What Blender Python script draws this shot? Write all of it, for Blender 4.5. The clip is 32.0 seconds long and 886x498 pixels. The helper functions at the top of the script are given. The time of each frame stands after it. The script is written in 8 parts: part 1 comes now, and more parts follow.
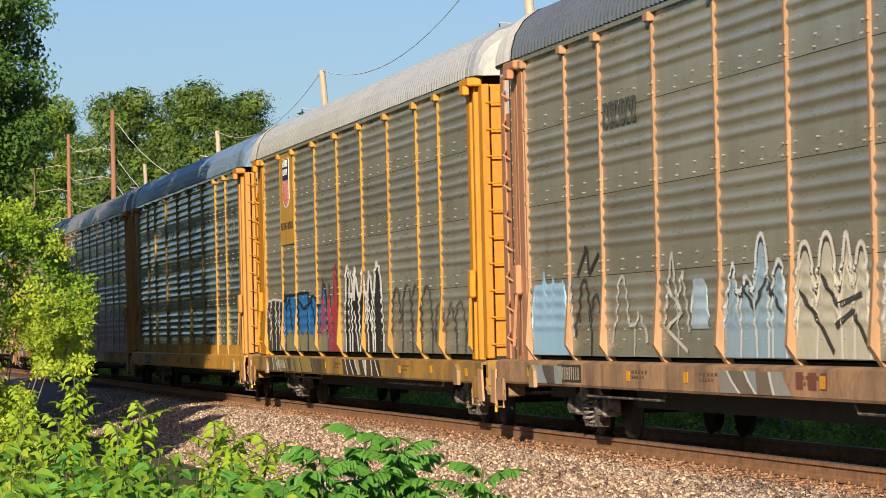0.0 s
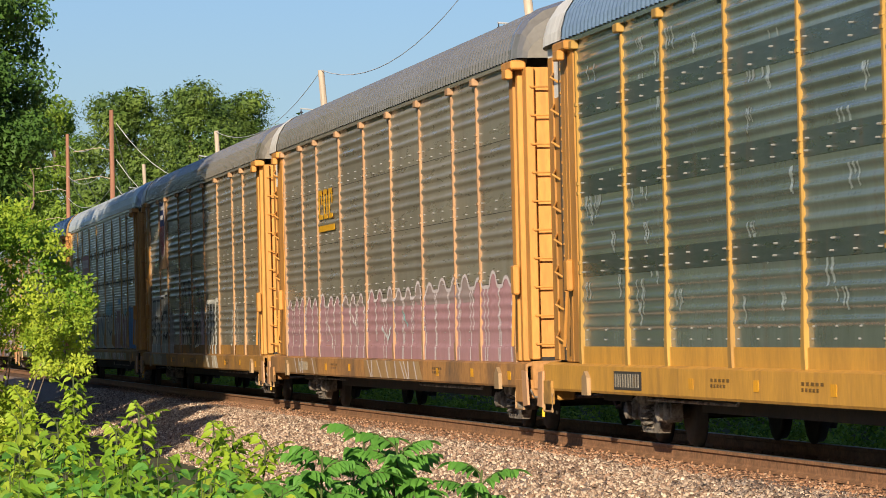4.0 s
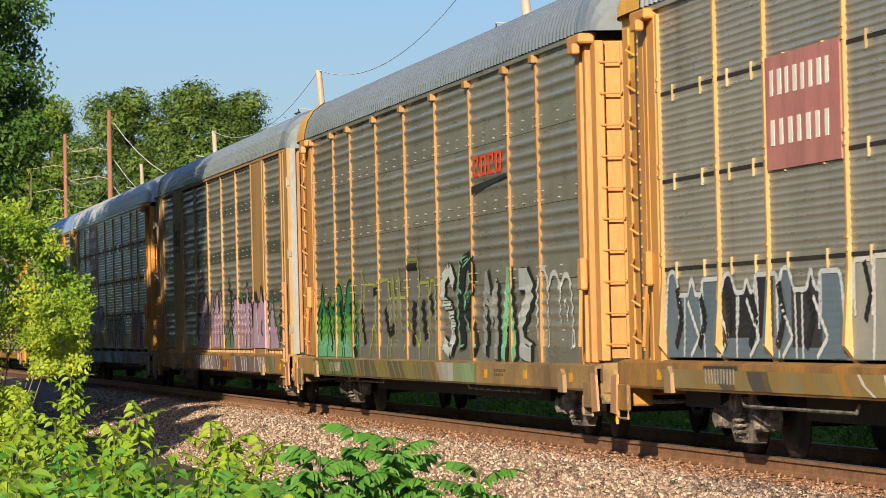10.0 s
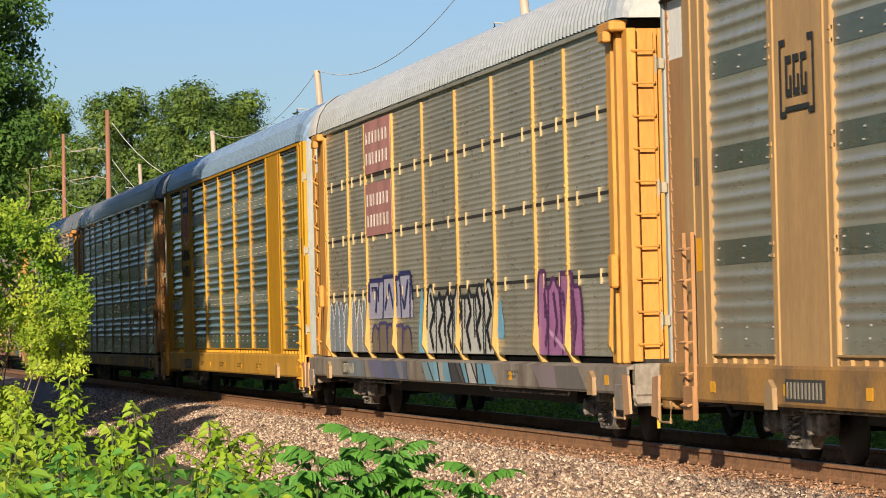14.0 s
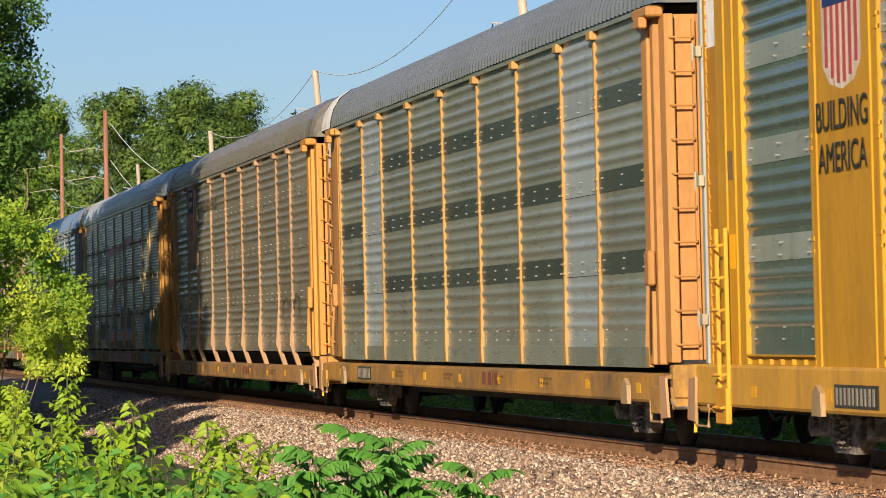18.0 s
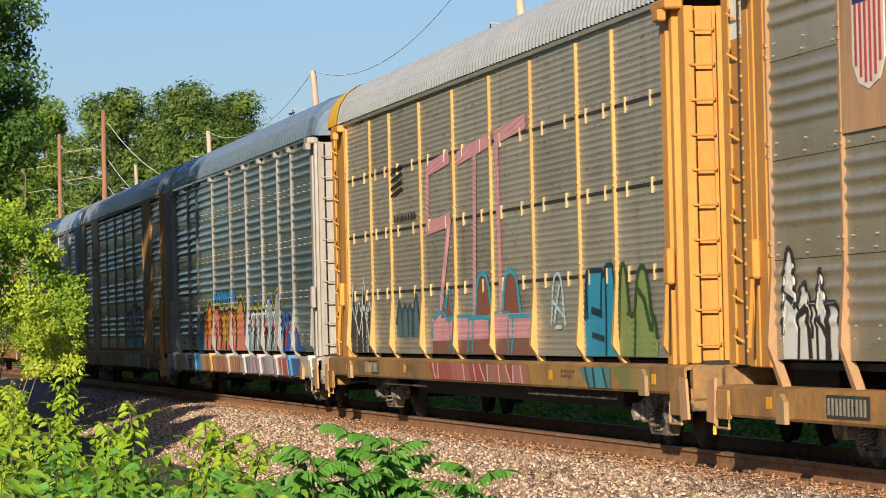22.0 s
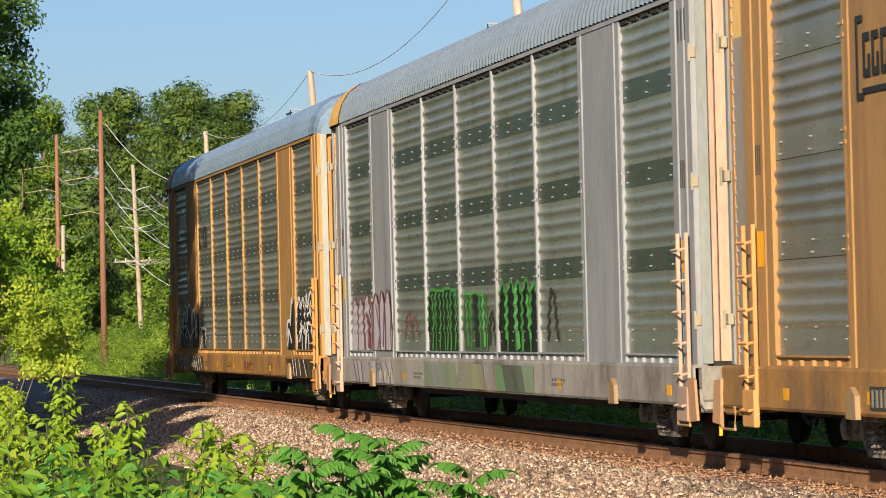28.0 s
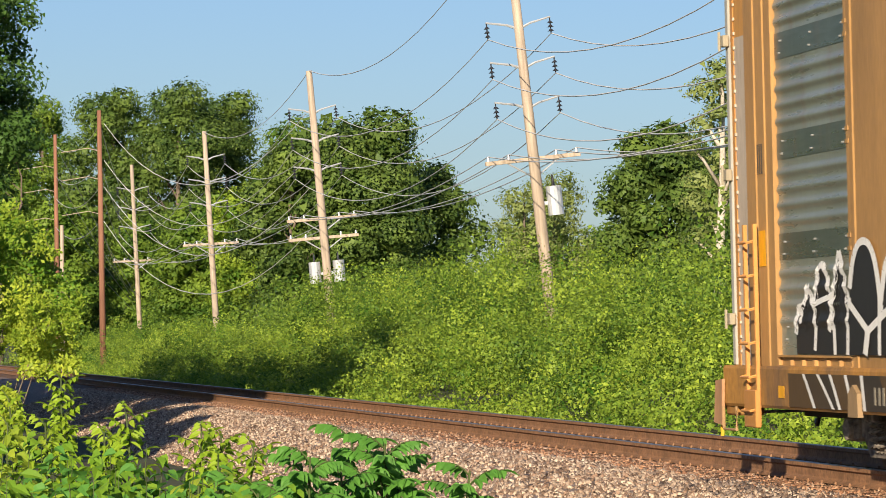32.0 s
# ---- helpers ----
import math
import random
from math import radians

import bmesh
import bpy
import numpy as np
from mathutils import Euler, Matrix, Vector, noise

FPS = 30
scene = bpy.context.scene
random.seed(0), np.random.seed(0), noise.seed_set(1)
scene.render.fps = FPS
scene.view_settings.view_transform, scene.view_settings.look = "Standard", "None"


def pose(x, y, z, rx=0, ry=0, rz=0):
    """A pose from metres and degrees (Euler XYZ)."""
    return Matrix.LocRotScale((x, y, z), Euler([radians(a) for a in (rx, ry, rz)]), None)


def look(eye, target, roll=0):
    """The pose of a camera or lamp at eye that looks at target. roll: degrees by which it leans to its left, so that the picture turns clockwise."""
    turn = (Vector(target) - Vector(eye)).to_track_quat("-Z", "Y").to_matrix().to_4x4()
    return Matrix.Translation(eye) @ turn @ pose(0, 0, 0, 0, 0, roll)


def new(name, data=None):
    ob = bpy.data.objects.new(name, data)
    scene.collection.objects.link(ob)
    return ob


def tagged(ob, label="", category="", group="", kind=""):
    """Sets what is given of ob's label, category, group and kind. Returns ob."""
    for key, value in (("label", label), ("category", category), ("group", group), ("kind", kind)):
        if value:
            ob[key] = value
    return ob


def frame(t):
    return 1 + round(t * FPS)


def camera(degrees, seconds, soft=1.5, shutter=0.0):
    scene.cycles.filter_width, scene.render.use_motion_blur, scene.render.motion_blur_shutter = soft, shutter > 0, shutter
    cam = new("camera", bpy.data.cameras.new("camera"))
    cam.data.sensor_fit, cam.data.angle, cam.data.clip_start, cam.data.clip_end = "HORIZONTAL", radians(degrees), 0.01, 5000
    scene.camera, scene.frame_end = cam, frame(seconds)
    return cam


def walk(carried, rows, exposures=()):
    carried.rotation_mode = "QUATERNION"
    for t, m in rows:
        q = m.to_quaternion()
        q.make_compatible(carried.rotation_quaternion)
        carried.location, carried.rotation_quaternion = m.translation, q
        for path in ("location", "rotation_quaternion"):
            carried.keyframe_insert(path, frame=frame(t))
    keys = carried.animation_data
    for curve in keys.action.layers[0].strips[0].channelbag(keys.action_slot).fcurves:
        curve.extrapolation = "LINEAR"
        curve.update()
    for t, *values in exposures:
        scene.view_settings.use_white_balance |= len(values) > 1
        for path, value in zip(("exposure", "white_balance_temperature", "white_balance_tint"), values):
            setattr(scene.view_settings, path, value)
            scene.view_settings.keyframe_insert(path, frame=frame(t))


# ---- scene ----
cam = camera(2 * math.degrees(math.atan(784 / 6850)), 32.0, soft=0.45, shutter=0.08)
EYE = Vector((0.0, -11.32, 1.21))


def aim(drift, rise=0.0):
    """The camera's pose: it creeps to its right by a fraction of a degree in the whole clip."""
    turn, tilt = math.atan((1159 + drift) / 6850), math.atan((166.0 + rise) / 6850)
    way = Vector((-math.cos(turn) * math.cos(tilt), math.sin(turn) * math.cos(tilt), math.sin(tilt)))
    return look(EYE, EYE + 10 * way)


walk(cam, [(0, aim(0)), (3, aim(1.2)), (6, aim(3.6)), (9, aim(5.6)), (11.5, aim(7.4)), (14, aim(9.2)), (18, aim(12.8, 0.4)),
           (23, aim(17.6, 0.8)), (28, aim(21.6, 1.2)), (30, aim(23, 1)), (32, aim(24, 1))])

# ---- light ----
SUN_AZ, SUN_EL = 21.5, 16.0      # degrees off the track towards the camera's side, and above the horizon
sun_way = Vector((math.cos(radians(SUN_AZ)) * math.cos(radians(SUN_EL)), -math.sin(radians(SUN_AZ)) * math.cos(radians(SUN_EL)), math.sin(radians(SUN_EL))))
sun = new("sun", bpy.data.lights.new("sun", "SUN"))
sun.data.energy, sun.data.angle, sun.data.color = 5.2, radians(0.55), (1.0, 0.85, 0.65)
sun.matrix_world = look(sun_way * 50, (0, 0, 0))
world = bpy.data.worlds.new("sky")
scene.world = world
world.use_nodes = True
wn = world.node_tree
sky = wn.nodes.new("ShaderNodeTexSky")
sky.sky_type, sky.sun_disc, sky.sun_elevation = "NISHITA", False, radians(SUN_EL)
sky.sun_rotation = radians(90 + SUN_AZ)
sky.air_density, sky.dust_density, sky.ozone_density = 1.0, 0.6, 3.0
tint = wn.nodes.new("ShaderNodeMix")
tint.data_type, tint.blend_type = "RGBA", "MULTIPLY"
tint.inputs[0].default_value, tint.inputs[7].default_value = 1.0, (0.84, 0.93, 1.20, 1)
wn.links.new(sky.outputs[0], tint.inputs[6])
wn.links.new(tint.outputs[2], wn.nodes["Background"].inputs[0])
wn.nodes["Background"].inputs[1].default_value = 0.06
scene.view_settings.exposure = 0.70

# ---- materials ----


def srgb(h):
    c = [int(h[i:i + 2], 16) / 255 for i in (0, 2, 4)]
    return tuple(v / 12.92 if v <= 0.04045 else ((v + 0.055) / 1.055) ** 2.4 for v in c)


def surface(name, colour, rough=0.7, metal=0.0, vary=0.25, grain=30.0, stain=None, stain_amount=0.5, stain_scale=1.2, streak=1.0, bump=0.15, random_by=0.0, spec=0.3, rust=0.0, dent=0.0):
    """Paint, metal or stone: fine grain, larger stains (drawn out downwards by streak) and a little relief."""
    m = bpy.data.materials.new(name)
    m.use_nodes = True
    n, l = m.node_tree.nodes, m.node_tree.links
    b = n["Principled BSDF"]
    b.inputs["Roughness"].default_value, b.inputs["Metallic"].default_value, b.inputs["Specular IOR Level"].default_value = rough, metal, spec
    co = n.new("ShaderNodeTexCoord")
    mp = n.new("ShaderNodeMapping")
    mp.inputs["Scale"].default_value = (1, 1, 1 / streak)
    l.new(co.outputs["Object"], mp.inputs[0])
    info = n.new("ShaderNodeObjectInfo")
    off = n.new("ShaderNodeVectorMath")
    off.operation = "MULTIPLY_ADD"
    l.new(info.outputs["Random"], off.inputs[0])
    off.inputs[1].default_value = (37, 51, 23)
    l.new(mp.outputs[0], off.inputs[2])
    fine = n.new("ShaderNodeTexNoise")
    fine.inputs["Scale"].default_value, fine.inputs["Detail"].default_value = grain, 3
    l.new(off.outputs[0], fine.inputs["Vector"])
    big = n.new("ShaderNodeTexNoise")
    big.inputs["Scale"].default_value, big.inputs["Detail"].default_value, big.inputs["Roughness"].default_value = stain_scale, 5, 0.65
    l.new(off.outputs[0], big.inputs["Vector"])
    mix = n.new("ShaderNodeMix")
    mix.data_type = "RGBA"
    mix.inputs[6].default_value = (*colour, 1)
    mix.inputs[7].default_value = (*(stain or [c * 0.55 for c in colour]), 1)
    ramp = n.new("ShaderNodeMapRange")
    ramp.inputs["From Min"].default_value, ramp.inputs["From Max"].default_value, ramp.inputs["To Max"].default_value = 0.42, 0.72, stain_amount
    l.new(big.outputs[0], ramp.inputs[0])
    l.new(ramp.outputs[0], mix.inputs[0])
    hsv = n.new("ShaderNodeHueSaturation")
    val = n.new("ShaderNodeMapRange")
    val.inputs["From Min"].default_value, val.inputs["From Max"].default_value = 0.25, 0.75
    val.inputs["To Min"].default_value, val.inputs["To Max"].default_value = 1 - vary, 1 + vary
    l.new(fine.outputs[0], val.inputs[0])
    last = val.outputs[0]
    if random_by:
        own = n.new("ShaderNodeMapRange")
        own.inputs["To Min"].default_value, own.inputs["To Max"].default_value = 1 - random_by, 1 + random_by
        l.new(info.outputs["Random"], own.inputs[0])
        mul = n.new("ShaderNodeMath")
        mul.operation = "MULTIPLY"
        l.new(last, mul.inputs[0]), l.new(own.outputs[0], mul.inputs[1])
        last = mul.outputs[0]
    l.new(last, hsv.inputs["Value"])
    colour_out = mix.outputs[2]
    if rust:
        long = n.new("ShaderNodeMapping")
        long.inputs["Scale"].default_value = (3.2, 3.2, 0.35)
        l.new(off.outputs[0], long.inputs[0])
        run = n.new("ShaderNodeTexNoise")
        run.inputs["Scale"].default_value, run.inputs["Detail"].default_value = 1.0, 6
        l.new(long.outputs[0], run.inputs["Vector"])
        cut = n.new("ShaderNodeMapRange")
        cut.inputs["From Min"].default_value, cut.inputs["From Max"].default_value, cut.inputs["To Max"].default_value = 0.56, 0.78, rust
        l.new(run.outputs[0], cut.inputs[0])
        brown = n.new("ShaderNodeMix")
        brown.data_type = "RGBA"
        brown.inputs[7].default_value = (0.16, 0.085, 0.045, 1)
        l.new(cut.outputs[0], brown.inputs[0])
        l.new(colour_out, brown.inputs[6])
        colour_out = brown.outputs[2]
    l.new(colour_out, hsv.inputs["Color"])
    l.new(hsv.outputs[0], b.inputs["Base Color"])
    if dent:
        # sheet that is not quite even: long shallow dents and scratches along the car
        wide = n.new("ShaderNodeMapping")
        wide.inputs["Scale"].default_value = (0.9, 1, 9)
        l.new(co.outputs["Object"], wide.inputs[0])
        far = n.new("ShaderNodeVectorMath")
        far.operation = "MULTIPLY_ADD"
        l.new(info.outputs["Random"], far.inputs[0])
        far.inputs[1].default_value = (37, 51, 23)
        l.new(wide.outputs[0], far.inputs[2])
        wave = n.new("ShaderNodeTexNoise")
        wave.inputs["Scale"].default_value, wave.inputs["Detail"].default_value, wave.inputs["Roughness"].default_value = 1.0, 5, 0.6
        l.new(far.outputs[0], wave.inputs["Vector"])
        db = n.new("ShaderNodeBump")
        db.inputs["Strength"].default_value, db.inputs["Distance"].default_value = dent, 0.03
        l.new(wave.outputs[0], db.inputs["Height"])
        worn = n.new("ShaderNodeMapRange")
        worn.inputs["From Min"].default_value, worn.inputs["From Max"].default_value = 0.3, 0.7
        worn.inputs["To Min"].default_value, worn.inputs["To Max"].default_value = rough * 1.35, rough * 0.75
        l.new(wave.outputs[0], worn.inputs[0])
        l.new(worn.outputs[0], b.inputs["Roughness"])
    if bump:
        bp = n.new("ShaderNodeBump")
        bp.inputs["Strength"].default_value, bp.inputs["Distance"].default_value = bump, 0.02
        l.new(fine.outputs[0], bp.inputs["Height"])
        if dent:
            l.new(db.outputs[0], bp.inputs["Normal"])
        l.new(bp.outputs[0], b.inputs["Normal"])
    return m


def leafy(name, colour, other, glow=0.35, rough=0.55):
    """Leaves: each one has its own shade, and light comes through."""
    m = bpy.data.materials.new(name)
    m.use_nodes = True
    n, l = m.node_tree.nodes, m.node_tree.links
    b = n["Principled BSDF"]
    b.inputs["Roughness"].default_value, b.inputs["Specular IOR Level"].default_value = rough, 0.25
    geo = n.new("ShaderNodeNewGeometry")
    co = n.new("ShaderNodeTexCoord")
    big = n.new("ShaderNodeTexNoise")
    big.inputs["Scale"].default_value, big.inputs["Detail"].default_value = 0.55, 4
    l.new(co.outputs["Object"], big.inputs["Vector"])
    add = n.new("ShaderNodeMath")
    add.operation = "MULTIPLY_ADD"
    l.new(geo.outputs["Random Per Island"], add.inputs[0])
    add.inputs[1].default_value = 0.34
    half = n.new("ShaderNodeMapRange")
    half.inputs["From Min"].default_value, half.inputs["From Max"].default_value = 0.3, 0.7
    half.inputs["To Min"].default_value, half.inputs["To Max"].default_value = -0.25, 0.75
    l.new(big.outputs[0], half.inputs[0])
    l.new(half.outputs[0], add.inputs[2])
    mix = n.new("ShaderNodeMix")
    mix.data_type, mix.clamp_factor = "RGBA", True
    mix.inputs[6].default_value, mix.inputs[7].default_value = (*colour, 1), (*other, 1)
    l.new(add.outputs[0], mix.inputs[0])
    l.new(mix.outputs[2], b.inputs["Base Color"])
    tr = n.new("ShaderNodeBsdfTranslucent")
    l.new(mix.outputs[2], tr.inputs[0])
    sh = n.new("ShaderNodeMixShader")
    sh.inputs[0].default_value = glow
    l.new(b.outputs[0], sh.inputs[1]), l.new(tr.outputs[0], sh.inputs[2])
    l.new(sh.outputs[0], n["Material Output"].inputs[0])
    return m


MATS = {}


def paint(hexa, kind="paint"):
    """A weathered paint of that colour, made once."""
    key = (hexa, kind)
    if key not in MATS:
        c = srgb(hexa)
        if kind == "paint":
            MATS[key] = surface("weathered_paint_" + hexa, c, 0.55, 0, 0.12, 25, [v * 0.45 + 0.01 for v in c], 0.55, 1.6, 4, 0.06, 0.06, rust=0.5)
        elif kind in ("panel", "gloss"):
            c = [c[0] * 1.06, c[1] * 1.03, c[2] * 0.98]
            MATS[key] = surface(("glossy" if kind == "gloss" else "weathered") + "_sheet_metal_" + hexa, c, 0.17 if kind == "gloss" else 0.30, 0.12, 0.10, 16, [v * 1.35 + 0.01 for v in c], 0.65, 0.9, 6, 0.004, 0.10, 0.5, rust=0.25 if kind == "gloss" else 0.5, dent=0.035 if kind == "gloss" else 0.05)
        elif kind == "roof":
            MATS[key] = surface("roof_sheet_metal_" + hexa, c, 0.27, 0.3, 0.10, 12, [v * 0.7 for v in c], 0.4, 0.5, 1, 0.03, 0.05, 0.6)
        elif kind == "sill":
            MATS[key] = surface("rusty_sill_paint_" + hexa, [v * 0.8 for v in c], 0.7, 0, 0.2, 20, (0.085, 0.062, 0.045), 0.95, 0.9, 1.6, 0.1, 0.05, rust=0.6)
        else:
            MATS[key] = surface("spray_paint_" + hexa, c, 0.5, 0, 0.08, 20, [v * 0.7 for v in c], 0.5, 2.0, 3, 0.03, 0.0)
    return MATS[key]


STEEL_DARK = surface("grimy_black_steel", (0.022, 0.020, 0.018), 0.75, 0.1, 0.3, 15, (0.06, 0.04, 0.025), 0.5, 2)
TRUCK = surface("dusty_cast_steel", (0.065, 0.054, 0.045), 0.8, 0.0, 0.3, 20, (0.44, 0.38, 0.31), 0.8, 4)
WHEEL = surface("rolled_steel", (0.026, 0.022, 0.019), 0.7, 0.1, 0.2, 20, (0.06, 0.045, 0.03), 0.6, 3)
SPIKE = surface("rusty_spike", (0.26, 0.14, 0.075), 0.9, 0, 0.3)
RUST = surface("rail_rust", (0.27, 0.138, 0.068), 0.85, 0.0, 0.35, 25, (0.12, 0.066, 0.034), 0.75, 3, 1, 0.2)
RAILTOP = surface("polished_rail", (0.34, 0.32, 0.30), 0.5, 1.0, 0.05, 20, (0.3, 0.28, 0.26), 0.3, 2, 1, 0.0)
TIE = surface("old_tie_wood", (0.12, 0.08, 0.055), 1.0, 0, 0.35, 12, (0.2, 0.1, 0.06), 0.6, 3, spec=0.0)
BALLAST = surface("ballast_bed", (0.24, 0.185, 0.155), 0.9, 0, 0.5, 22, (0.16, 0.09, 0.06), 0.6, 2.5, 1, 0.8)
STONE = bpy.data.materials.new("ballast_stone")
RUSTBED = surface("rust_stained_stone", (0.17, 0.095, 0.055), 0.95, 0, 0.45, 30, (0.10, 0.06, 0.04), 0.7, 4, 1, 0.9)
GROUND = surface("weedy_earth", (0.07, 0.085, 0.03), 0.95, 0, 0.4, 3, (0.09, 0.065, 0.04), 0.7, 0.25, 1, 0.4)
BARK = surface("grey_bark", (0.16, 0.125, 0.095), 0.9, 0, 0.35, 20, (0.07, 0.055, 0.045), 0.7, 3, 4, 0.6)
BARK_WHITE = surface("pale_bark", (0.50, 0.45, 0.37), 0.85, 0, 0.25, 20, (0.2, 0.16, 0.12), 0.6, 3, 2, 0.5)
POLE_PALE = surface("weathered_pole_wood", (0.42, 0.34, 0.26), 0.85, 0, 0.3, 12, (0.24, 0.19, 0.14), 0.6, 2, 12, 0.4)
POLE_BROWN = surface("brown_pole_wood", (0.24, 0.115, 0.07), 0.85, 0, 0.25, 12, (0.14, 0.07, 0.045), 0.6, 2, 12, 0.4)
INSULATOR = surface("dark_porcelain", (0.03, 0.03, 0.035), 0.25, 0, 0.1)
CAN = surface("galvanised_can", (0.50, 0.52, 0.54), 0.4, 0.4, 0.1)
WIRE = surface("old_wire", (0.60, 0.60, 0.60), 0.6, 0.0, 0.1, bump=0)
CHROME = surface("bright_rivet", (0.42, 0.42, 0.40), 0.35, 0.6, 0.1, bump=0)
HOSE = surface("rubber_hose", (0.02, 0.02, 0.02), 0.6, 0, 0.2)


def stone_material(m, low, between, high):
    m.use_nodes = True
    n, l = m.node_tree.nodes, m.node_tree.links
    b = n["Principled BSDF"]
    b.inputs["Roughness"].default_value = 0.85
    geo = n.new("ShaderNodeNewGeometry")
    ramp = n.new("ShaderNodeValToRGB")
    e = ramp.color_ramp.elements
    e[0].position, e[0].color = 0.0, low
    e[1].position, e[1].color = 1.0, high
    for p, c in between:
        x = e.new(p)
        x.color = c
    l.new(geo.outputs["Random Per Island"], ramp.inputs[0])
    l.new(ramp.outputs[0], b.inputs["Base Color"])


stone_material(STONE, (0.13, 0.082, 0.052, 1), ((0.3, (0.29, 0.18, 0.118, 1)), (0.55, (0.36, 0.262, 0.185, 1)), (0.8, (0.47, 0.355, 0.255, 1))), (0.66, 0.52, 0.385, 1))
# darker stone: the shade on the near shoulder is put into its colour
SHADESTONE = bpy.data.materials.new("shaded_ballast_stone")
stone_material(SHADESTONE, (0.06, 0.042, 0.034, 1), ((0.4, (0.14, 0.10, 0.08, 1)), (0.75, (0.22, 0.165, 0.13, 1))), (0.42, 0.33, 0.26, 1))
RUSTSTONE = bpy.data.materials.new("rust_stained_loose_stone")
stone_material(RUSTSTONE, (0.22, 0.10, 0.05, 1), ((0.4, (0.38, 0.19, 0.10, 1)), (0.75, (0.44, 0.25, 0.14, 1))), (0.54, 0.36, 0.24, 1))

# ---- mesh helpers ----


class Shape:
    """Vertices and faces of one mesh."""

    def __init__(self):
        self.v, self.f = [], []

    def quad(self, a, b, c, d):
        k = len(self.v)
        self.v += [a, b, c, d]
        self.f.append((k, k + 1, k + 2, k + 3))
        return self

    def box(self, x0, x1, y0, y1, z0, z1, cut=0.0):
        """A box; cut: the width of its chamfers."""
        k = len(self.v)
        if not cut:
            self.v += [(x, y, z) for x in (x0, x1) for y in (y0, y1) for z in (z0, z1)]
            self.f += [tuple(k + i for i in q) for q in ((0, 1, 3, 2), (4, 6, 7, 5), (0, 4, 5, 1), (2, 3, 7, 6), (0, 2, 6, 4), (1, 5, 7, 3))]
            return self
        bm = bmesh.new()
        bmesh.ops.create_cube(bm, size=1)
        for p in bm.verts:
            p.co = Vector(((x0 + x1) / 2 + p.co.x * (x1 - x0), (y0 + y1) / 2 + p.co.y * (y1 - y0), (z0 + z1) / 2 + p.co.z * (z1 - z0)))
        bmesh.ops.bevel(bm, geom=bm.edges[:], offset=cut, segments=1, affect="EDGES")
        bm.verts.index_update()
        self.v += [tuple(p.co) for p in bm.verts]
        self.f += [tuple(k + p.index for p in q.verts) for q in bm.faces]
        bm.free()
        return self

    def prism(self, outline, axis, a, b):
        """An outline of (u, w) pairs drawn out along an axis from a to b, closed at its ends."""
        k, n = len(self.v), len(outline)
        for s in (a, b):
            self.v += [(s, u, w) if axis == "x" else (u, s, w) if axis == "y" else (u, w, s) for u, w in outline]
        self.f += [(k + i, k + (i + 1) % n, k + n + (i + 1) % n, k + n + i) for i in range(n)]
        self.f += [tuple(k + i for i in reversed(range(n))), tuple(k + n + i for i in range(n))]
        return self

    def rod(self, path, r, n=6, r_end=None):
        """A round bar along a path of points; it may taper."""
        k, m = len(self.v), len(path)
        path = [Vector(p) for p in path]
        for i, p in enumerate(path):
            d = (path[min(i + 1, m - 1)] - path[max(i - 1, 0)]).normalized()
            u = d.cross(Vector((0, 0, 1)) if abs(d.z) < 0.9 else Vector((1, 0, 0))).normalized()
            w = d.cross(u)
            q = r + ((r_end if r_end is not None else r) - r) * i / max(m - 1, 1)
            self.v += [tuple(p + q * (math.cos(6.2832 * j / n) * u + math.sin(6.2832 * j / n) * w)) for j in range(n)]
        for i in range(m - 1):
            self.f += [(k + i * n + j, k + i * n + (j + 1) % n, k + (i + 1) * n + (j + 1) % n, k + (i + 1) * n + j) for j in range(n)]
        self.f += [tuple(k + j for j in reversed(range(n))), tuple(k + (m - 1) * n + j for j in range(n))]
        return self

    def lathe(self, profile, axis_at, n=20):
        """A profile of (y, r) turned about a line along y through axis_at = (x, z)."""
        k, m = len(self.v), len(profile)
        for y, r in profile:
            self.v += [(axis_at[0] + r * math.cos(6.2832 * j / n), y, axis_at[1] + r * math.sin(6.2832 * j / n)) for j in range(n)]
        for i in range(m - 1):
            self.f += [(k + i * n + j, k + i * n + (j + 1) % n, k + (i + 1) * n + (j + 1) % n, k + (i + 1) * n + j) for j in range(n)]
        self.f += [tuple(k + j for j in reversed(range(n))), tuple(k + (m - 1) * n + j for j in range(n))]
        return self

    def mesh(self, name, smooth=False):
        me = bpy.data.meshes.new(name)
        me.from_pydata(self.v, [], self.f)
        if smooth:
            me.polygons.foreach_set("use_smooth", [True] * len(me.polygons))
        me.update()
        return me


def part(name, shape, material, parent=None, label="", at=None, smooth=False):
    """One mesh object under a thing or a part; the shape may be a mesh that others share."""
    me = shape.mesh(name, smooth) if isinstance(shape, Shape) else shape
    if not me.materials:
        me.materials.append(material)
    ob = new(name, me)
    if me.materials[0] is not material:
        ob.material_slots[0].link = "OBJECT"
        ob.material_slots[0].material = material
    ob.parent = parent
    if at is not None:
        ob.location = at
    if label:
        tagged(ob, label)
    return ob


SHARED = {}


def shared(key, build, smooth=False):
    """A mesh that is built once and used by many pieces."""
    if key not in SHARED:
        SHARED[key] = build().mesh(str(key[0]), smooth)
    return SHARED[key]


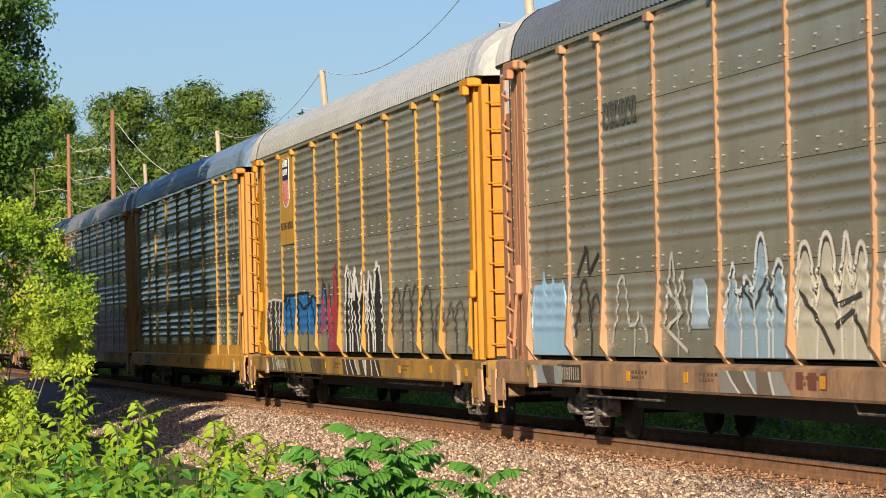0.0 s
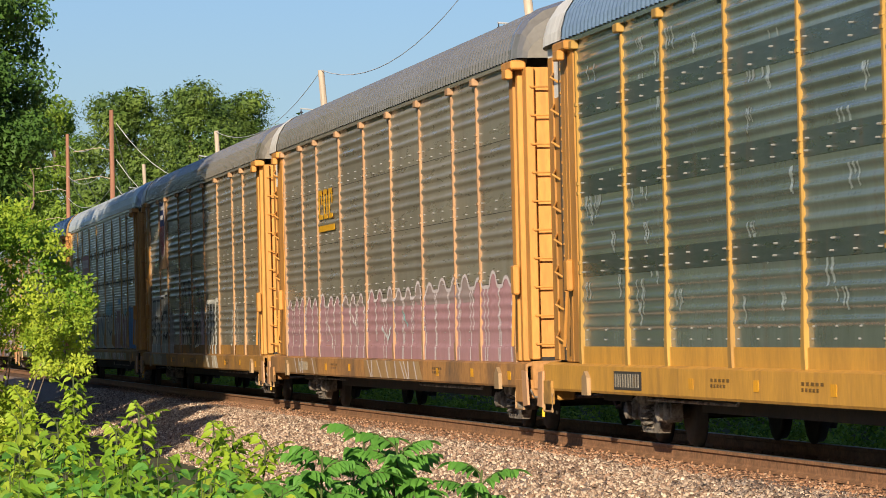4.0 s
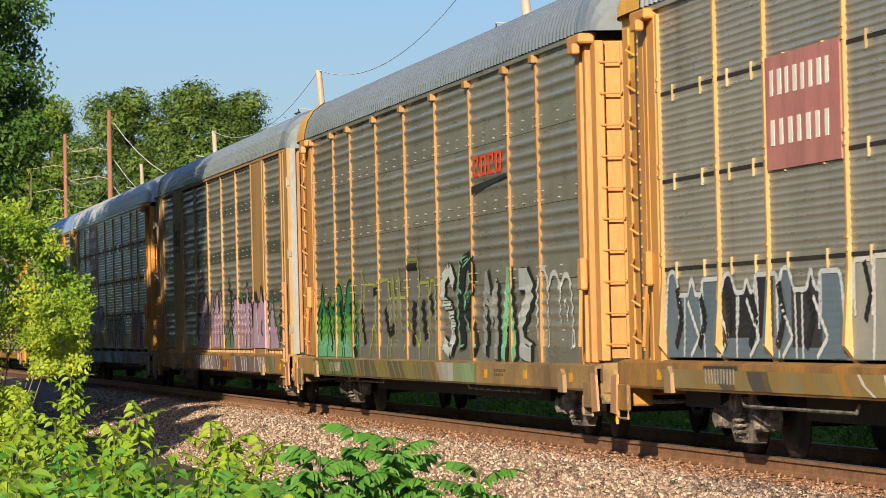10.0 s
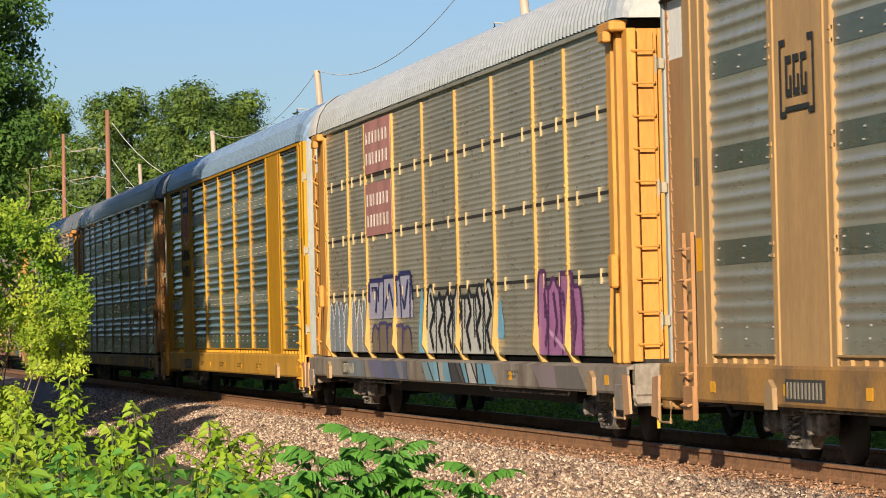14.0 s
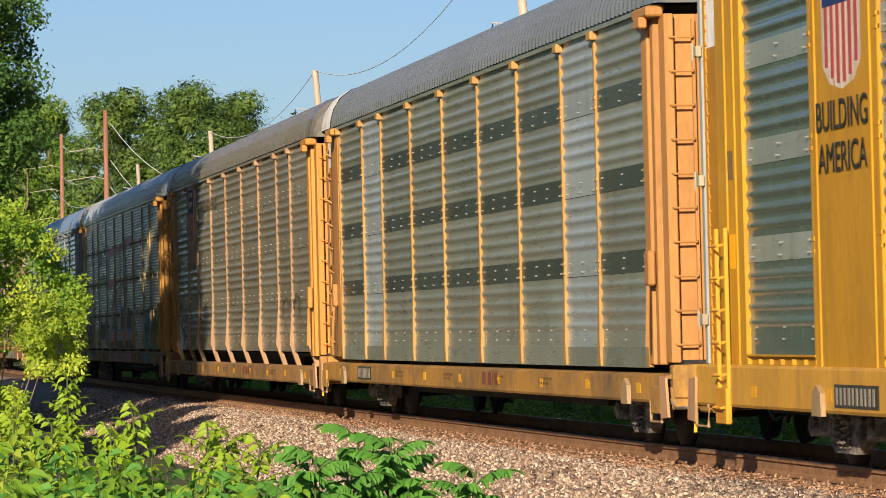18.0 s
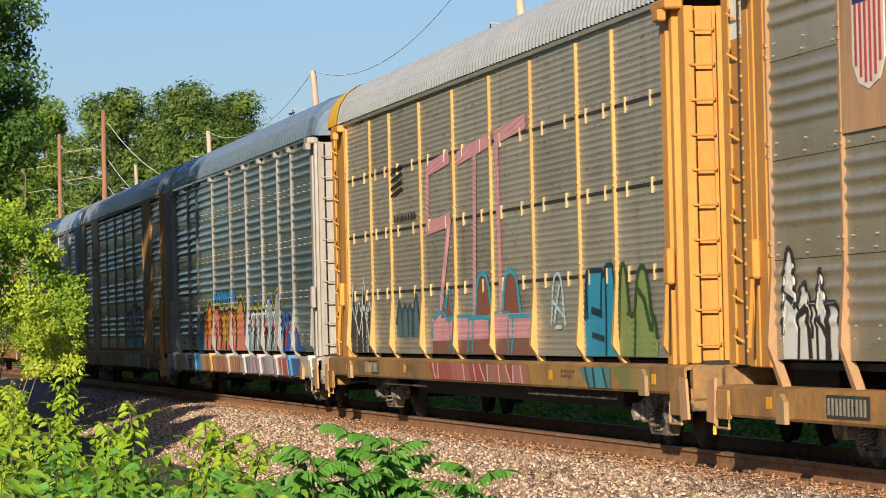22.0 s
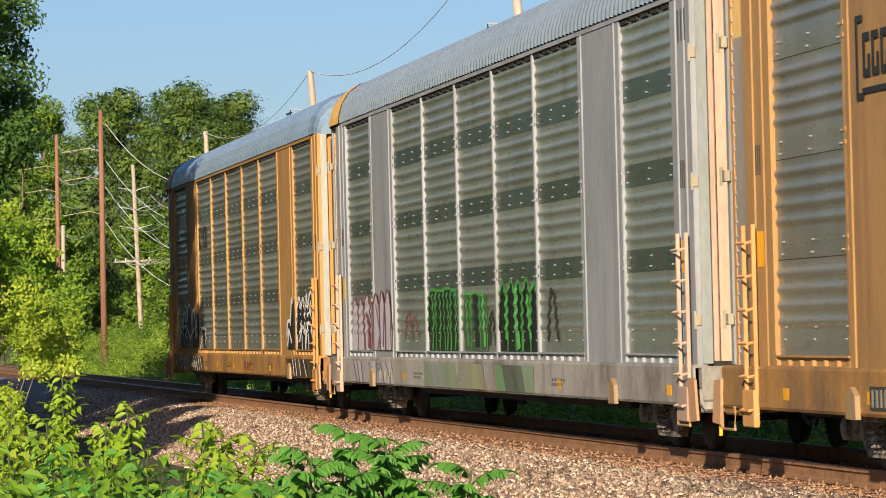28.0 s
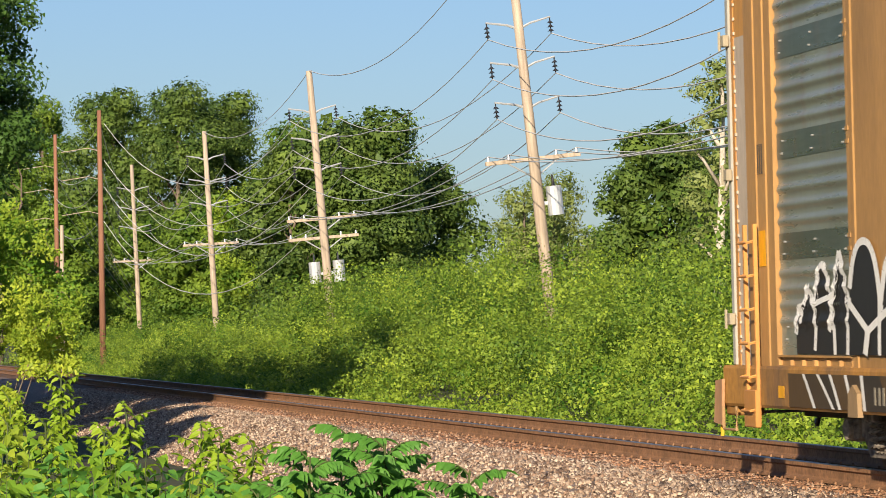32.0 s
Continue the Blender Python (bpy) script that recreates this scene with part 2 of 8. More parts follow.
def leaf_mesh(name, centres, sizes, rng, droop=0.3, aspect=0.55, outward=None, loose=0.45, corners=4):
    """Many small leaves, one face each, at the given centres; they face outward where that is given."""
    n = len(centres)
    d = rng.normal(size=(n, 3))
    d[:, 2] = d[:, 2] * 0.6 - droop
    r = rng.normal(size=(n, 3))
    if outward is not None:
        r = outward + loose * r
        r /= np.linalg.norm(r, axis=1)[:, None]
        d -= r * (d * r).sum(1)[:, None]
    d /= np.linalg.norm(d, axis=1)[:, None]
    s = np.cross(d, r)
    s /= np.linalg.norm(s, axis=1)[:, None] + 1e-9
    h = np.asarray(sizes)[:, None] * 0.5
    k = corners
    v = np.empty((n, k, 3))
    if k == 4:
        v[:, 0], v[:, 2] = centres - d * h, centres + d * h
        v[:, 1], v[:, 3] = centres + s * h * aspect - d * h * 0.2, centres - s * h * aspect - d * h * 0.2
    else:
        v[:, 0], v[:, 1], v[:, 2] = centres + d * h, centres + s * h * aspect * 1.2 - d * h * 0.7, centres - s * h * aspect * 1.2 - d * h * 0.7
    me = bpy.data.meshes.new(name)
    me.vertices.add(k * n), me.loops.add(k * n), me.polygons.add(n)
    me.vertices.foreach_set("co", v.astype(np.float32).ravel())
    me.loops.foreach_set("vertex_index", np.arange(k * n, dtype=np.int32))
    me.polygons.foreach_set("loop_start", np.arange(0, k * n, k, dtype=np.int32))
    me.update(calc_edges=True)
    return me


def clump_points(rng, clumps, n, spread=0.19):
    """n points in the shells of clumps (x, y, z, rx, ry, rz), more of them on the outside."""
    c = np.asarray(clumps, float)
    w = (c[:, 3] * c[:, 4] + c[:, 4] * c[:, 5] + c[:, 3] * c[:, 5])
    i = rng.choice(len(c), n, p=w / w.sum())
    d = rng.normal(size=(n, 3))
    d /= np.linalg.norm(d, axis=1)[:, None]
    r = rng.uniform(0.45, 1.0, n) ** 0.35
    r *= 1 + spread * rng.normal(size=n)
    out = d / c[i, 3:] * c[i, 3:].mean(1)[:, None]
    out[:, 2] += 0.35
    return c[i, :3] + d * r[:, None] * c[i, 3:], out / np.linalg.norm(out, axis=1)[:, None]


# ---- rail cars ----
LONG = 1.015                          # the cars' true length over the plan below
PITCH, HALF, BACK = 28.6, 13.66 * LONG, 0.55     # coupled length, half the body, and how much farther it reaches to the rear
BAYS = {"hat": [2.65, 2.07, 2.95, 2.95, 2.95, 2.95, 2.95, 2.07, 2.65], "wide": [2.66, 2.27, 2.91, 2.91, 2.91, 2.91, 2.91, 2.27, 2.66]}
BAYS["clip"] = BAYS["hat"]
Z0, Z1, ROWS = 1.08, 5.05, 4          # the panels' foot and head, and how many lie over one another
RISE = (Z1 - Z0) / ROWS
FACE, CORR = -1.43, 0.022
FINE = [False]                        # fine ribs on the cars with clips


def rib_rows():
    """The corrugation over one panel's height: (z, how far it stands out). A flat foot that takes the bolts, then smooth ribs."""
    ribs, deep, foot = (11, 0.008, 0.06) if FINE[0] else (4, CORR, 0.29)
    step = (RISE - foot - 0.06) / ribs
    rows = [(0.0, 0.004), (foot * 0.5, 0.004), (foot, 0.002)]
    for i in range(ribs):
        z = foot + i * step
        rows += [(z + step * u, deep * h) for u, h in ((0.12, 0.0), (0.24, 0.14), (0.34, 0.52), (0.44, 0.88), (0.53, 1.0), (0.63, 0.90), (0.74, 0.52), (0.85, 0.14), (0.95, 0.0))]
    return rows + [(RISE - 0.03, 0.002), (RISE, 0.004)]


def face_y(z):
    """How far out the corrugated side lies at a height."""
    u = (z - Z0) % RISE
    rows = rib_rows()
    for (za, ha), (zb, hb) in zip(rows[:-1], rows[1:]):
        if u <= zb:
            return FACE - ha - (hb - ha) * (u - za) / (zb - za)
    return FACE - 0.006


def panel_mesh(w):
    def build():
        s = Shape()
        rows = [(FACE - h, z) for z, h in rib_rows()]
        for i, (y, z) in enumerate(rows):
            s.v += [(-w / 2, y, z), (w / 2, y, z)]
            if i:
                s.f.append((2 * i - 2, 2 * i - 1, 2 * i + 1, 2 * i))
        k = len(s.v)
        s.v += [(-w / 2, FACE + 0.03, 0), (w / 2, FACE + 0.03, 0), (w / 2, FACE + 0.03, RISE), (-w / 2, FACE + 0.03, RISE)]
        s.f.append((k, k + 3, k + 2, k + 1))
        return s
    return shared(("panel", round(w, 3), FINE[0]), build, True)


def rivet_mesh(w, reach=0.036, step=0.72):
    """Two rows of bolt heads on the flat foot of a panel."""
    def build():
        s = Shape()
        m = max(3, round((w - 0.2) / step))
        for z in (0.055, 0.175):
            for i in range(m):
                x = -w / 2 + 0.22 + (w - 0.44) * i / (m - 1) + (0.05 if z > 0.1 else 0)
                k, r = len(s.v), 0.012
                for y, q in ((FACE - 0.002, r), (FACE - reach * 0.8, r * 0.92), (FACE - reach, r * 0.5)):
                    s.v += [(x + q * math.cos(j * 1.0472), y, z + q * math.sin(j * 1.0472)) for j in range(6)]
                s.f += [(k + 6 * e + j, k + 6 * e + (j + 1) % 6, k + 6 * e + 6 + (j + 1) % 6, k + 6 * e + 6 + j) for e in (0, 1) for j in range(6)]
                s.f.append(tuple(k + 12 + j for j in range(6)))
        return s
    return shared(("rivets", round(w, 3), reach), build)


def post_mesh(style, sill=0.97, straight=False):
    def build():
        s = Shape()
        for r in range(1, ROWS):
            for dz in (0.055, 0.175):
                z = Z0 + r * RISE + dz
                s.box(-0.05, 0.05, FACE - (0.054 if style == "wide" else 0.046), FACE - 0.02, z - 0.02, z + 0.02)
        if style == "wide":
            return s.prism([(-0.05, FACE), (-0.05, FACE - 0.035), (-0.035, FACE - 0.046), (0.035, FACE - 0.046), (0.05, FACE - 0.035), (0.05, FACE)], "z", 1.0, 5.07)
        s.prism([(-0.055, FACE), (-0.055, FACE - 0.012), (-0.035, FACE - 0.036), (0.035, FACE - 0.036), (0.055, FACE - 0.012), (0.055, FACE)], "z", 1.15, 4.98)
        # the foot grows deeper and then bends in to the sill
        k = len(s.v)
        for z, back, out, w in ((1.95, 0.0, 0.037, 0.036), (1.3, 0.0, 0.055, 0.068), (1.1, 0.0, 0.055, 0.08), (0.97, 0.0, 0.05, 0.08)) if straight else ((1.95, 0.0, 0.037, 0.036), (1.22, 0.0, 0.095, 0.056), (sill, -0.14, -0.05, 0.075), (sill - 0.06, -0.14, -0.03, 0.08)):
            s.v += [(-w, FACE - back, z), (w, FACE - back, z), (w, FACE - out, z), (-w, FACE - out, z)]
        for i in range(3):
            a = k + 4 * i
            s.f += [(a + j, a + (j + 1) % 4, a + 4 + (j + 1) % 4, a + 4 + j) for j in range(4)]
        s.f += [(k + 12, k + 13, k + 14, k + 15)]
        if style == "hat":
            s.box(-0.12, 0.12, FACE - 0.10, FACE, 4.93, 5.04, 0.012)
        return s
    return shared(("post", style, sill, straight), build)


def roof_profile(y_scale=1.0, drop=0.0):
    p = [(-1.50, 5.09), (-1.49, 5.22), (-1.43, 5.43), (-1.31, 5.61), (-1.12, 5.75), (-0.80, 5.85), (-0.40, 5.90)]
    p = p + [(0.0, 5.92)] + [(-y, z) for y, z in reversed(p)]
    return [(y * y_scale, 5.05 + (z - 5.05) * (1 - drop)) for y, z in p]


def roof_mesh(ribbed):
    def build():
        s = Shape()
        a, b = -12.15 * LONG, 13.0 * LONG
        if ribbed:
            n = 440
            xs = [a + (b - a) * i / n for i in range(n + 1)]
            lift = [(0.0, 0.020, 0.020, 0.0)[i % 4] for i in range(n + 1)]
        else:
            xs, lift = [], []
            for i in range(18):
                x = a + (b - a) * i / 17
                for d, h in ((-0.03, 0), (-0.012, 0.006), (0.012, 0.006), (0.03, 0)):
                    if a <= x + d <= b:
                        xs.append(x + d), lift.append(h)
        p = roof_profile()
        m = len(p)
        for x, h in zip(xs, lift):
            for y, z in p:
                r = math.hypot(y, z - 4.2)
                s.v.append((x, y * (1 + h / r), 4.2 + (z - 4.2) * (1 + h / r)))
        for i in range(len(xs) - 1):
            s.f += [(i * m + j, i * m + j + 1, (i + 1) * m + j + 1, (i + 1) * m + j) for j in range(m - 1)]
        return s
    return shared(("roof", ribbed), build)


def cap_mesh(rear):
    """The rounded end of the roof; it bows down to the end door."""
    def build():
        s = Shape()
        rows = [(12.1 if rear else 12.97, 1.018, -0.035), (12.7 if rear else 13.1, 1.018, -0.035), (13.15, 1.012, -0.02), (13.38, 1.0, 0.03), (13.56, 0.975, 0.2), (13.68, 0.94, 0.5)]
        m = 15
        for x, k, drop in rows:
            s.v += [(x * LONG, y, z) for y, z in roof_profile(k, drop)]
        for i in range(len(rows) - 1):
            s.f += [(i * m + j, i * m + j + 1, (i + 1) * m + j + 1, (i + 1) * m + j) for j in range(m - 1)]
        s.f += [tuple((len(rows) - 1) * m + j for j in range(m))]
        return s
    return shared(("roof_end", rear), build)


def truck(car, x):
    """A two-axle truck with its frames, springs and wheels."""
    t = part("truck", shared(("truck",), lambda: Shape().box(-0.22, 0.22, -0.95, 0.95, 0.42, 0.66, 0.03).box(-0.5, 0.5, -0.2, 0.2, 0.45, 0.6)), STEEL_DARK, car, "two-axle truck in dusty cast steel", (x, 0, 0))
    side = shared(("side_frame",), lambda: Shape()
                  .prism([(-1.12, 0.52), (-1.12, 0.36), (-0.62, 0.34), (-0.42, 0.16), (0.42, 0.16), (0.62, 0.34), (1.12, 0.36), (1.12, 0.52), (0.62, 0.62), (0.45, 0.74), (-0.45, 0.74), (-0.62, 0.62)], "y", -0.07, 0.07)
                  .box(-0.26, 0.26, -0.17, 0.10, 0.50, 0.68, 0.02).box(-1.02, -0.70, -0.13, 0.1, 0.30, 0.54, 0.03).box(0.70, 1.02, -0.13, 0.1, 0.30, 0.54, 0.03))
    for y in (-1.02, 1.02):
        f = part("side_frame", side, TRUCK, t, "dusty cast side frame", (0, y, 0))
        if y > 0:
            f.rotation_euler = (0, 0, math.pi)
    spring = shared(("spring",), lambda: Shape().rod([(0.05 * math.cos(a * 0.9), 0.05 * math.sin(a * 0.9), 0.22 + a * 0.0095) for a in range(30)], 0.014, 5))
    for dx in (-0.14, 0, 0.14):
        part("spring", spring, TRUCK, t, "", (dx, -1.12, 0))
    wheel = shared(("wheelset",), lambda: Shape()
                   .lathe([(-0.82, 0.16), (-0.81, 0.34), (-0.79, 0.40), (-0.72, 0.41), (-0.70, 0.43), (-0.68, 0.43), (-0.68, 0.34), (-0.71, 0.15), (-0.70, 0.10)], (0, 0), 28)
                   .lathe([(0.70, 0.10), (0.71, 0.15), (0.68, 0.34), (0.68, 0.43), (0.70, 0.43), (0.72, 0.41), (0.79, 0.40), (0.81, 0.34), (0.82, 0.16)], (0, 0), 28)
                   .lathe([(-1.05, 0.085), (1.05, 0.085)], (0, 0), 12), True)
    for dx in (-0.86, 0.86):
        w = part("wheelset", wheel, WHEEL, t, "pair of steel wheels on an axle")
        w.matrix_parent_inverse = Matrix.Translation((dx, 0, 0.42))
        WHEELS.append(w)
    for dx in (-0.86, 0.86):
        part("bearing_cap", shared(("bearing_cap",), lambda: Shape().lathe([(-1.22, 0.06), (-1.20, 0.11), (-1.08, 0.11)], (0, 0.42), 12)), TRUCK, t, "", (dx, 0, 0))


def ladder(car, x, y, z0, z1, rungs, material, facing="end", name="ladder"):
    """Two rails and their rungs, on the end (facing +x) or on the side."""
    w = 0.15 if facing == "end" else 0.20
    s = Shape()
    if facing == "end":
        for dy in (-w, w):
            s.box(-0.02, 0.02, dy - 0.018, dy + 0.018, 0, z1 - z0)
    else:
        for dx in (-w, w):
            s.box(dx - 0.025, dx + 0.025, -0.02, 0.02, 0, z1 - z0)
    lad = part(name, s, material, car, "", (x, y, z0))
    if facing == "end":
        rung = shared(("rung", "end"), lambda: Shape().rod([(0, -w, 0), (0.07, -w + 0.02, -0.02), (0.07, w - 0.02, -0.02), (0, w, 0)], 0.014, 5))
    else:
        rung = shared(("rung", "side"), lambda: Shape().rod([(-w, 0, 0), (-w + 0.02, -0.08, -0.02), (w - 0.02, -0.08, -0.02), (w, 0, 0)], 0.014, 5))
    for i in range(rungs):
        part("rung", rung, material, lad, "", (0, 0, (i + 0.5) * (z1 - z0) / rungs))


def stroke(s, points, width, out=0.010, longer=0.0, wide=1.0):
    """A sprayed line on the corrugated side through (x, z) points; wide: how much broader its upright runs are."""
    for (xa, za), (xb, zb) in zip(points[:-1], points[1:]):
        n = max(1, int(abs(zb - za) / 0.035), int(abs(xb - xa) / 0.5))
        dx, dz = xb - xa, zb - za
        d = math.hypot(dx, dz) or 1
        px, pz = -dz / d * width / 2 * wide, dx / d * width / 2
        xa, za, dx, dz = xa - dx / d * longer, za - dz / d * longer, dx * (1 + 2 * longer / d), dz * (1 + 2 * longer / d)
        strips = max(1, int(abs(pz) * 2 / 0.035))
        for i, j in ((i, j) for i in range(n) for j in range(strips)):
            q, lo, hi = [], 2 * j / strips - 1, 2 * (j + 1) / strips - 1
            for t, side in ((i / n, lo), (i / n, hi), ((i + 1) / n, hi), ((i + 1) / n, lo)):
                x, z = xa + dx * t + side * px, za + dz * t + side * pz
                z = min(max(z, 0.985 if LEDGE[1] == 0.024 else Z0), Z1 - 0.02)
                q.append((x, out_y(x, z) - out, z))
            if max(p[1] for p in q) - min(p[1] for p in q) < 0.03:
                s.quad(*q)


SILL_Y = -1.535
FLATS, POSTS = [], []
LEDGE = [0.0, 0.0, 0.04, 0.0]         # a strip at the panels' foot: its head, how far it stands out; the posts' depth, and how much more at their foot


def out_y(x, z):
    """How far out the side lies at a place, with the car's plates and posts."""
    if z <= (0.955 if LEDGE[1] == 0.024 else Z0 - 0.02):
        return SILL_Y
    for a, b, y in FLATS:
        if a <= x <= b:
            return y
    if z < LEDGE[0]:
        return FACE - LEDGE[1]
    return face_y(max(z, Z0))


LETTERS = [[(0.9, 0.85), (0.35, 0.98), (0.1, 0.75), (0.8, 0.42), (0.72, 0.08), (0.05, 0.12)], [(0.1, 0), (0.18, 0.98), (0.8, 0.78), (0.3, 0.52), (0.92, 0)],
           [(0.08, 0), (0.45, 1), (0.85, 0), (0.62, 0.42), (0.25, 0.42)], [(0.9, 0.98), (0.15, 0.9), (0.2, 0.52), (0.75, 0.5), (0.2, 0.45), (0.12, 0.06), (0.9, 0.0)], [(0.1, 0), (0.14, 0.98), (0.5, 0.5), (0.88, 1), (0.9, 0)]]


def sill_spray(car, x0, x1, z0, z1, fill, line, letters, rng, width):
    """Paint that has run on over the sill, in leaning patches side by side."""
    sill = SPECS[len(CARS)].get("sill", SPECS[len(CARS)]["post"])
    blend = lambda a, f: "".join("%02x" % int(int(a[i:i + 2], 16) * f + int(sill[i:i + 2], 16) * 0.62 * (1 - f)) for i in (0, 2, 4))
    step = (x1 - x0) / letters / 2
    for i in range(letters * 2):
        if rng.random() < 0.06:
            continue
        x, w, lean = x0 + i * step, step * rng.uniform(0.7, 1.2), rng.uniform(0.05, 0.40)
        s = Shape()
        y = SILL_Y - 0.008 - 0.0007 * (i % 4)
        top = [(x + w * u, z1) for u in (0, 0.2, 0.5, 0.8, 1)]
        foot = [(x + lean + w * u * 0.8, z0 + (0.0 if 0.3 < u < 0.7 else rng.uniform(0.0, 0.07))) for u in (1, 0.8, 0.5, 0.2, 0)]
        s.v += [(a, y, b) for a, b in foot[::-1] + top[::-1]]
        s.f.append(tuple(range(10)))
        hue = fill if fill and rng.random() < 0.72 else line
        p = part("graffiti", s, paint(blend(hue, rng.choice((0.6, 0.8, 0.9))), "spray"), car, "sprayed paint run onto the sill")
        if line and fill and rng.random() < 0.7:
            r = Shape()
            a, b = x + w, x + lean + w * 0.8
            m = (a + b) / 2 - 0.03
            for (xa, za), (xb, zb) in (((a, z1), (m, (z0 + z1) / 2)), ((m, (z0 + z1) / 2), (b, z0 + 0.03))):
                r.quad((xa - 0.02, y - 0.004, za), (xb - 0.02, y - 0.004, zb), (xb + 0.025, y - 0.004, zb), (xa + 0.025, y - 0.004, za))
            part("outline", r, paint(blend(line, 0.8), "spray"), p)


def graffiti(car, x0, x1, z0, z1, fill, line, letters, seed, rough_top=0.25, width=0.06, label="", halo=None, inner=2, fat=None, spike=0.0, run=False, top_line=1.0):
    """Sprayed letters, too wild to read: a body of tall lobes with an outline, or fat crooked letters."""
    rng = random.Random(seed)
    if z1 < 1.0:
        return sill_spray(car, x0, x1, z0, z1, fill, line, letters, rng, width)
    low = SPECS[len(CARS)]["low"]
    if run or z0 < 1.0:
        sill_spray(car, x0, x1, low + 0.03, 0.955, fill or line, line or fill, letters, rng, width)
    z0 = 0.985 if LEDGE[1] == 0.024 and z0 <= 1.1 else max(z0, 1.10, LEDGE[0] + 0.004)
    step = (x1 - x0) / letters
    if fat:
        for i in range(letters):
            flip = rng.random() < 0.5
            shape = [((1 - u if flip else u) + rng.uniform(-0.13, 0.13), min(1.0, max(0.0, v + rng.uniform(-0.12, 0.12)))) for u, v in LETTERS[(seed + i * 3) % 5]]
            h = z1 - rng.random() * rough_top * (z1 - z0)
            pts = [(x0 + (i + 0.12 + 0.76 * u) * step, z0 + 0.12 + (h - z0 - 0.24) * v) for u, v in shape]
            dark, bright = Shape(), Shape()
            stroke(dark, [(x + 0.14, z - 0.02) for x, z in pts], 0.36, 0.017, 0.10)
            p = part("graffiti", dark, paint(line, "spray"), car, "sprayed graffiti letter, unreadable")
            stroke(bright, pts, 0.29, 0.024, 0.09)
            part("letter_face", bright, paint(fat[i % len(fat)], "spray"), p)
        if not fill:
            return
        z1 -= 0.15 * (z1 - z0)
    lobes = []
    x = x0
    while x < x1 - 0.12:
        w = step * rng.uniform(0.5, 0.85)
        lobes.append((x + w / 2, w * 0.62, z1 - rng.random() ** 1.5 * rough_top * (z1 - z0), rng.random() < spike))
        x += w

    def lobe(x, c, w, h, sharp):
        u = abs(x - c) / w
        if u >= 1:
            return z0
        return z0 + (h - z0) * ((1 - u) if sharp else (1 - u ** 2.8) ** 0.4)

    def head(x):
        e = max(0.0, min(1.0, min(x - x0, x1 - x) / 0.10))
        best = max(max(lobe(x, *q) for q in lobes), z0 + (z1 - z0) * 0.45)
        return z0 + (best - z0) * (0.35 + 0.65 * math.sqrt(e))

    n = max(8, int((x1 - x0) / 0.08))
    xs = {x0 + (x1 - x0) * i / n for i in range(n + 1)}
    for f in FLATS:
        for q in f[:2]:
            if x0 < q < x1:
                xs |= {q - 0.004, q + 0.004}
    xs = sorted(xs)
    m = max(6, int((z1 - z0) / 0.036))
    piece = None
    if fill:
        body = Shape()
        for x in xs:
            h = head(x)
            foot = z0 + 0.03 * math.sin(x * 9 + seed) * (0 if run or LEDGE[0] else 1)
            for j in range(m + 1):
                z = max(z0, foot + (h - foot) * j / m)
                body.v.append((x, out_y(x, z) - 0.012, z))
        w = m + 1
        for i in range(len(xs) - 1):
            body.f += [(i * w + j, (i + 1) * w + j, (i + 1) * w + j + 1, i * w + j + 1) for j in range(m)]
        piece = part("graffiti", body, paint(fill, "spray"), car, label or "sprayed graffiti, unreadable")
        for p in POSTS:
            if x0 < p < x1 and LEDGE[3] >= 0:
                strip = Shape()
                foot = max(z0, 1.24) if LEDGE[3] else z0
                for i in range(5):
                    z = foot + (head(p) - 0.08 - foot) * i / 4
                    grow = LEDGE[3] * max(0.0, 1.95 - z) / 0.73
                    w = 0.033 + 0.02 * grow / 0.06
                    strip.v += [(p - w, FACE - LEDGE[2] - grow - 0.003, z), (p + w, FACE - LEDGE[2] - grow - 0.003, z)]
                strip.f += [(2 * i, 2 * i + 1, 2 * i + 3, 2 * i + 2) for i in range(4)]
                part("painted_post_front", strip, paint(fill, "spray"), piece)
    if halo:
        glow = Shape()
        stroke(glow, [(x, head(x) + 0.04) for x in xs[::2]], 0.26, 0.010)
        tagged(part("halo", glow, paint(halo, "spray"), piece or car), kind="stuff")
    if line:
        lines, lift = Shape(), 0.016 + 0.003 * (seed % 3)
        if top_line:
            stroke(lines, [(x, head(x) - 0.02) for x in xs], width * 1.3 * top_line, lift)
        for c, w, h, sharp in lobes:
            for e in (-1, 1):
                # down the side of a lobe, wavering
                x = c + e * w * rng.uniform(0.72, 0.85)
                pts = [(x - e * w * 0.35, h - 0.06 * (h - z0))]
                z = h - 0.14 * (h - z0)
                stop = z0 + (h - z0) * (rng.uniform(0.0, 0.15) if rng.random() < 0.7 else rng.uniform(0.3, 0.6))
                while z > stop:
                    pts.append((x + rng.uniform(-0.05, 0.05) * step, z))
                    z -= 0.14 * (h - z0)
                stroke(lines, pts, width * rng.uniform(0.5, 0.9), lift)
            if inner and rng.random() < 0.55:
                a, b = rng.uniform(0.3, 0.75), rng.uniform(0.06, 0.14)
                z = z0 + (h - z0) * a
                stroke(lines, [(c - w * 0.3, z), (c, z + b), (c + w * 0.28, z - 0.03), (c + w * 0.05, z - b * 1.6)], width * 0.7, lift)
        tagged(part("outline" if piece else "graffiti", lines, paint(line, "spray"), piece or car, "" if piece else "sprayed graffiti lines, unreadable"), kind="stuff")


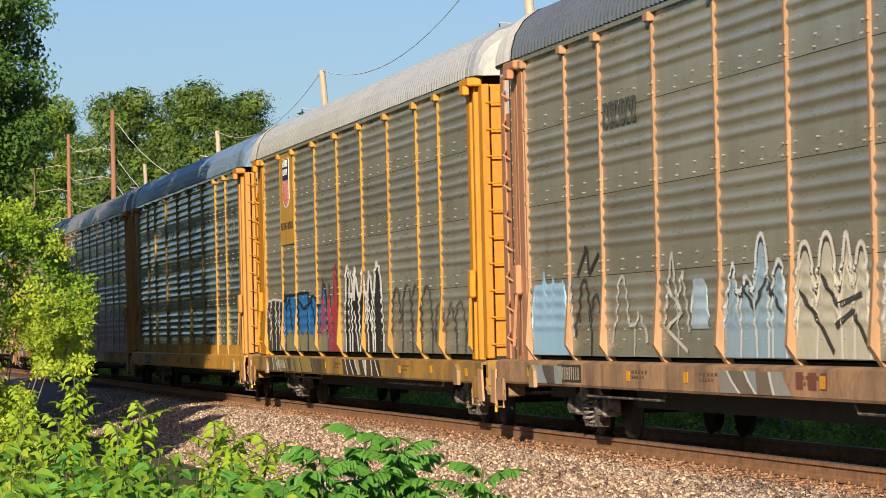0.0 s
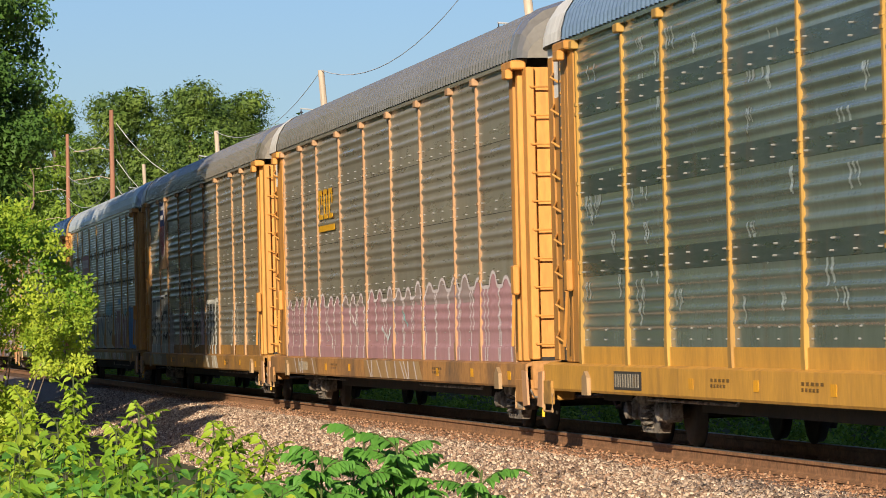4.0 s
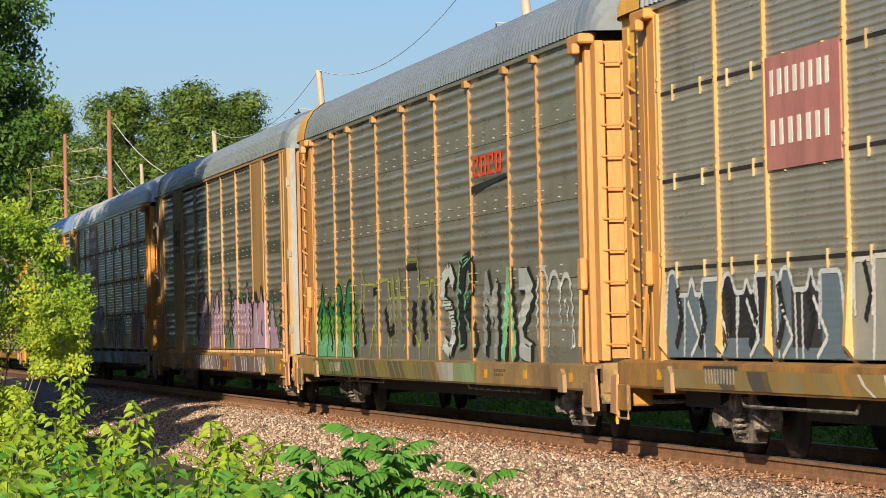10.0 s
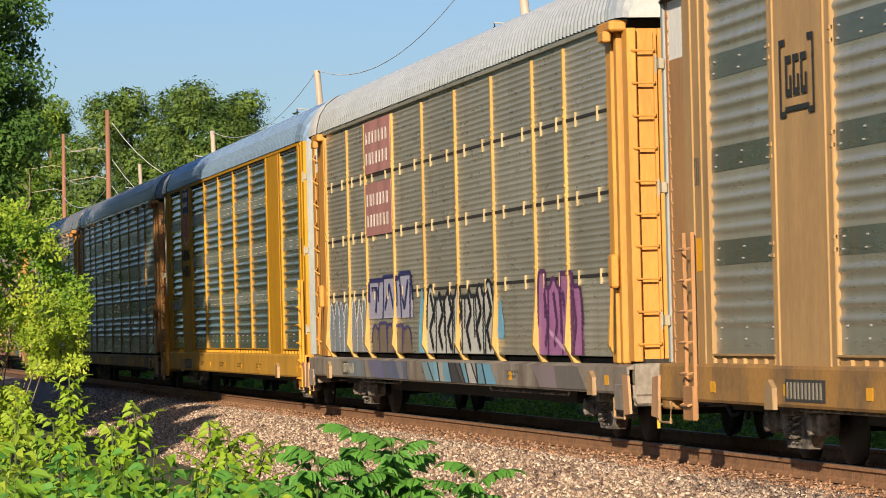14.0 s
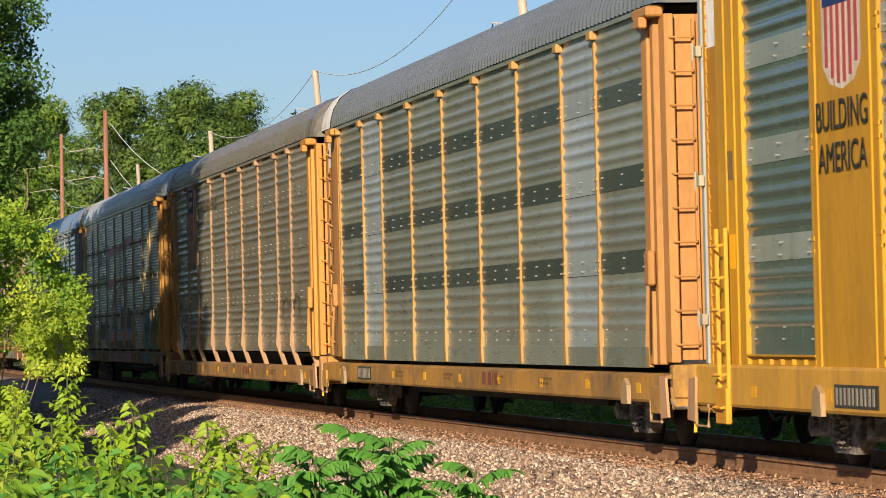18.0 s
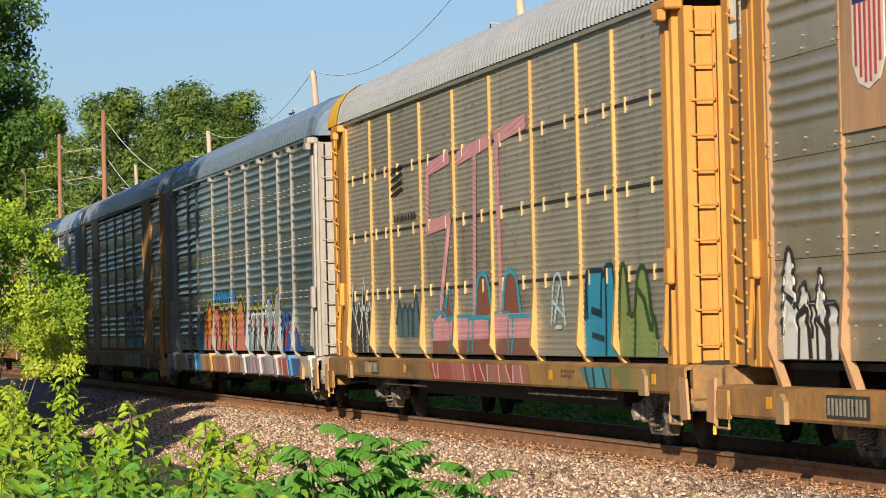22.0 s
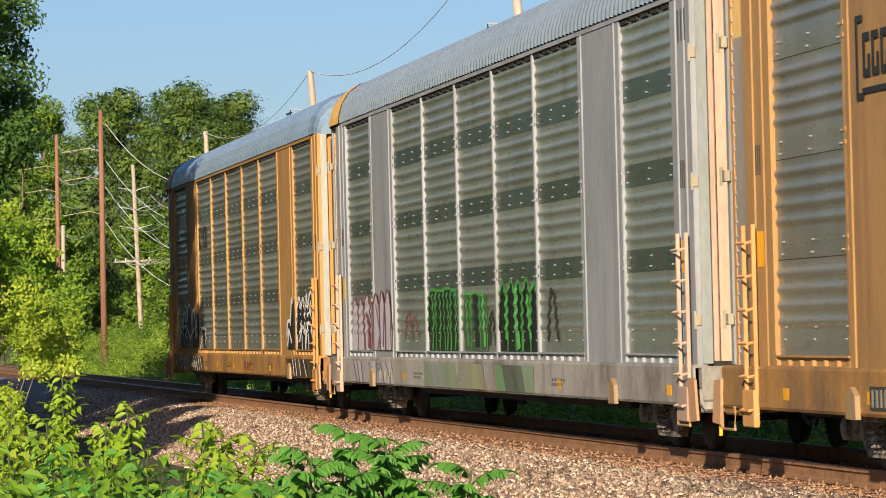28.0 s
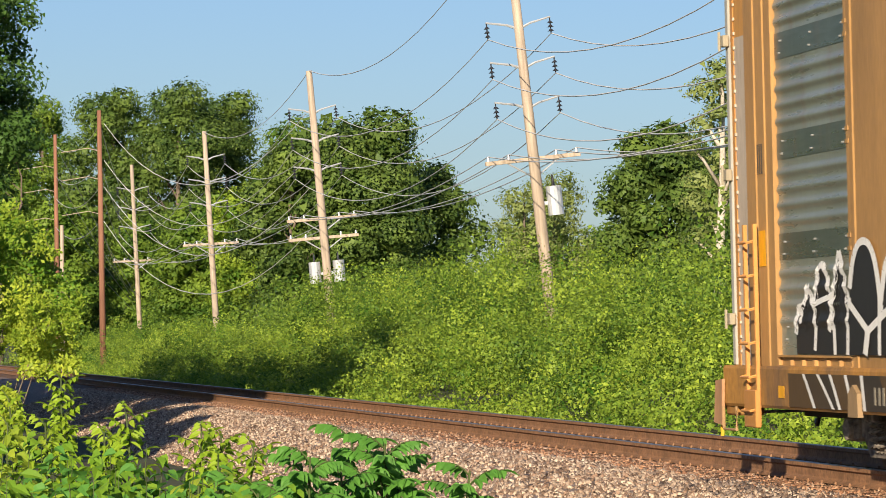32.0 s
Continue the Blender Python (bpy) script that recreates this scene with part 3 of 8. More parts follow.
def grid_body(xs, foot, head, rows, out):
    """A sheet of paint that follows the side from foot up to head(x)."""
    body = Shape()
    for x in xs:
        top = max(head(x), foot + 0.004)
        for j in range(rows + 1):
            z = foot + (top - foot) * j / rows
            body.v.append((x, out_y(x, z) - out, z))
    w = rows + 1
    for i in range(len(xs) - 1):
        body.f += [(i * w + j, (i + 1) * w + j, (i + 1) * w + j + 1, i * w + j + 1) for j in range(rows)]
    return body


def piece(car, x0, x1, lobes, fill=None, line=None, width=0.05, z0=0.0, valley=0.55, halo=None, inlay=(), marks=(), sides=1.0, sill=None, sill_line=None, seed=1, edge=None, deep=0.62):
    """A sprayed piece drawn letter by letter. lobes: (centre, half width, top, n round, v pointed or f flat) for each peak;
    inlay: (x from, x to, z from, z to, colour) inside the body; marks: (colour, width, points) of single strokes."""
    rng = random.Random(seed)
    low = SPECS[len(CARS)]["low"]
    z0 = max(z0, 0.985 if LEDGE[1] == 0.024 else 1.09, LEDGE[0] + 0.004 if LEDGE[1] != 0.024 else 0)
    peak = max(q[2] for q in lobes)

    def head(x):
        best = z0 + (peak - z0) * valley
        for c, w, h, kind in lobes:
            u = abs(x - c) / w
            if u < 1:
                best = max(best, z0 + (h - z0) * (1 - 0.55 * u if kind == "v" else (1 - u ** 2.4) ** 0.42 if kind == "n" else 1.0))
        e = max(0.0, min(1.0, min(x - x0, x1 - x) / 0.16))
        return z0 + (best - z0) * (0.45 + 0.55 * math.sqrt(e))

    xs = {x0 + (x1 - x0) * i / max(10, int((x1 - x0) / 0.07)) for i in range(max(10, int((x1 - x0) / 0.07)) + 1)}
    for f in FLATS:
        xs |= {q + d for q in f[:2] for d in (-0.004, 0.004) if x0 < q < x1}
    xs = sorted(xs)
    rows = max(8, int((peak - z0) / 0.034))
    body = None
    if fill:
        body = part("graffiti", grid_body(xs, z0, head, rows, 0.011), paint(fill, "spray"), car, "sprayed graffiti, unreadable", smooth=True)
        for p in POSTS:
            if x0 < p < x1:
                strip = Shape()
                foot = max(z0, 1.24) if LEDGE[3] else z0
                for i in range(5):
                    z = foot + max(0.1, head(p) - 0.08 - foot) * i / 4
                    grow = LEDGE[3] * max(0.0, 1.95 - z) / 0.73
                    w = 0.033 + 0.02 * grow / 0.06
                    strip.v += [(p - w, FACE - LEDGE[2] - grow - 0.003, z), (p + w, FACE - LEDGE[2] - grow - 0.003, z)]
                strip.f += [(2 * i, 2 * i + 1, 2 * i + 3, 2 * i + 2) for i in range(4)]
                part("painted_post_front", strip, paint(fill, "spray"), body)
    over = body or car
    for a, b, za, zb, hexa in inlay:
        ys = [x for x in xs if a <= x <= b]
        if len(ys) > 1:
            part("colour_field", grid_body(ys, max(za, z0), lambda x: min(zb + 0.06 * math.sin(x * 5), head(x) - 0.03), max(6, int((zb - za) / 0.034)), 0.0145), paint(hexa, "spray"), over, smooth=True)
    if halo:
        glow = Shape()
        stroke(glow, [(x, head(x) + 0.03) for x in xs[::2]], 0.12, 0.009, 0, 1.6)
        tagged(part("halo", glow, paint(halo, "spray"), over), kind="stuff")
    if line:
        lines = Shape()
        stroke(lines, [(x, head(x) - 0.015) for x in xs], width, 0.018, 0, 2.0)
        for c, w, h, kind in lobes:
            for e in (-1, 1):
                if rng.random() > sides:
                    continue
                x = c + e * w * 0.9
                top, stop = min(head(x), h) - 0.03, z0 + (h - z0) * (0.0 if rng.random() < deep else rng.uniform(0.2, 0.5))
                n = max(2, int((top - stop) / 0.14))
                bend, drift = rng.uniform(-0.12, 0.12) * w, rng.uniform(-0.2, 0.2) * w
                stroke(lines, [(x + bend * math.sin(3.1 * i / n) + drift * i / n, top + (stop - top) * i / n) for i in range(n + 1)], width * 0.75, 0.018, 0, 2.0)
        tagged(part("outline" if body else "graffiti", lines, paint(line, "spray"), over, "" if body else "sprayed graffiti lines, unreadable"), kind="stuff")
    if edge:
        rim = Shape()
        stroke(rim, [(x, head(x) - 0.075) for x in xs if x0 + 0.15 < x < x1 - 0.15], width * 0.9, 0.0165, 0, 2.0)
        tagged(part("second_outline", rim, paint(edge, "spray"), over), kind="stuff")
    for i, (hexa, w, pts) in enumerate(marks):
        one = Shape()
        stroke(one, pts, w, 0.021 + 0.001 * (i % 3), 0.0, 2.0)
        if one.f:
            tagged(part("sprayed_line", one, paint(hexa, "spray"), over), kind="stuff")
    if sill:
        sill_run(car, x0, x1, low, sill, sill_line, rng)


def sill_run(car, x0, x1, low, hues, line, rng):
    """Paint that goes on over the sill: leaning fields edge to edge, with a line between them."""
    n = max(len(hues), round((x1 - x0) / 0.5))
    base = SPECS[len(CARS)].get("sill", SPECS[len(CARS)]["post"])
    worn = lambda a, f: "".join("%02x" % int(int(a[i:i + 2], 16) * f + int(base[i:i + 2], 16) * 0.75 * (1 - f)) for i in (0, 2, 4))
    cuts = [x0 + (x1 - x0) * (i + (rng.uniform(-0.25, 0.25) if 0 < i < n else 0)) / n for i in range(n + 1)]
    leans = [rng.uniform(0.0, 0.55) for i in cuts]
    y = SILL_Y - 0.008
    for i in range(n):
        s = Shape()
        a, b, la, lb = cuts[i], cuts[i + 1], leans[i], leans[i + 1]
        foot = low + 0.03
        pts = [(a, 0.955), (a + la * 0.35, 0.85), (a + la, foot), (b + lb, foot), (b + lb * 0.35, 0.85), (b, 0.955)]
        s.v += [(u, y - 0.0006 * (i % 2), w) for u, w in pts]
        s.f.append((5, 4, 1, 0)), s.f.append((4, 3, 2, 1))
        p = part("graffiti", s, paint(worn(hues[i * len(hues) // n] if rng.random() < 0.75 else rng.choice(hues), (0.55, 0.7, 0.85)[i * 7 % 3]), "spray"), car, "sprayed paint run onto the sill")
        if line and i and rng.random() < 0.8:
            r = Shape()
            for (ua, wa), (ub, wb) in zip(pts[:2], pts[1:3]):
                r.quad((ua - 0.04, y - 0.004, wa), (ub - 0.04, y - 0.004, wb), (ub + 0.06, y - 0.004, wb), (ua + 0.06, y - 0.004, wa))
            part("outline", r, paint(line, "spray"), p)


def arches(x0, x1, n, top, kinds="n", dip=0.12, seed=3):
    """n peaks side by side between x0 and x1, up to about top."""
    rng = random.Random(seed)
    step = (x1 - x0) / n
    return [(x0 + (i + 0.5) * step + rng.uniform(-0.1, 0.1) * step, step * rng.uniform(0.44, 0.56), top - dip * rng.random(), kinds[i % len(kinds)]) for i in range(n)]


def flat_patch(car, name, x0, x1, z0, z1, hexa, out=0.03, label="", material=None):
    """A thin painted plate in front of the corrugation."""
    return part(name, Shape().box(x0, x1, FACE - out - 0.004, FACE - out + 0.02, z0, z1), material or paint(hexa), car, label)


def bars(parent, name, x0, x1, z0, z1, n, hexa, y, seed=1, gap=0.5):
    """Writing that stays unread: a row of plain bars."""
    rng = random.Random(seed)
    s = Shape()
    step = (x1 - x0) / n
    for i in range(n):
        w = step * (1 - gap) * rng.uniform(0.75, 1)
        s.box(x0 + i * step, x0 + i * step + w, y - 0.004, y, z0, z1)
    return tagged(part(name, s, paint(hexa, "spray"), parent), kind="stuff")


def shield(car, x, z0, z1, w):
    """A shield in blue over red and white stripes, on a plate."""
    y = FACE - 0.045
    h = z1 - z0
    s = part("emblem", Shape().prism([(x - w / 2, z0 + h * 0.18), (x - w * 0.32, z0 + h * 0.05), (x, z0), (x + w * 0.32, z0 + h * 0.05), (x + w / 2, z0 + h * 0.18), (x + w / 2, z1 - 0.04), (x + w * 0.42, z1), (x, z1 - 0.06), (x - w * 0.42, z1), (x - w / 2, z1 - 0.04)], "y", y, y + 0.01),
             paint("d8cfc4"), car, "shield in blue, red and white")
    zb = z0 + h * 0.56
    part("blue_field", Shape().prism([(x - w * 0.46, zb), (x + w * 0.46, zb), (x + w * 0.46, z1 - 0.06), (x + w * 0.40, z1 - 0.03), (x, z1 - 0.09), (x - w * 0.40, z1 - 0.03), (x - w * 0.46, z1 - 0.06)], "y", y - 0.005, y), paint("1d2f63"), s)
    for i in range(6):
        xx = x - w * 0.42 + i * w * 0.152
        low = z0 + h * (0.02 + 0.12 * (abs(i - 2.5) / 2.5) ** 2) + 0.03
        part("red_stripe", Shape().box(xx, xx + w * 0.08, y - 0.004, y, low, zb), paint("a84a44"), s)
    for r in (0.68, 0.84):
        bars(s, "lettering", x - w * 0.38, x + w * 0.40, z0 + h * r - 0.02, z0 + h * r + 0.10, 5, "e8e4dc", y - 0.006, 3)


def words(car, text, x, z, size, hexa, y=None):
    c = bpy.data.curves.new("lettering", "FONT")
    c.body, c.size, c.extrude, c.align_x = text, size, 0.003, "CENTER"
    ob = new("lettering", c)
    me = bpy.data.meshes.new_from_object(ob)
    bpy.data.objects.remove(ob)
    me.transform(Matrix.Rotation(math.pi / 2, 4, "X"))
    ob = part("lettering", me, paint(hexa, "spray"), car)
    ob.location = (x, y if y is not None else FACE - 0.04, z)
    return ob


WHEELS, CARS = [], []


def dim(hexa, r, g=0, b=0):
    """A darker or warmer neighbour of a colour."""
    return "".join("%02x" % int(int(hexa[i:i + 2], 16) * q) for i, q in ((0, r), (2, g or r), (4, b or r)))


def rail_car(spec):
    style = spec["style"]
    FINE[0] = style == "clip"
    car = new("rail_car")
    tagged(car, spec["label"], "rail car", "rail cars of the train")
    post_m, sill_m, panel_m = paint(dim(spec["post"], 0.88 if style == "hat" else 0.95)), paint(spec.get("sill", spec["post"]), "paint" if spec.get("gloss") else "sill"), paint(spec["panel"], "gloss" if spec.get("gloss") else "panel")
    end_c = spec.get("end", spec["post"])
    end_m = paint(dim(end_c, 0.93, 0.85, 0.84) if int(end_c[:2], 16) > int(end_c[4:], 16) + 30 else dim(end_c, 0.92))
    bays = [b * LONG for b in spec.get("bays", BAYS[style])]
    half = sum(bays) / 2
    xs = [-half]
    for b in bays:
        xs.append(xs[-1] + b)
    plates = (1, 7) if style == "wide" else ()
    # panels, row over row
    for i, b in enumerate(bays):
        x, w = (xs[i] + xs[i + 1]) / 2, b - 0.04
        if i in plates:
            p = part("plate", shared(("plate",), lambda: Shape().prism(ribbed_sheet(-1.145, 1.145, FACE + 0.02, FACE - 0.045, (-0.95, 0.95)), "z", 1.0, 5.08)), post_m, car, "wide smooth side plate", (x, 0, 0))
            continue
        own = paint(spec["bay_colours"][i], "panel") if i in spec.get("bay_colours", {}) else panel_m
        for r in range(ROWS):
            part("panel", panel_mesh(w), own, car, "", (x, 0, Z0 + r * RISE))
            if r == 0 and style != "clip":
                tagged(part("rivets", rivet_mesh(w, 0.026), CHROME, car, "two rows of bolt heads", (x, 0, Z0 + 0.15)), kind="stuff")
            if r:
                z = Z0 + r * RISE
                if spec.get("band") and not (i in spec.get("bay_colours", {})):
                    part("band", shared(("band", round(w, 3)), lambda: Shape().box(-w / 2, w / 2, FACE - 0.010, FACE + 0.01, 0.0, 0.26)), paint(spec["band"], "panel"), car, "", (x, 0, z))
                elif style == "clip":
                    part("seam", shared(("seam", round(w, 3)), lambda: Shape().box(-w / 2, w / 2, FACE - 0.008, FACE + 0.01, -0.022, 0.022)), STEEL_DARK, car, "dark gap between panels", (x, 0, z))
                    for dx in (-0.25, 0.25):
                        part("clip", shared(("clip",), lambda: Shape().box(-0.012, 0.012, FACE - 0.03, FACE, -0.11, 0.08)), paint("a8946c"), car, "", (x + dx * w, 0, z))
                    continue
                else:
                    part("seam", shared(("thin_seam", round(w, 3)), lambda: Shape().box(-w / 2, w / 2, FACE - 0.006, FACE + 0.01, -0.004, 0.004)), STEEL_DARK, car, "", (x, 0, z))
                tagged(part("rivets", rivet_mesh(w, 0.055 if spec.get("gloss") else 0.036), CHROME, car, "two rows of bolt heads", (x, 0, z)), kind="stuff")
        if spec.get("skirt"):
            part("skirt", shared(("skirt", round(w, 3)), lambda: Shape().box(-w / 2, w / 2, FACE - 0.022, FACE + 0.03, 0.96, 1.20)), panel_m if spec["skirt"] == "panel" else sill_m, car, "flat strip below the panels", (x, 0, 0))
        if style == "wide":
            part("bottom_rail", shared(("bottom_rail", round(w, 3)), lambda: rail_teeth(w)), post_m, car, "slotted bottom rail", (x, 0, 0))
            part("vent_strip", shared(("vent_strip", round(w, 3)), lambda: vent_strip(w)), STEEL_DARK, car, "", (x, 0, 0))
    # posts
    for i, x in enumerate(xs):
        if style == "wide" and (i in (0, 9)):
            continue
        part("post", post_mesh(style, round(spec["low"] + 0.30, 2), bool(spec.get("skirt"))), post_m, car, "", (x, 0, 0))
    # the sill, the top rail, the inner walls and the deck
    part("sill", sill_shape(style, spec["low"]), sill_m, car, "deep rusty side sill", (-BACK, 0, 0))
    part("top_rail", shared(("top_rail",), lambda: Shape().box(-12.9, 12.9, FACE - 0.06, FACE + 0.1, 5.03, 5.09)), post_m if style == "wide" else panel_m, car)
    part("far_wall", shared(("far_wall",), lambda: Shape().box(-HALF + 0.3, HALF - 0.3, 1.36, 1.46, 0.72, 5.1)), panel_m, car, "", (-BACK, 0, 0))
    part("underframe", shared(("underframe",), lambda: Shape().box(-HALF, HALF, -1.3, 1.36, 0.98, 1.05)), STEEL_DARK, car, "black underframe", (-BACK, 0, 0))
    part("centre_sill", shared(("centre_sill",), lambda: Shape().box(-HALF, HALF, -0.35, 0.35, 0.55, 0.979)), STEEL_DARK, car, "black centre sill", (-BACK, 0, 0))
    for x0, x1, z in ((-7.8, 7.8, 0.44), (-13.2, -11.5, 0.5), (11.5, 12.8, 0.5)):
        for y0, y1 in ((-1.0, -0.352), (0.352, 1.25)):
            part("crossbearer", Shape().box(x0, x1, y0, y1, z, 0.979), STEEL_DARK, car, "black underframe box")
    # ends
    for e in (-1, 1):
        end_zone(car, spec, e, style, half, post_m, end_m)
    part("roof", roof_mesh(spec.get("ribbed", True)), paint(spec["roof"], "roof"), car, spec.get("roof_label", ""), (-BACK, 0, 0))
    for e in (-1, 1):
        cap = part("roof_end", cap_mesh(e < 0), paint(spec["cap"]) if e < 0 else paint(spec["roof"], "roof"), car, "rounded roof end", (-BACK, 0, 0))
        if e < 0:
            cap.rotation_euler = (0, 0, math.pi)
    for x in (-10.1, 10.1):
        truck(car, x)
    # marks on the sill
    for i in range(9):
        part("reflector", shared(("reflector",), lambda: Shape().box(-0.11, 0.11, -0.003, 0.0, -0.06, 0.06)), paint("e0a020"), car, "", (-12 + 3 * i + 0.2 * math.sin(7 * i + spec["n"]), SILL_Y - 0.003, spec["low"] + 0.17 + 0.01 * math.sin(3 * i)))
    pl = part("number_plate", shared(("number_plate",), lambda: Shape().box(-0.75, 0.75, -0.003, 0, -0.11, 0.11)), paint("3c3a36"), car, "dark plate with pale writing", (-8.1 if style == "wide" else -9.3, SILL_Y - 0.003, spec["low"] + 0.17))
    bars(pl, "lettering", -0.68, 0.70, -0.08, 0.08, 10, "8c8474", -0.005, spec["n"])
    if not spec.get("gloss") or style == "hat":
        bars(car, "lettering", 1.9, 3.3, spec["low"] + 0.10, spec["low"] + 0.27, 3, "7c4438", SILL_Y - 0.002, spec["n"] + 40, 0.3)
    for i in range(4):
        x = -5.6 + 3.9 * i + 0.5 * math.sin(5 * i + spec["n"])
        for k in range(2):
            bars(car, "lettering", x, x + 0.9 - 0.2 * k, spec["low"] + 0.20 - 0.06 * k, spec["low"] + 0.235 - 0.06 * k, 5, dim(spec.get("sill", spec["post"]), 0.55), SILL_Y - 0.002, spec["n"] * 5 + i, 0.3)
    for i, x in enumerate(xs if spec.get("feet") else ()):
        part("post_foot", Shape().prism([(x - 0.10, 0.96), (x + 0.14, 0.96), (x + 0.42, spec["low"] + 0.02), (x + 0.16, spec["low"] - 0.03)], "y", SILL_Y - 0.05, SILL_Y - 0.012).prism([(x - 0.12, 0.93), (x + 0.12, 0.93), (x + 0.10, 1.02), (x - 0.10, 1.02)], "y", SILL_Y - 0.07, SILL_Y + 0.1), paint(spec["feet"][i % len(spec["feet"])]), car, "bent plate at the foot of a post")
    for x in (-9.35, 9.35) if style == "wide" else (-11.6, 11.4):
        part("jacking_pad", shared(("jacking_pad",), lambda: Shape().prism([(-0.17, 0.68), (0.17, 0.68), (0.15, 0.90), (0.0, 0.98), (-0.15, 0.90)], "y", SILL_Y - 0.05, SILL_Y)), paint("9a7f5c"), car, "pale pointed jacking pad", (x, 0, spec["low"] - 0.71))
    for x0, x1 in ((-9.0, -4.5), (3.5, 9.2)):
        part("brake_rod", Shape().rod([(x0, -1.38, 0.66), (x0 + 0.1, -1.38, 0.58), (x1 - 0.1, -1.38, 0.58), (x1, -1.38, 0.66)], 0.018, 5), TRUCK, car)
    POSTS[:] = xs if style != "wide" else xs[2:8]
    LEDGE[:] = [1.135, 0.058, 0.046, 0.0] if style == "wide" else [1.205, 0.024, 0.037, 0.02] if spec.get("skirt") else [0.0, 0.0, 0.037, 0.058]
    FLATS.clear()
    if style == "wide":
        FLATS.extend([(xs[1], xs[2], FACE - 0.062), (xs[7], xs[8], FACE - 0.062), (-HALF, xs[0], FACE - 0.066), (xs[9], HALF - BACK, FACE - 0.066)])
    for g in spec.get("tags", ()):
        (piece if "lobes" in g else graffiti)(car, **g)
    if "mark" in spec:
        spec["mark"](car, xs)
    CARS.append(car)
    return car


def ribbed_sheet(x0, x1, back, front, ribs):
    """The outline of a plate with upright ribs."""
    out = [(x0, back), (x0, front)]
    for r in ribs:
        out += [(r - 0.035, front), (r - 0.02, front - 0.015), (r + 0.02, front - 0.015), (r + 0.035, front)]
    return out + [(x1, front), (x1, back)]


def rail_teeth(w):
    s = Shape().box(-w / 2, w / 2, FACE - 0.055, FACE, 1.0, 1.03).box(-w / 2, w / 2, FACE - 0.055, FACE, 1.11, 1.13)
    s.box(-w / 2, w / 2, FACE - 0.012, FACE, 1.03, 1.11)
    n = 6
    for i in range(n + 1):
        x = -w / 2 + w * i / n
        s.box(x - 0.03, x + 0.03, FACE - 0.052, FACE, 1.03, 1.085)
    return s


def vent_strip(w):
    """The dark gap under the roof, where the panels end."""
    s = Shape()
    n = 5
    for i in range(n):
        x = -w / 2 + w * (i + 0.12) / n
        s.box(x, x + w / n * 0.72, FACE - 0.035, FACE, 4.97, 5.02)
    return s


def sill_shape(style, low):
    """The side sill; low is its foot above the rails."""
    s = Shape()
    y = SILL_Y
    if style == "wide":
        out = [(y + 0.17, 1.02), (y + 0.015, 1.02), (y, 0.99), (y, low + 0.03), (y + 0.02, low), (y + 0.19, low), (y + 0.19, low + 0.03), (y + 0.03, low + 0.05), (y + 0.03, 0.98), (y + 0.17, 0.98)]
    else:
        h = low + 0.31 if low < 0.6 or low > 0.66 else 0.97
        out = [(y + 0.30, h + 0.02), (y + 0.09, h + 0.02), (y, h - 0.01), (y, low + 0.03), (y + 0.02, low), (y + 0.19, low), (y + 0.19, low + 0.03), (y + 0.03, low + 0.05), (y + 0.03, h - 0.04), (y + 0.30, h - 0.03)]
    return s.prism(out, "x", -HALF, HALF)


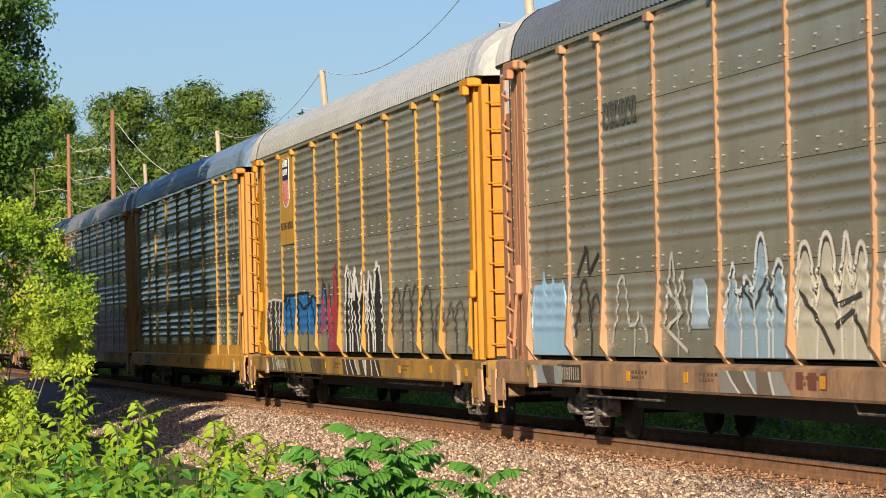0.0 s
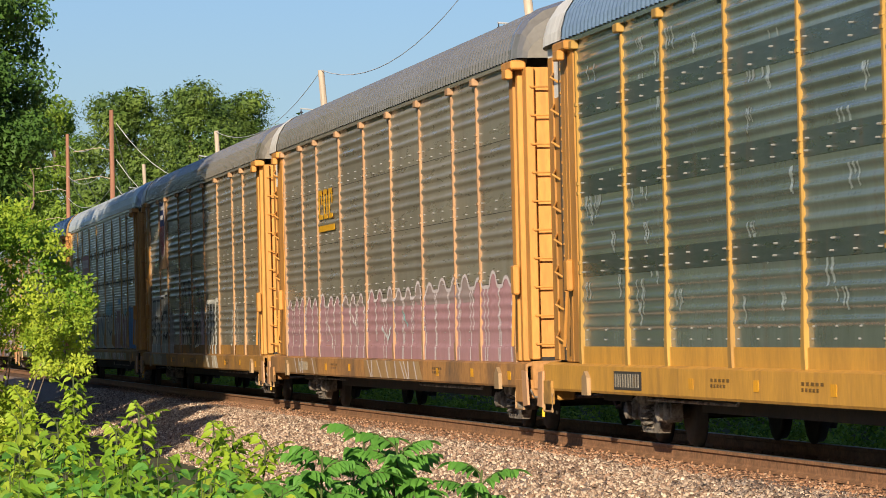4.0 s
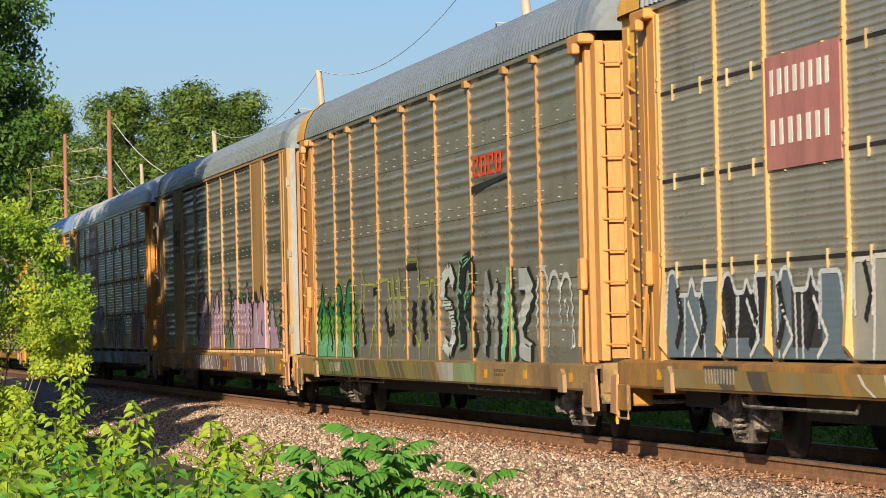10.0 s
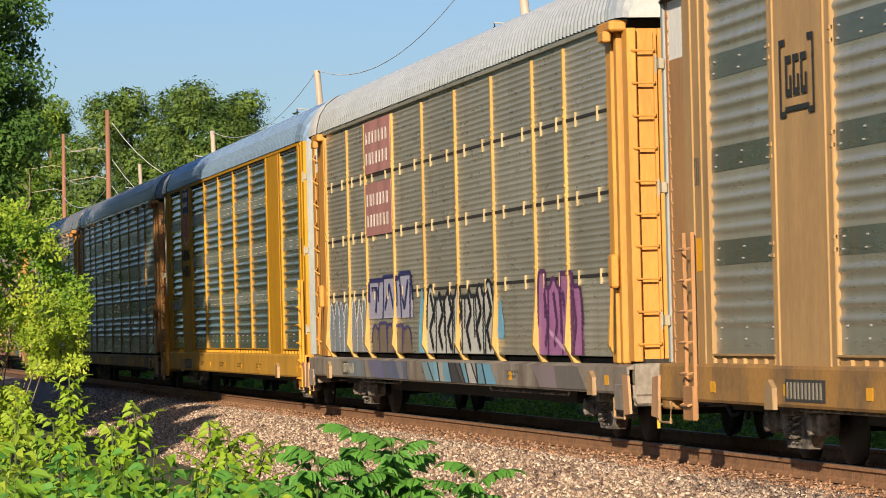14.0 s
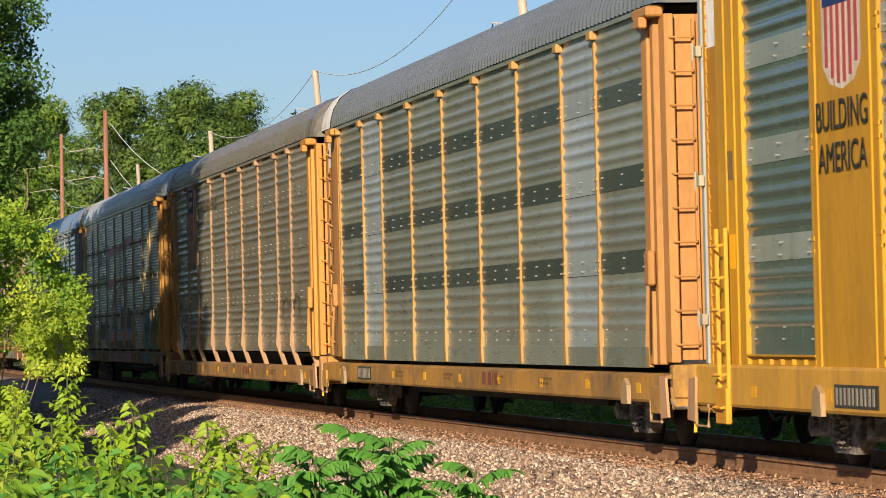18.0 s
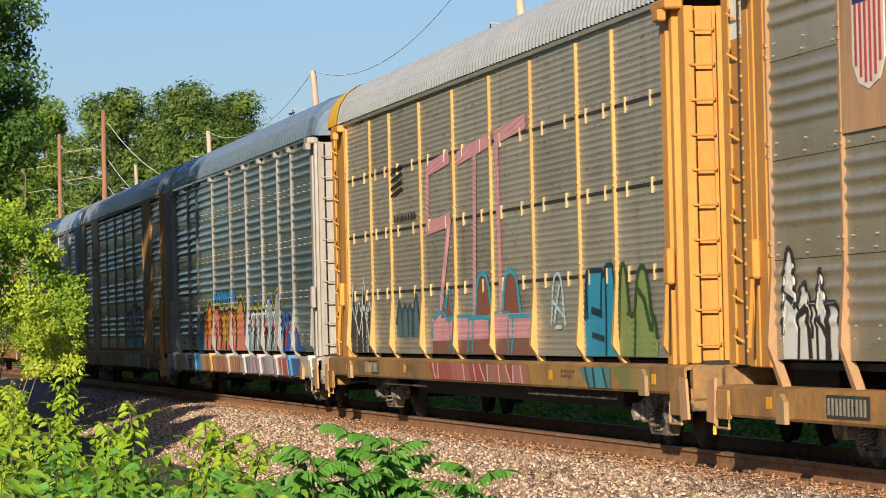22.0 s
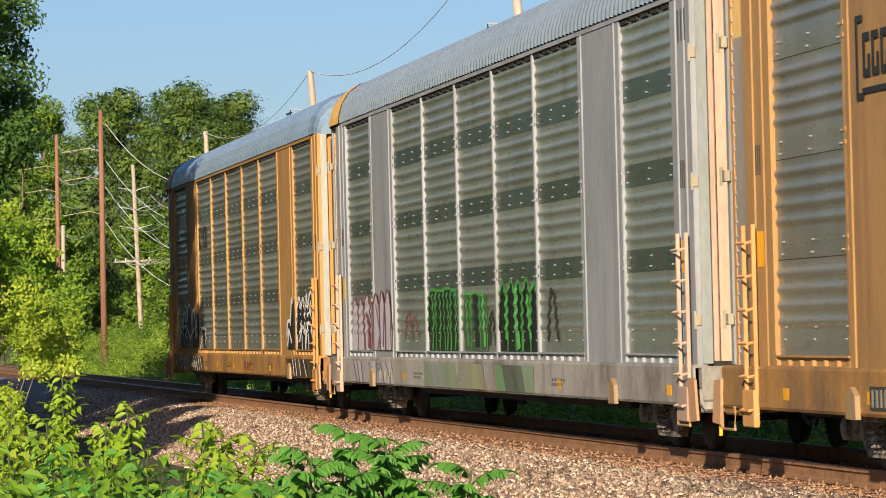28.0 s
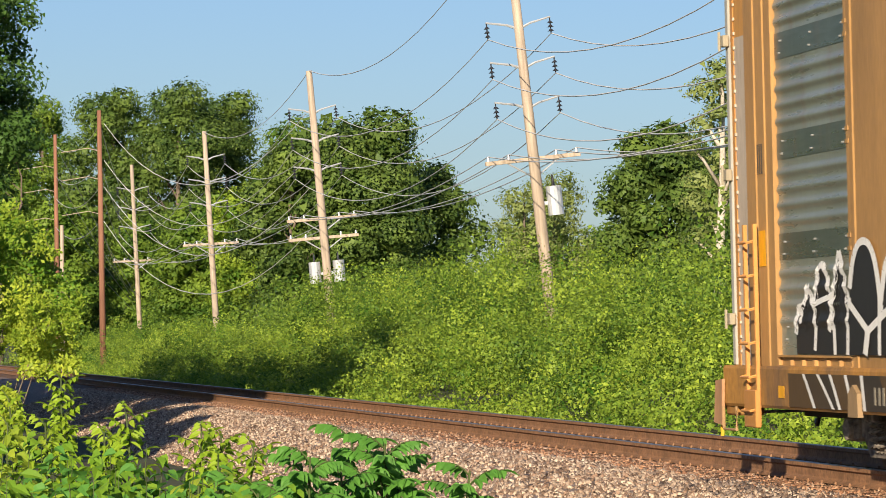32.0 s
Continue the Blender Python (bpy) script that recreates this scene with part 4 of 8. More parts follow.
def end_zone(car, spec, e, style, half, post_m, end_m):
    """One end: corner posts, the folding end door, ladder, steps, coupler."""
    a, b, back = half, HALF - BACK * e, (0.0 if style == "wide" else 0.62)
    corner = b if e > 0 else a + 1.05
    X = lambda u, v: (min(e * u, e * v), max(e * u, e * v))
    if style == "wide":
        part("corner_plate", Shape().prism(ribbed_sheet(*X(a, corner), FACE + 0.03, FACE - 0.05, sorted((e * (a + 0.28), e * (a + 0.66)))), "z", 1.0, 5.08), post_m, car, "smooth corner plate")
        bars(car, "lettering", *X(a + 0.36, a + 0.60), 2.95, 3.25, 3, "4a4238", FACE - 0.052, 5)
        part("placard", Shape().box(*X(a + 0.34, a + 0.60), FACE - 0.056, FACE - 0.05, 2.02, 2.38), paint("e8a818"), car, "yellow placard")
    else:
        for u, v, p, q in ((0.04, 0.30, -0.05, 0.05), (0.38, 0.54, -0.03, 0.08)) if e > 0 else ((0.04, 0.40, -0.05, 0.05), (0.52, 0.70, -0.03, 0.08), (0.80, 1.05, -0.01, 0.1)):
            part("corner_post", Shape().box(*X(a + u, a + v), FACE + p, FACE + q, 1.0, 4.98, 0.012), end_m, car)
        part("top_bracket", Shape().box(*X(a + 0.05, corner - 0.25), FACE - 0.16, FACE + 0.05, 4.94, 5.06, 0.02).box(*X(a + 0.3, a + 0.6), FACE - 0.2, FACE - 0.1, 4.82, 4.95, 0.015), end_m, car)
    if e < 0:
        # the flat wall behind the last corner post, painted pale at its head
        wall = paint(dim(spec.get("door_edge", spec["post"]), 0.9, 0.84, 0.80)) if style == "wide" else end_m
        part("end_wall", Shape().box(*X(corner + 0.02, b - 0.05), FACE + 0.04, FACE + 0.12, 1.02, 4.42), wall, car, "flat riveted end wall")
        part("end_wall_head", Shape().box(*X(corner + 0.02, b - 0.05), FACE + 0.04, FACE + 0.12, 4.42, 5.08), paint(spec["cap"]), car, "pale painted head of the end wall")
        dots = Shape()
        for i in range(26):
            for u in (corner + 0.22, b - 0.25):
                dots.box(e * u - 0.014, e * u + 0.014, FACE + 0.022, FACE + 0.04, 1.15 + 0.15 * i, 1.18 + 0.15 * i)
        tagged(part("rivets", dots, wall, car, "rows of bolt heads"), kind="stuff")
        for i in range(9) if style != "wide" else ():
            part("rung", shared(("side_rung",), lambda: Shape().rod([(-0.16, 0, 0.05), (0.10, -0.09, -0.03), (0.16, 0, -0.10)], 0.016, 5)), end_m, car, "", (e * (b - 0.55), FACE + 0.04, 1.35 + 0.42 * i))
    # recessed doors and ribs: dark brown, with the gap's shade put into it
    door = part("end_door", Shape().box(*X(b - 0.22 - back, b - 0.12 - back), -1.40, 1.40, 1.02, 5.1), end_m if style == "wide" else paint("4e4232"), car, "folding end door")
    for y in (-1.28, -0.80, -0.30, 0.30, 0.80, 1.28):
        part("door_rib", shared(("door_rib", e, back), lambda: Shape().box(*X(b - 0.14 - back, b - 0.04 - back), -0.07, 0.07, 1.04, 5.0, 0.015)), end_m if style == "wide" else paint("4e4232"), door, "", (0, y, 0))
    if style == "wide":
        part("door_edge", Shape().box(*X(b - 0.10, b + 0.02), -1.42, -1.30, 1.02, 5.08, 0.01), paint(dim(spec.get("door_edge", "b9bdb8"), 0.8)), door, "galvanised door edge")
        for z in (1.5, 3.0, 4.4):
            part("hinge", shared(("hinge", e), lambda: Shape().box(*X(b - 0.14, b + 0.02), -1.485, -1.42, -0.06, 0.06, 0.008).rod([(e * b, -1.49, -0.10), (e * b, -1.49, 0.10)], 0.016, 6)), paint("9c927c"), door, "", (0, 0, z))
        ladder(car, e * (corner - 0.32), FACE - 0.12, 0.42, 2.45, 6, end_m, "side")
        part("step", Shape().box(*X(corner - 0.55, corner - 0.08), FACE - 0.16, FACE - 0.10, 0.40, 0.78, 0.01), end_m, car)
    else:
        part("end_post", Shape().box(*X(b - 0.42, b - 0.12), -1.41, -1.30, 1.02, 4.96, 0.012), end_m, car)
        part("ladder_back", Shape().box(*X(b - 0.30, b - 0.24), -1.30, -1.02, 1.02, 4.96), end_m, car, "flat end panel behind the ladder")
        part("end_post", Shape().box(*X(b - 0.34, b - 0.20), -1.02, -0.94, 1.02, 4.96, 0.01), end_m, car)
        ladder(car, e * (b - 0.16), -1.22, 1.05, 4.90, 10, end_m, "end")
        part("step", Shape().box(*X(b - 0.6, b - 0.1), SILL_Y - 0.03, SILL_Y + 0.02, 0.45, 0.76, 0.01), paint(spec.get("sill", spec["post"]), "sill"), car)
        part("brake_box", Shape().box(*X(a + 0.30, a + 0.52), FACE - 0.14, FACE - 0.05, 1.9, 2.3, 0.02).rod([(e * (a + 0.40), FACE - 0.12, 1.9), (e * (a + 0.45), FACE - 0.16, 1.2)], 0.02, 5), end_m, car)
    yy = FACE - 0.13 if style == "wide" else SILL_Y - 0.02
    part("stirrup", shared(("stirrup", e, style), lambda: Shape().rod([(e * (b - 0.62), yy, 0.60), (e * (b - 0.62), yy, 0.36), (e * (b - 0.08), yy, 0.36), (e * (b - 0.08), yy, 0.60)], 0.016, 6)), paint("a08058"), car, "bent stirrup step")
    if e < 0:
        part("cut_lever_handle", shared(("handle", e), lambda: Shape().rod([(e * (b + 0.14), -1.50, 0.72), (e * (b + 0.14), -1.52, 0.50), (e * (b + 0.16), -1.52, 0.28)], 0.02, 6)), paint("e0b030"), car, "yellow lever handle")
    part("corner_step_plate", shared(("step_plate", e), lambda: Shape().prism([(e * (b - 0.10), 0.88), (e * (b + 0.20), 0.86), (e * (b + 0.30), 0.42), (e * (b - 0.04), 0.40)][::e], "y", -1.575, -1.545)), paint("b58a64"), car, "bolted corner plate")
    part("buffer_beam", Shape().box(*X(b - 0.1, b + 0.08), -1.45, 1.45, 0.62, 1.0, 0.02).box(*X(b - 0.4, b + 0.05), -1.5, -1.2, 0.5, 0.75, 0.02), paint(spec.get("sill", spec["post"]), "sill"), car)
    part("coupler", Shape().box(*X(b, b + 0.62), -0.12, 0.12, 0.72, 0.95, 0.03).box(*X(b + 0.4, b + 0.66), -0.2, 0.16, 0.68, 0.99, 0.04), TRUCK, car, "rusty coupler")
    part("brake_hose", Shape().rod([(e * (b + 0.1), -0.4, 0.72), (e * (b + 0.3), -0.42, 0.5), (e * (b + 0.5), -0.40, 0.36), (e * (b + 0.68), -0.36, 0.40)], 0.025, 6), HOSE, car)
    part("cut_lever", Shape().rod([(e * (b + 0.12), -1.5, 0.62), (e * (b + 0.14), -1.45, 0.52), (e * (b + 0.14), -0.3, 0.52), (e * (b + 0.3), -0.1, 0.8)], 0.016, 5), TRUCK, car)


TAN, YEL, BRN = "c8954a", "dba026", "b58a4c"


def mark_shield(z0=3.44, z1=5.0, w=1.15, cut=3.19, note=0.0):
    """The emblem on a tan plate that fills the second bay."""
    def draw(car, xs):
        x = (xs[1] + xs[2]) / 2
        flat_patch(car, "sign_plate", xs[1] + 0.07, xs[2] - 0.07, cut, 5.03, "b89668", 0.030, "tan plate for the emblem", paint(SPECS[len(CARS)]["post"]))
        shield(car, x, z0, z1, w)
        if note:
            words(car, "BUILDING AMERICA", x, note, 0.21, "3a3426", FACE - 0.036)
    return draw


def mark_blocks(bay, z0, z1, hexa, n, under=None, plate=None, plate_z=None, width=1.0):
    """A company mark drawn as plain slanting blocks, with a bar below it where it has one."""
    def draw(car, xs):
        a, b = xs[bay] + 0.12, xs[bay] + 0.12 + (xs[bay + 1] - xs[bay] - 0.24) * width
        y = FACE - 0.030
        if plate:
            flat_patch(car, "sign_plate", a, b, *plate_z, plate, 0.030, "faded company plate")
            y = FACE - 0.038
        s = Shape()
        step = (b - a) * 0.86 / n
        for i in range(n):
            x = a + (b - a) * 0.07 + i * step
            w = step * 0.72
            t = w * 0.28
            for q0, q1, r0, r1 in ((0, t, 0, 1), (w - t, w, 0.1 if i % 2 else 0.5, 1), (0, w, 0.84, 1), (0, w, 0, 0.16)):
                k = len(s.v)
                for yy in (y - 0.004, y):
                    s.v += [(x + q0, yy, z0 + (z1 - z0) * r0), (x + q1, yy, z0 + (z1 - z0) * r0), (x + q1, yy, z0 + (z1 - z0) * r1), (x + q0, yy, z0 + (z1 - z0) * r1)]
                s.f += [tuple(k + j for j in q) for q in ((0, 1, 2, 3), (4, 7, 6, 5), (0, 4, 5, 1), (1, 5, 6, 2), (2, 6, 7, 3), (3, 7, 4, 0))]
        if under:
            s.box(a + 0.1, b - 0.1, y - 0.004, y, z0 - under - 0.1, z0 - 0.12)
        tagged(part("company_mark", s, paint(hexa, "spray"), car, "company mark in plain blocks"), kind="stuff")
    return draw


def mark_red_sign(car, xs):
    flat_patch(car, "sign_plate", xs[2] + 0.1, xs[3] - 0.1, 2.98, 4.12, "b87a70", 0.030, "faded red plate")
    for z, n in ((3.72, 8), (3.22, 7)):
        bars(car, "lettering", xs[2] + 0.3, xs[3] - 0.3, z, z + 0.26, n, "e6ddd2", FACE - 0.036, n)


def mark_two_red(car, xs):
    for z in (3.05, 4.1):
        flat_patch(car, "sign_plate", xs[2] + 0.1, xs[3] - 0.1, z, z + 0.88, "b48078", 0.030, "faded pink plate")
        for q in (0.15, 0.5):
            bars(car, "lettering", xs[2] + 0.25, xs[3] - 0.25, z + q, z + q + 0.2, 7, "d8cabc", FACE - 0.036, 8)


def mark_swoosh(car, xs):
    mark_blocks(6, 3.62, 3.92, "d2481c", 4, width=1.0)(car, xs)
    a, b = xs[6] + 0.15, xs[7] - 0.1
    part("company_mark", Shape().prism([(a, 3.38), (b, 3.54), (b, 3.58), (a, 3.50)], "y", FACE - 0.034, FACE - 0.028), paint("2c2c2a", "spray"), car)


def mark_building(car, xs):
    x = (xs[1] + xs[2]) / 2
    shield(car, x, 3.62, 5.06, 1.35)
    words(car, "BUILDING", x, 3.26, 0.40, "2e2a1c", FACE - 0.062)
    words(car, "AMERICA", x, 2.86, 0.40, "2e2a1c", FACE - 0.062)


def mark_brown(car, xs):
    mark_shield(3.56, 5.0, 1.05, 3.2)(car, xs)
    words(car, "BUILDING  AMERICA", (xs[2] + xs[4]) / 2 - 0.3, 4.32, 0.36, "4a463a", FACE - 0.034)


def mark_bracket(car, xs):
    """A black mark between brackets on the wide plate."""
    x, y = (xs[1] + xs[2]) / 2, FACE - 0.062
    s = Shape()
    for e in (-1, 1):
        s.box(x + e * 0.62 - 0.03, x + e * 0.62 + 0.03, y - 0.004, y, 3.47, 4.24 )
        s.box(x + e * 0.52 - 0.10, x + e * 0.52 + 0.10, y - 0.004, y, 3.47, 3.53 ).box(x + e * 0.52 - 0.10, x + e * 0.52 + 0.10, y - 0.004, y, 4.18, 4.24 )
    for i in range(3):
        a = x - 0.42 + i * 0.29
        s.box(a, a + 0.07, y - 0.004, y, 3.67, 4.07 ).box(a, a + 0.22, y - 0.004, y, 4.00, 4.07 ).box(a, a + 0.22, y - 0.004, y, 3.67, 3.74 ).box(a + 0.16, a + 0.23, y - 0.004, y, 3.67, 3.87 )
    s.box(x - 0.45, x + 0.45, y - 0.004, y, 3.52, 3.57 )
    tagged(part("company_mark", s, paint("26231d", "spray"), car, "black mark between brackets"), kind="stuff")


def mark_striped(car, xs):
    """A dark plate with slanting stripes, and pink bars painted over the side."""
    s = Shape()
    for i in range(4):
        s.prism([(xs[2] + 0.2, 3.95 - i * 0.12), (xs[2] + 1.3, 4.05 - i * 0.12), (xs[2] + 1.3, 4.10 - i * 0.12), (xs[2] + 0.2, 4.0 - i * 0.12)], "y", FACE - 0.036, FACE - 0.03)
    part("company_mark", s, paint("1e1e1c", "spray"), car, "black slanting stripes")
    bars(car, "lettering", xs[2] + 0.5, xs[3] - 0.3, 3.18, 3.3, 8, "2a2a26", FACE - 0.034, 4)
    big = Shape()
    for pts in (((-1.9, 4.0), (-3.8, 3.9), (-3.9, 3.0), (-1.9, 3.08), (-3.0, 1.6)), ((-1.1, 3.95), (1.6, 4.1)), ((0.3, 4.0), (0.0, 1.6)),
                ((4.1, 4.2), (2.0, 4.1), (2.1, 1.6)), ((-3.6, 1.38), (4.2, 1.42)), ((-3.6, 1.52), (4.2, 1.56))):
        stroke(big, pts, 0.20, 0.016, 0.06, 1.4)
    tagged(part("graffiti", big, paint("c78f93", "spray"), car, "broad pink sprayed bars"), kind="stuff")


def mark_ghosts(car, xs):
    """Chalky drips where old paint has weathered off."""
    rng = random.Random(7)
    s = Shape()
    for i in range(80):
        b = rng.randrange(9)
        x, z = rng.uniform(xs[b] + 0.3, xs[b + 1] - 0.3), rng.uniform(1.6, 4.8)
        for k in range(3):
            q = x + rng.uniform(-0.2, 0.2)
            stroke(s, [(q, z), (q + 0.05, z - rng.uniform(0.1, 0.3))], rng.uniform(0.03, 0.08), 0.005)
    tagged(part("chalk_stain", s, paint("8b9796", "panel"), car, "chalky streaks on the panels"), kind="stuff")


def mark_silver(car, xs):
    part("sign_plate", Shape().box(-9.9, -8.6, SILL_Y - 0.008, SILL_Y, 0.78, 0.94), paint("1f2320"), car, "black data plate")
    bars(car, "lettering", HALF - 1.1, HALF - 0.65, 4.55, 4.9, 3, "4a4a48", FACE - 0.052, 4)


def art(x0, x1, lobes, fill=None, line=None, squat=1.0, **more):
    """A piece of graffiti for piece(); squat: how far its drawing is pressed down towards the panels' foot."""
    low = lambda z: Z0 + (z - Z0) * squat if z > Z0 else z
    more["marks"] = [(hexa, w, [(x * LONG, low(z)) for x, z in pts]) for hexa, w, pts in more.get("marks", ())]
    more["inlay"] = [(a * LONG, b * LONG, low(za), low(zb), hexa) for a, b, za, zb, hexa in more.get("inlay", ())]
    return dict(x0=x0 * LONG, x1=x1 * LONG, lobes=[(c * LONG, w, low(h), kind) for c, w, h, kind in lobes], fill=fill, line=line, **more)


def tag(x0, x1, z0, z1, fill, line, letters, seed, **more):
    return dict(x0=x0 * LONG, x1=x1 * LONG, z0=z0, z1=z1, fill=fill, line=line, letters=letters, seed=seed, **more)


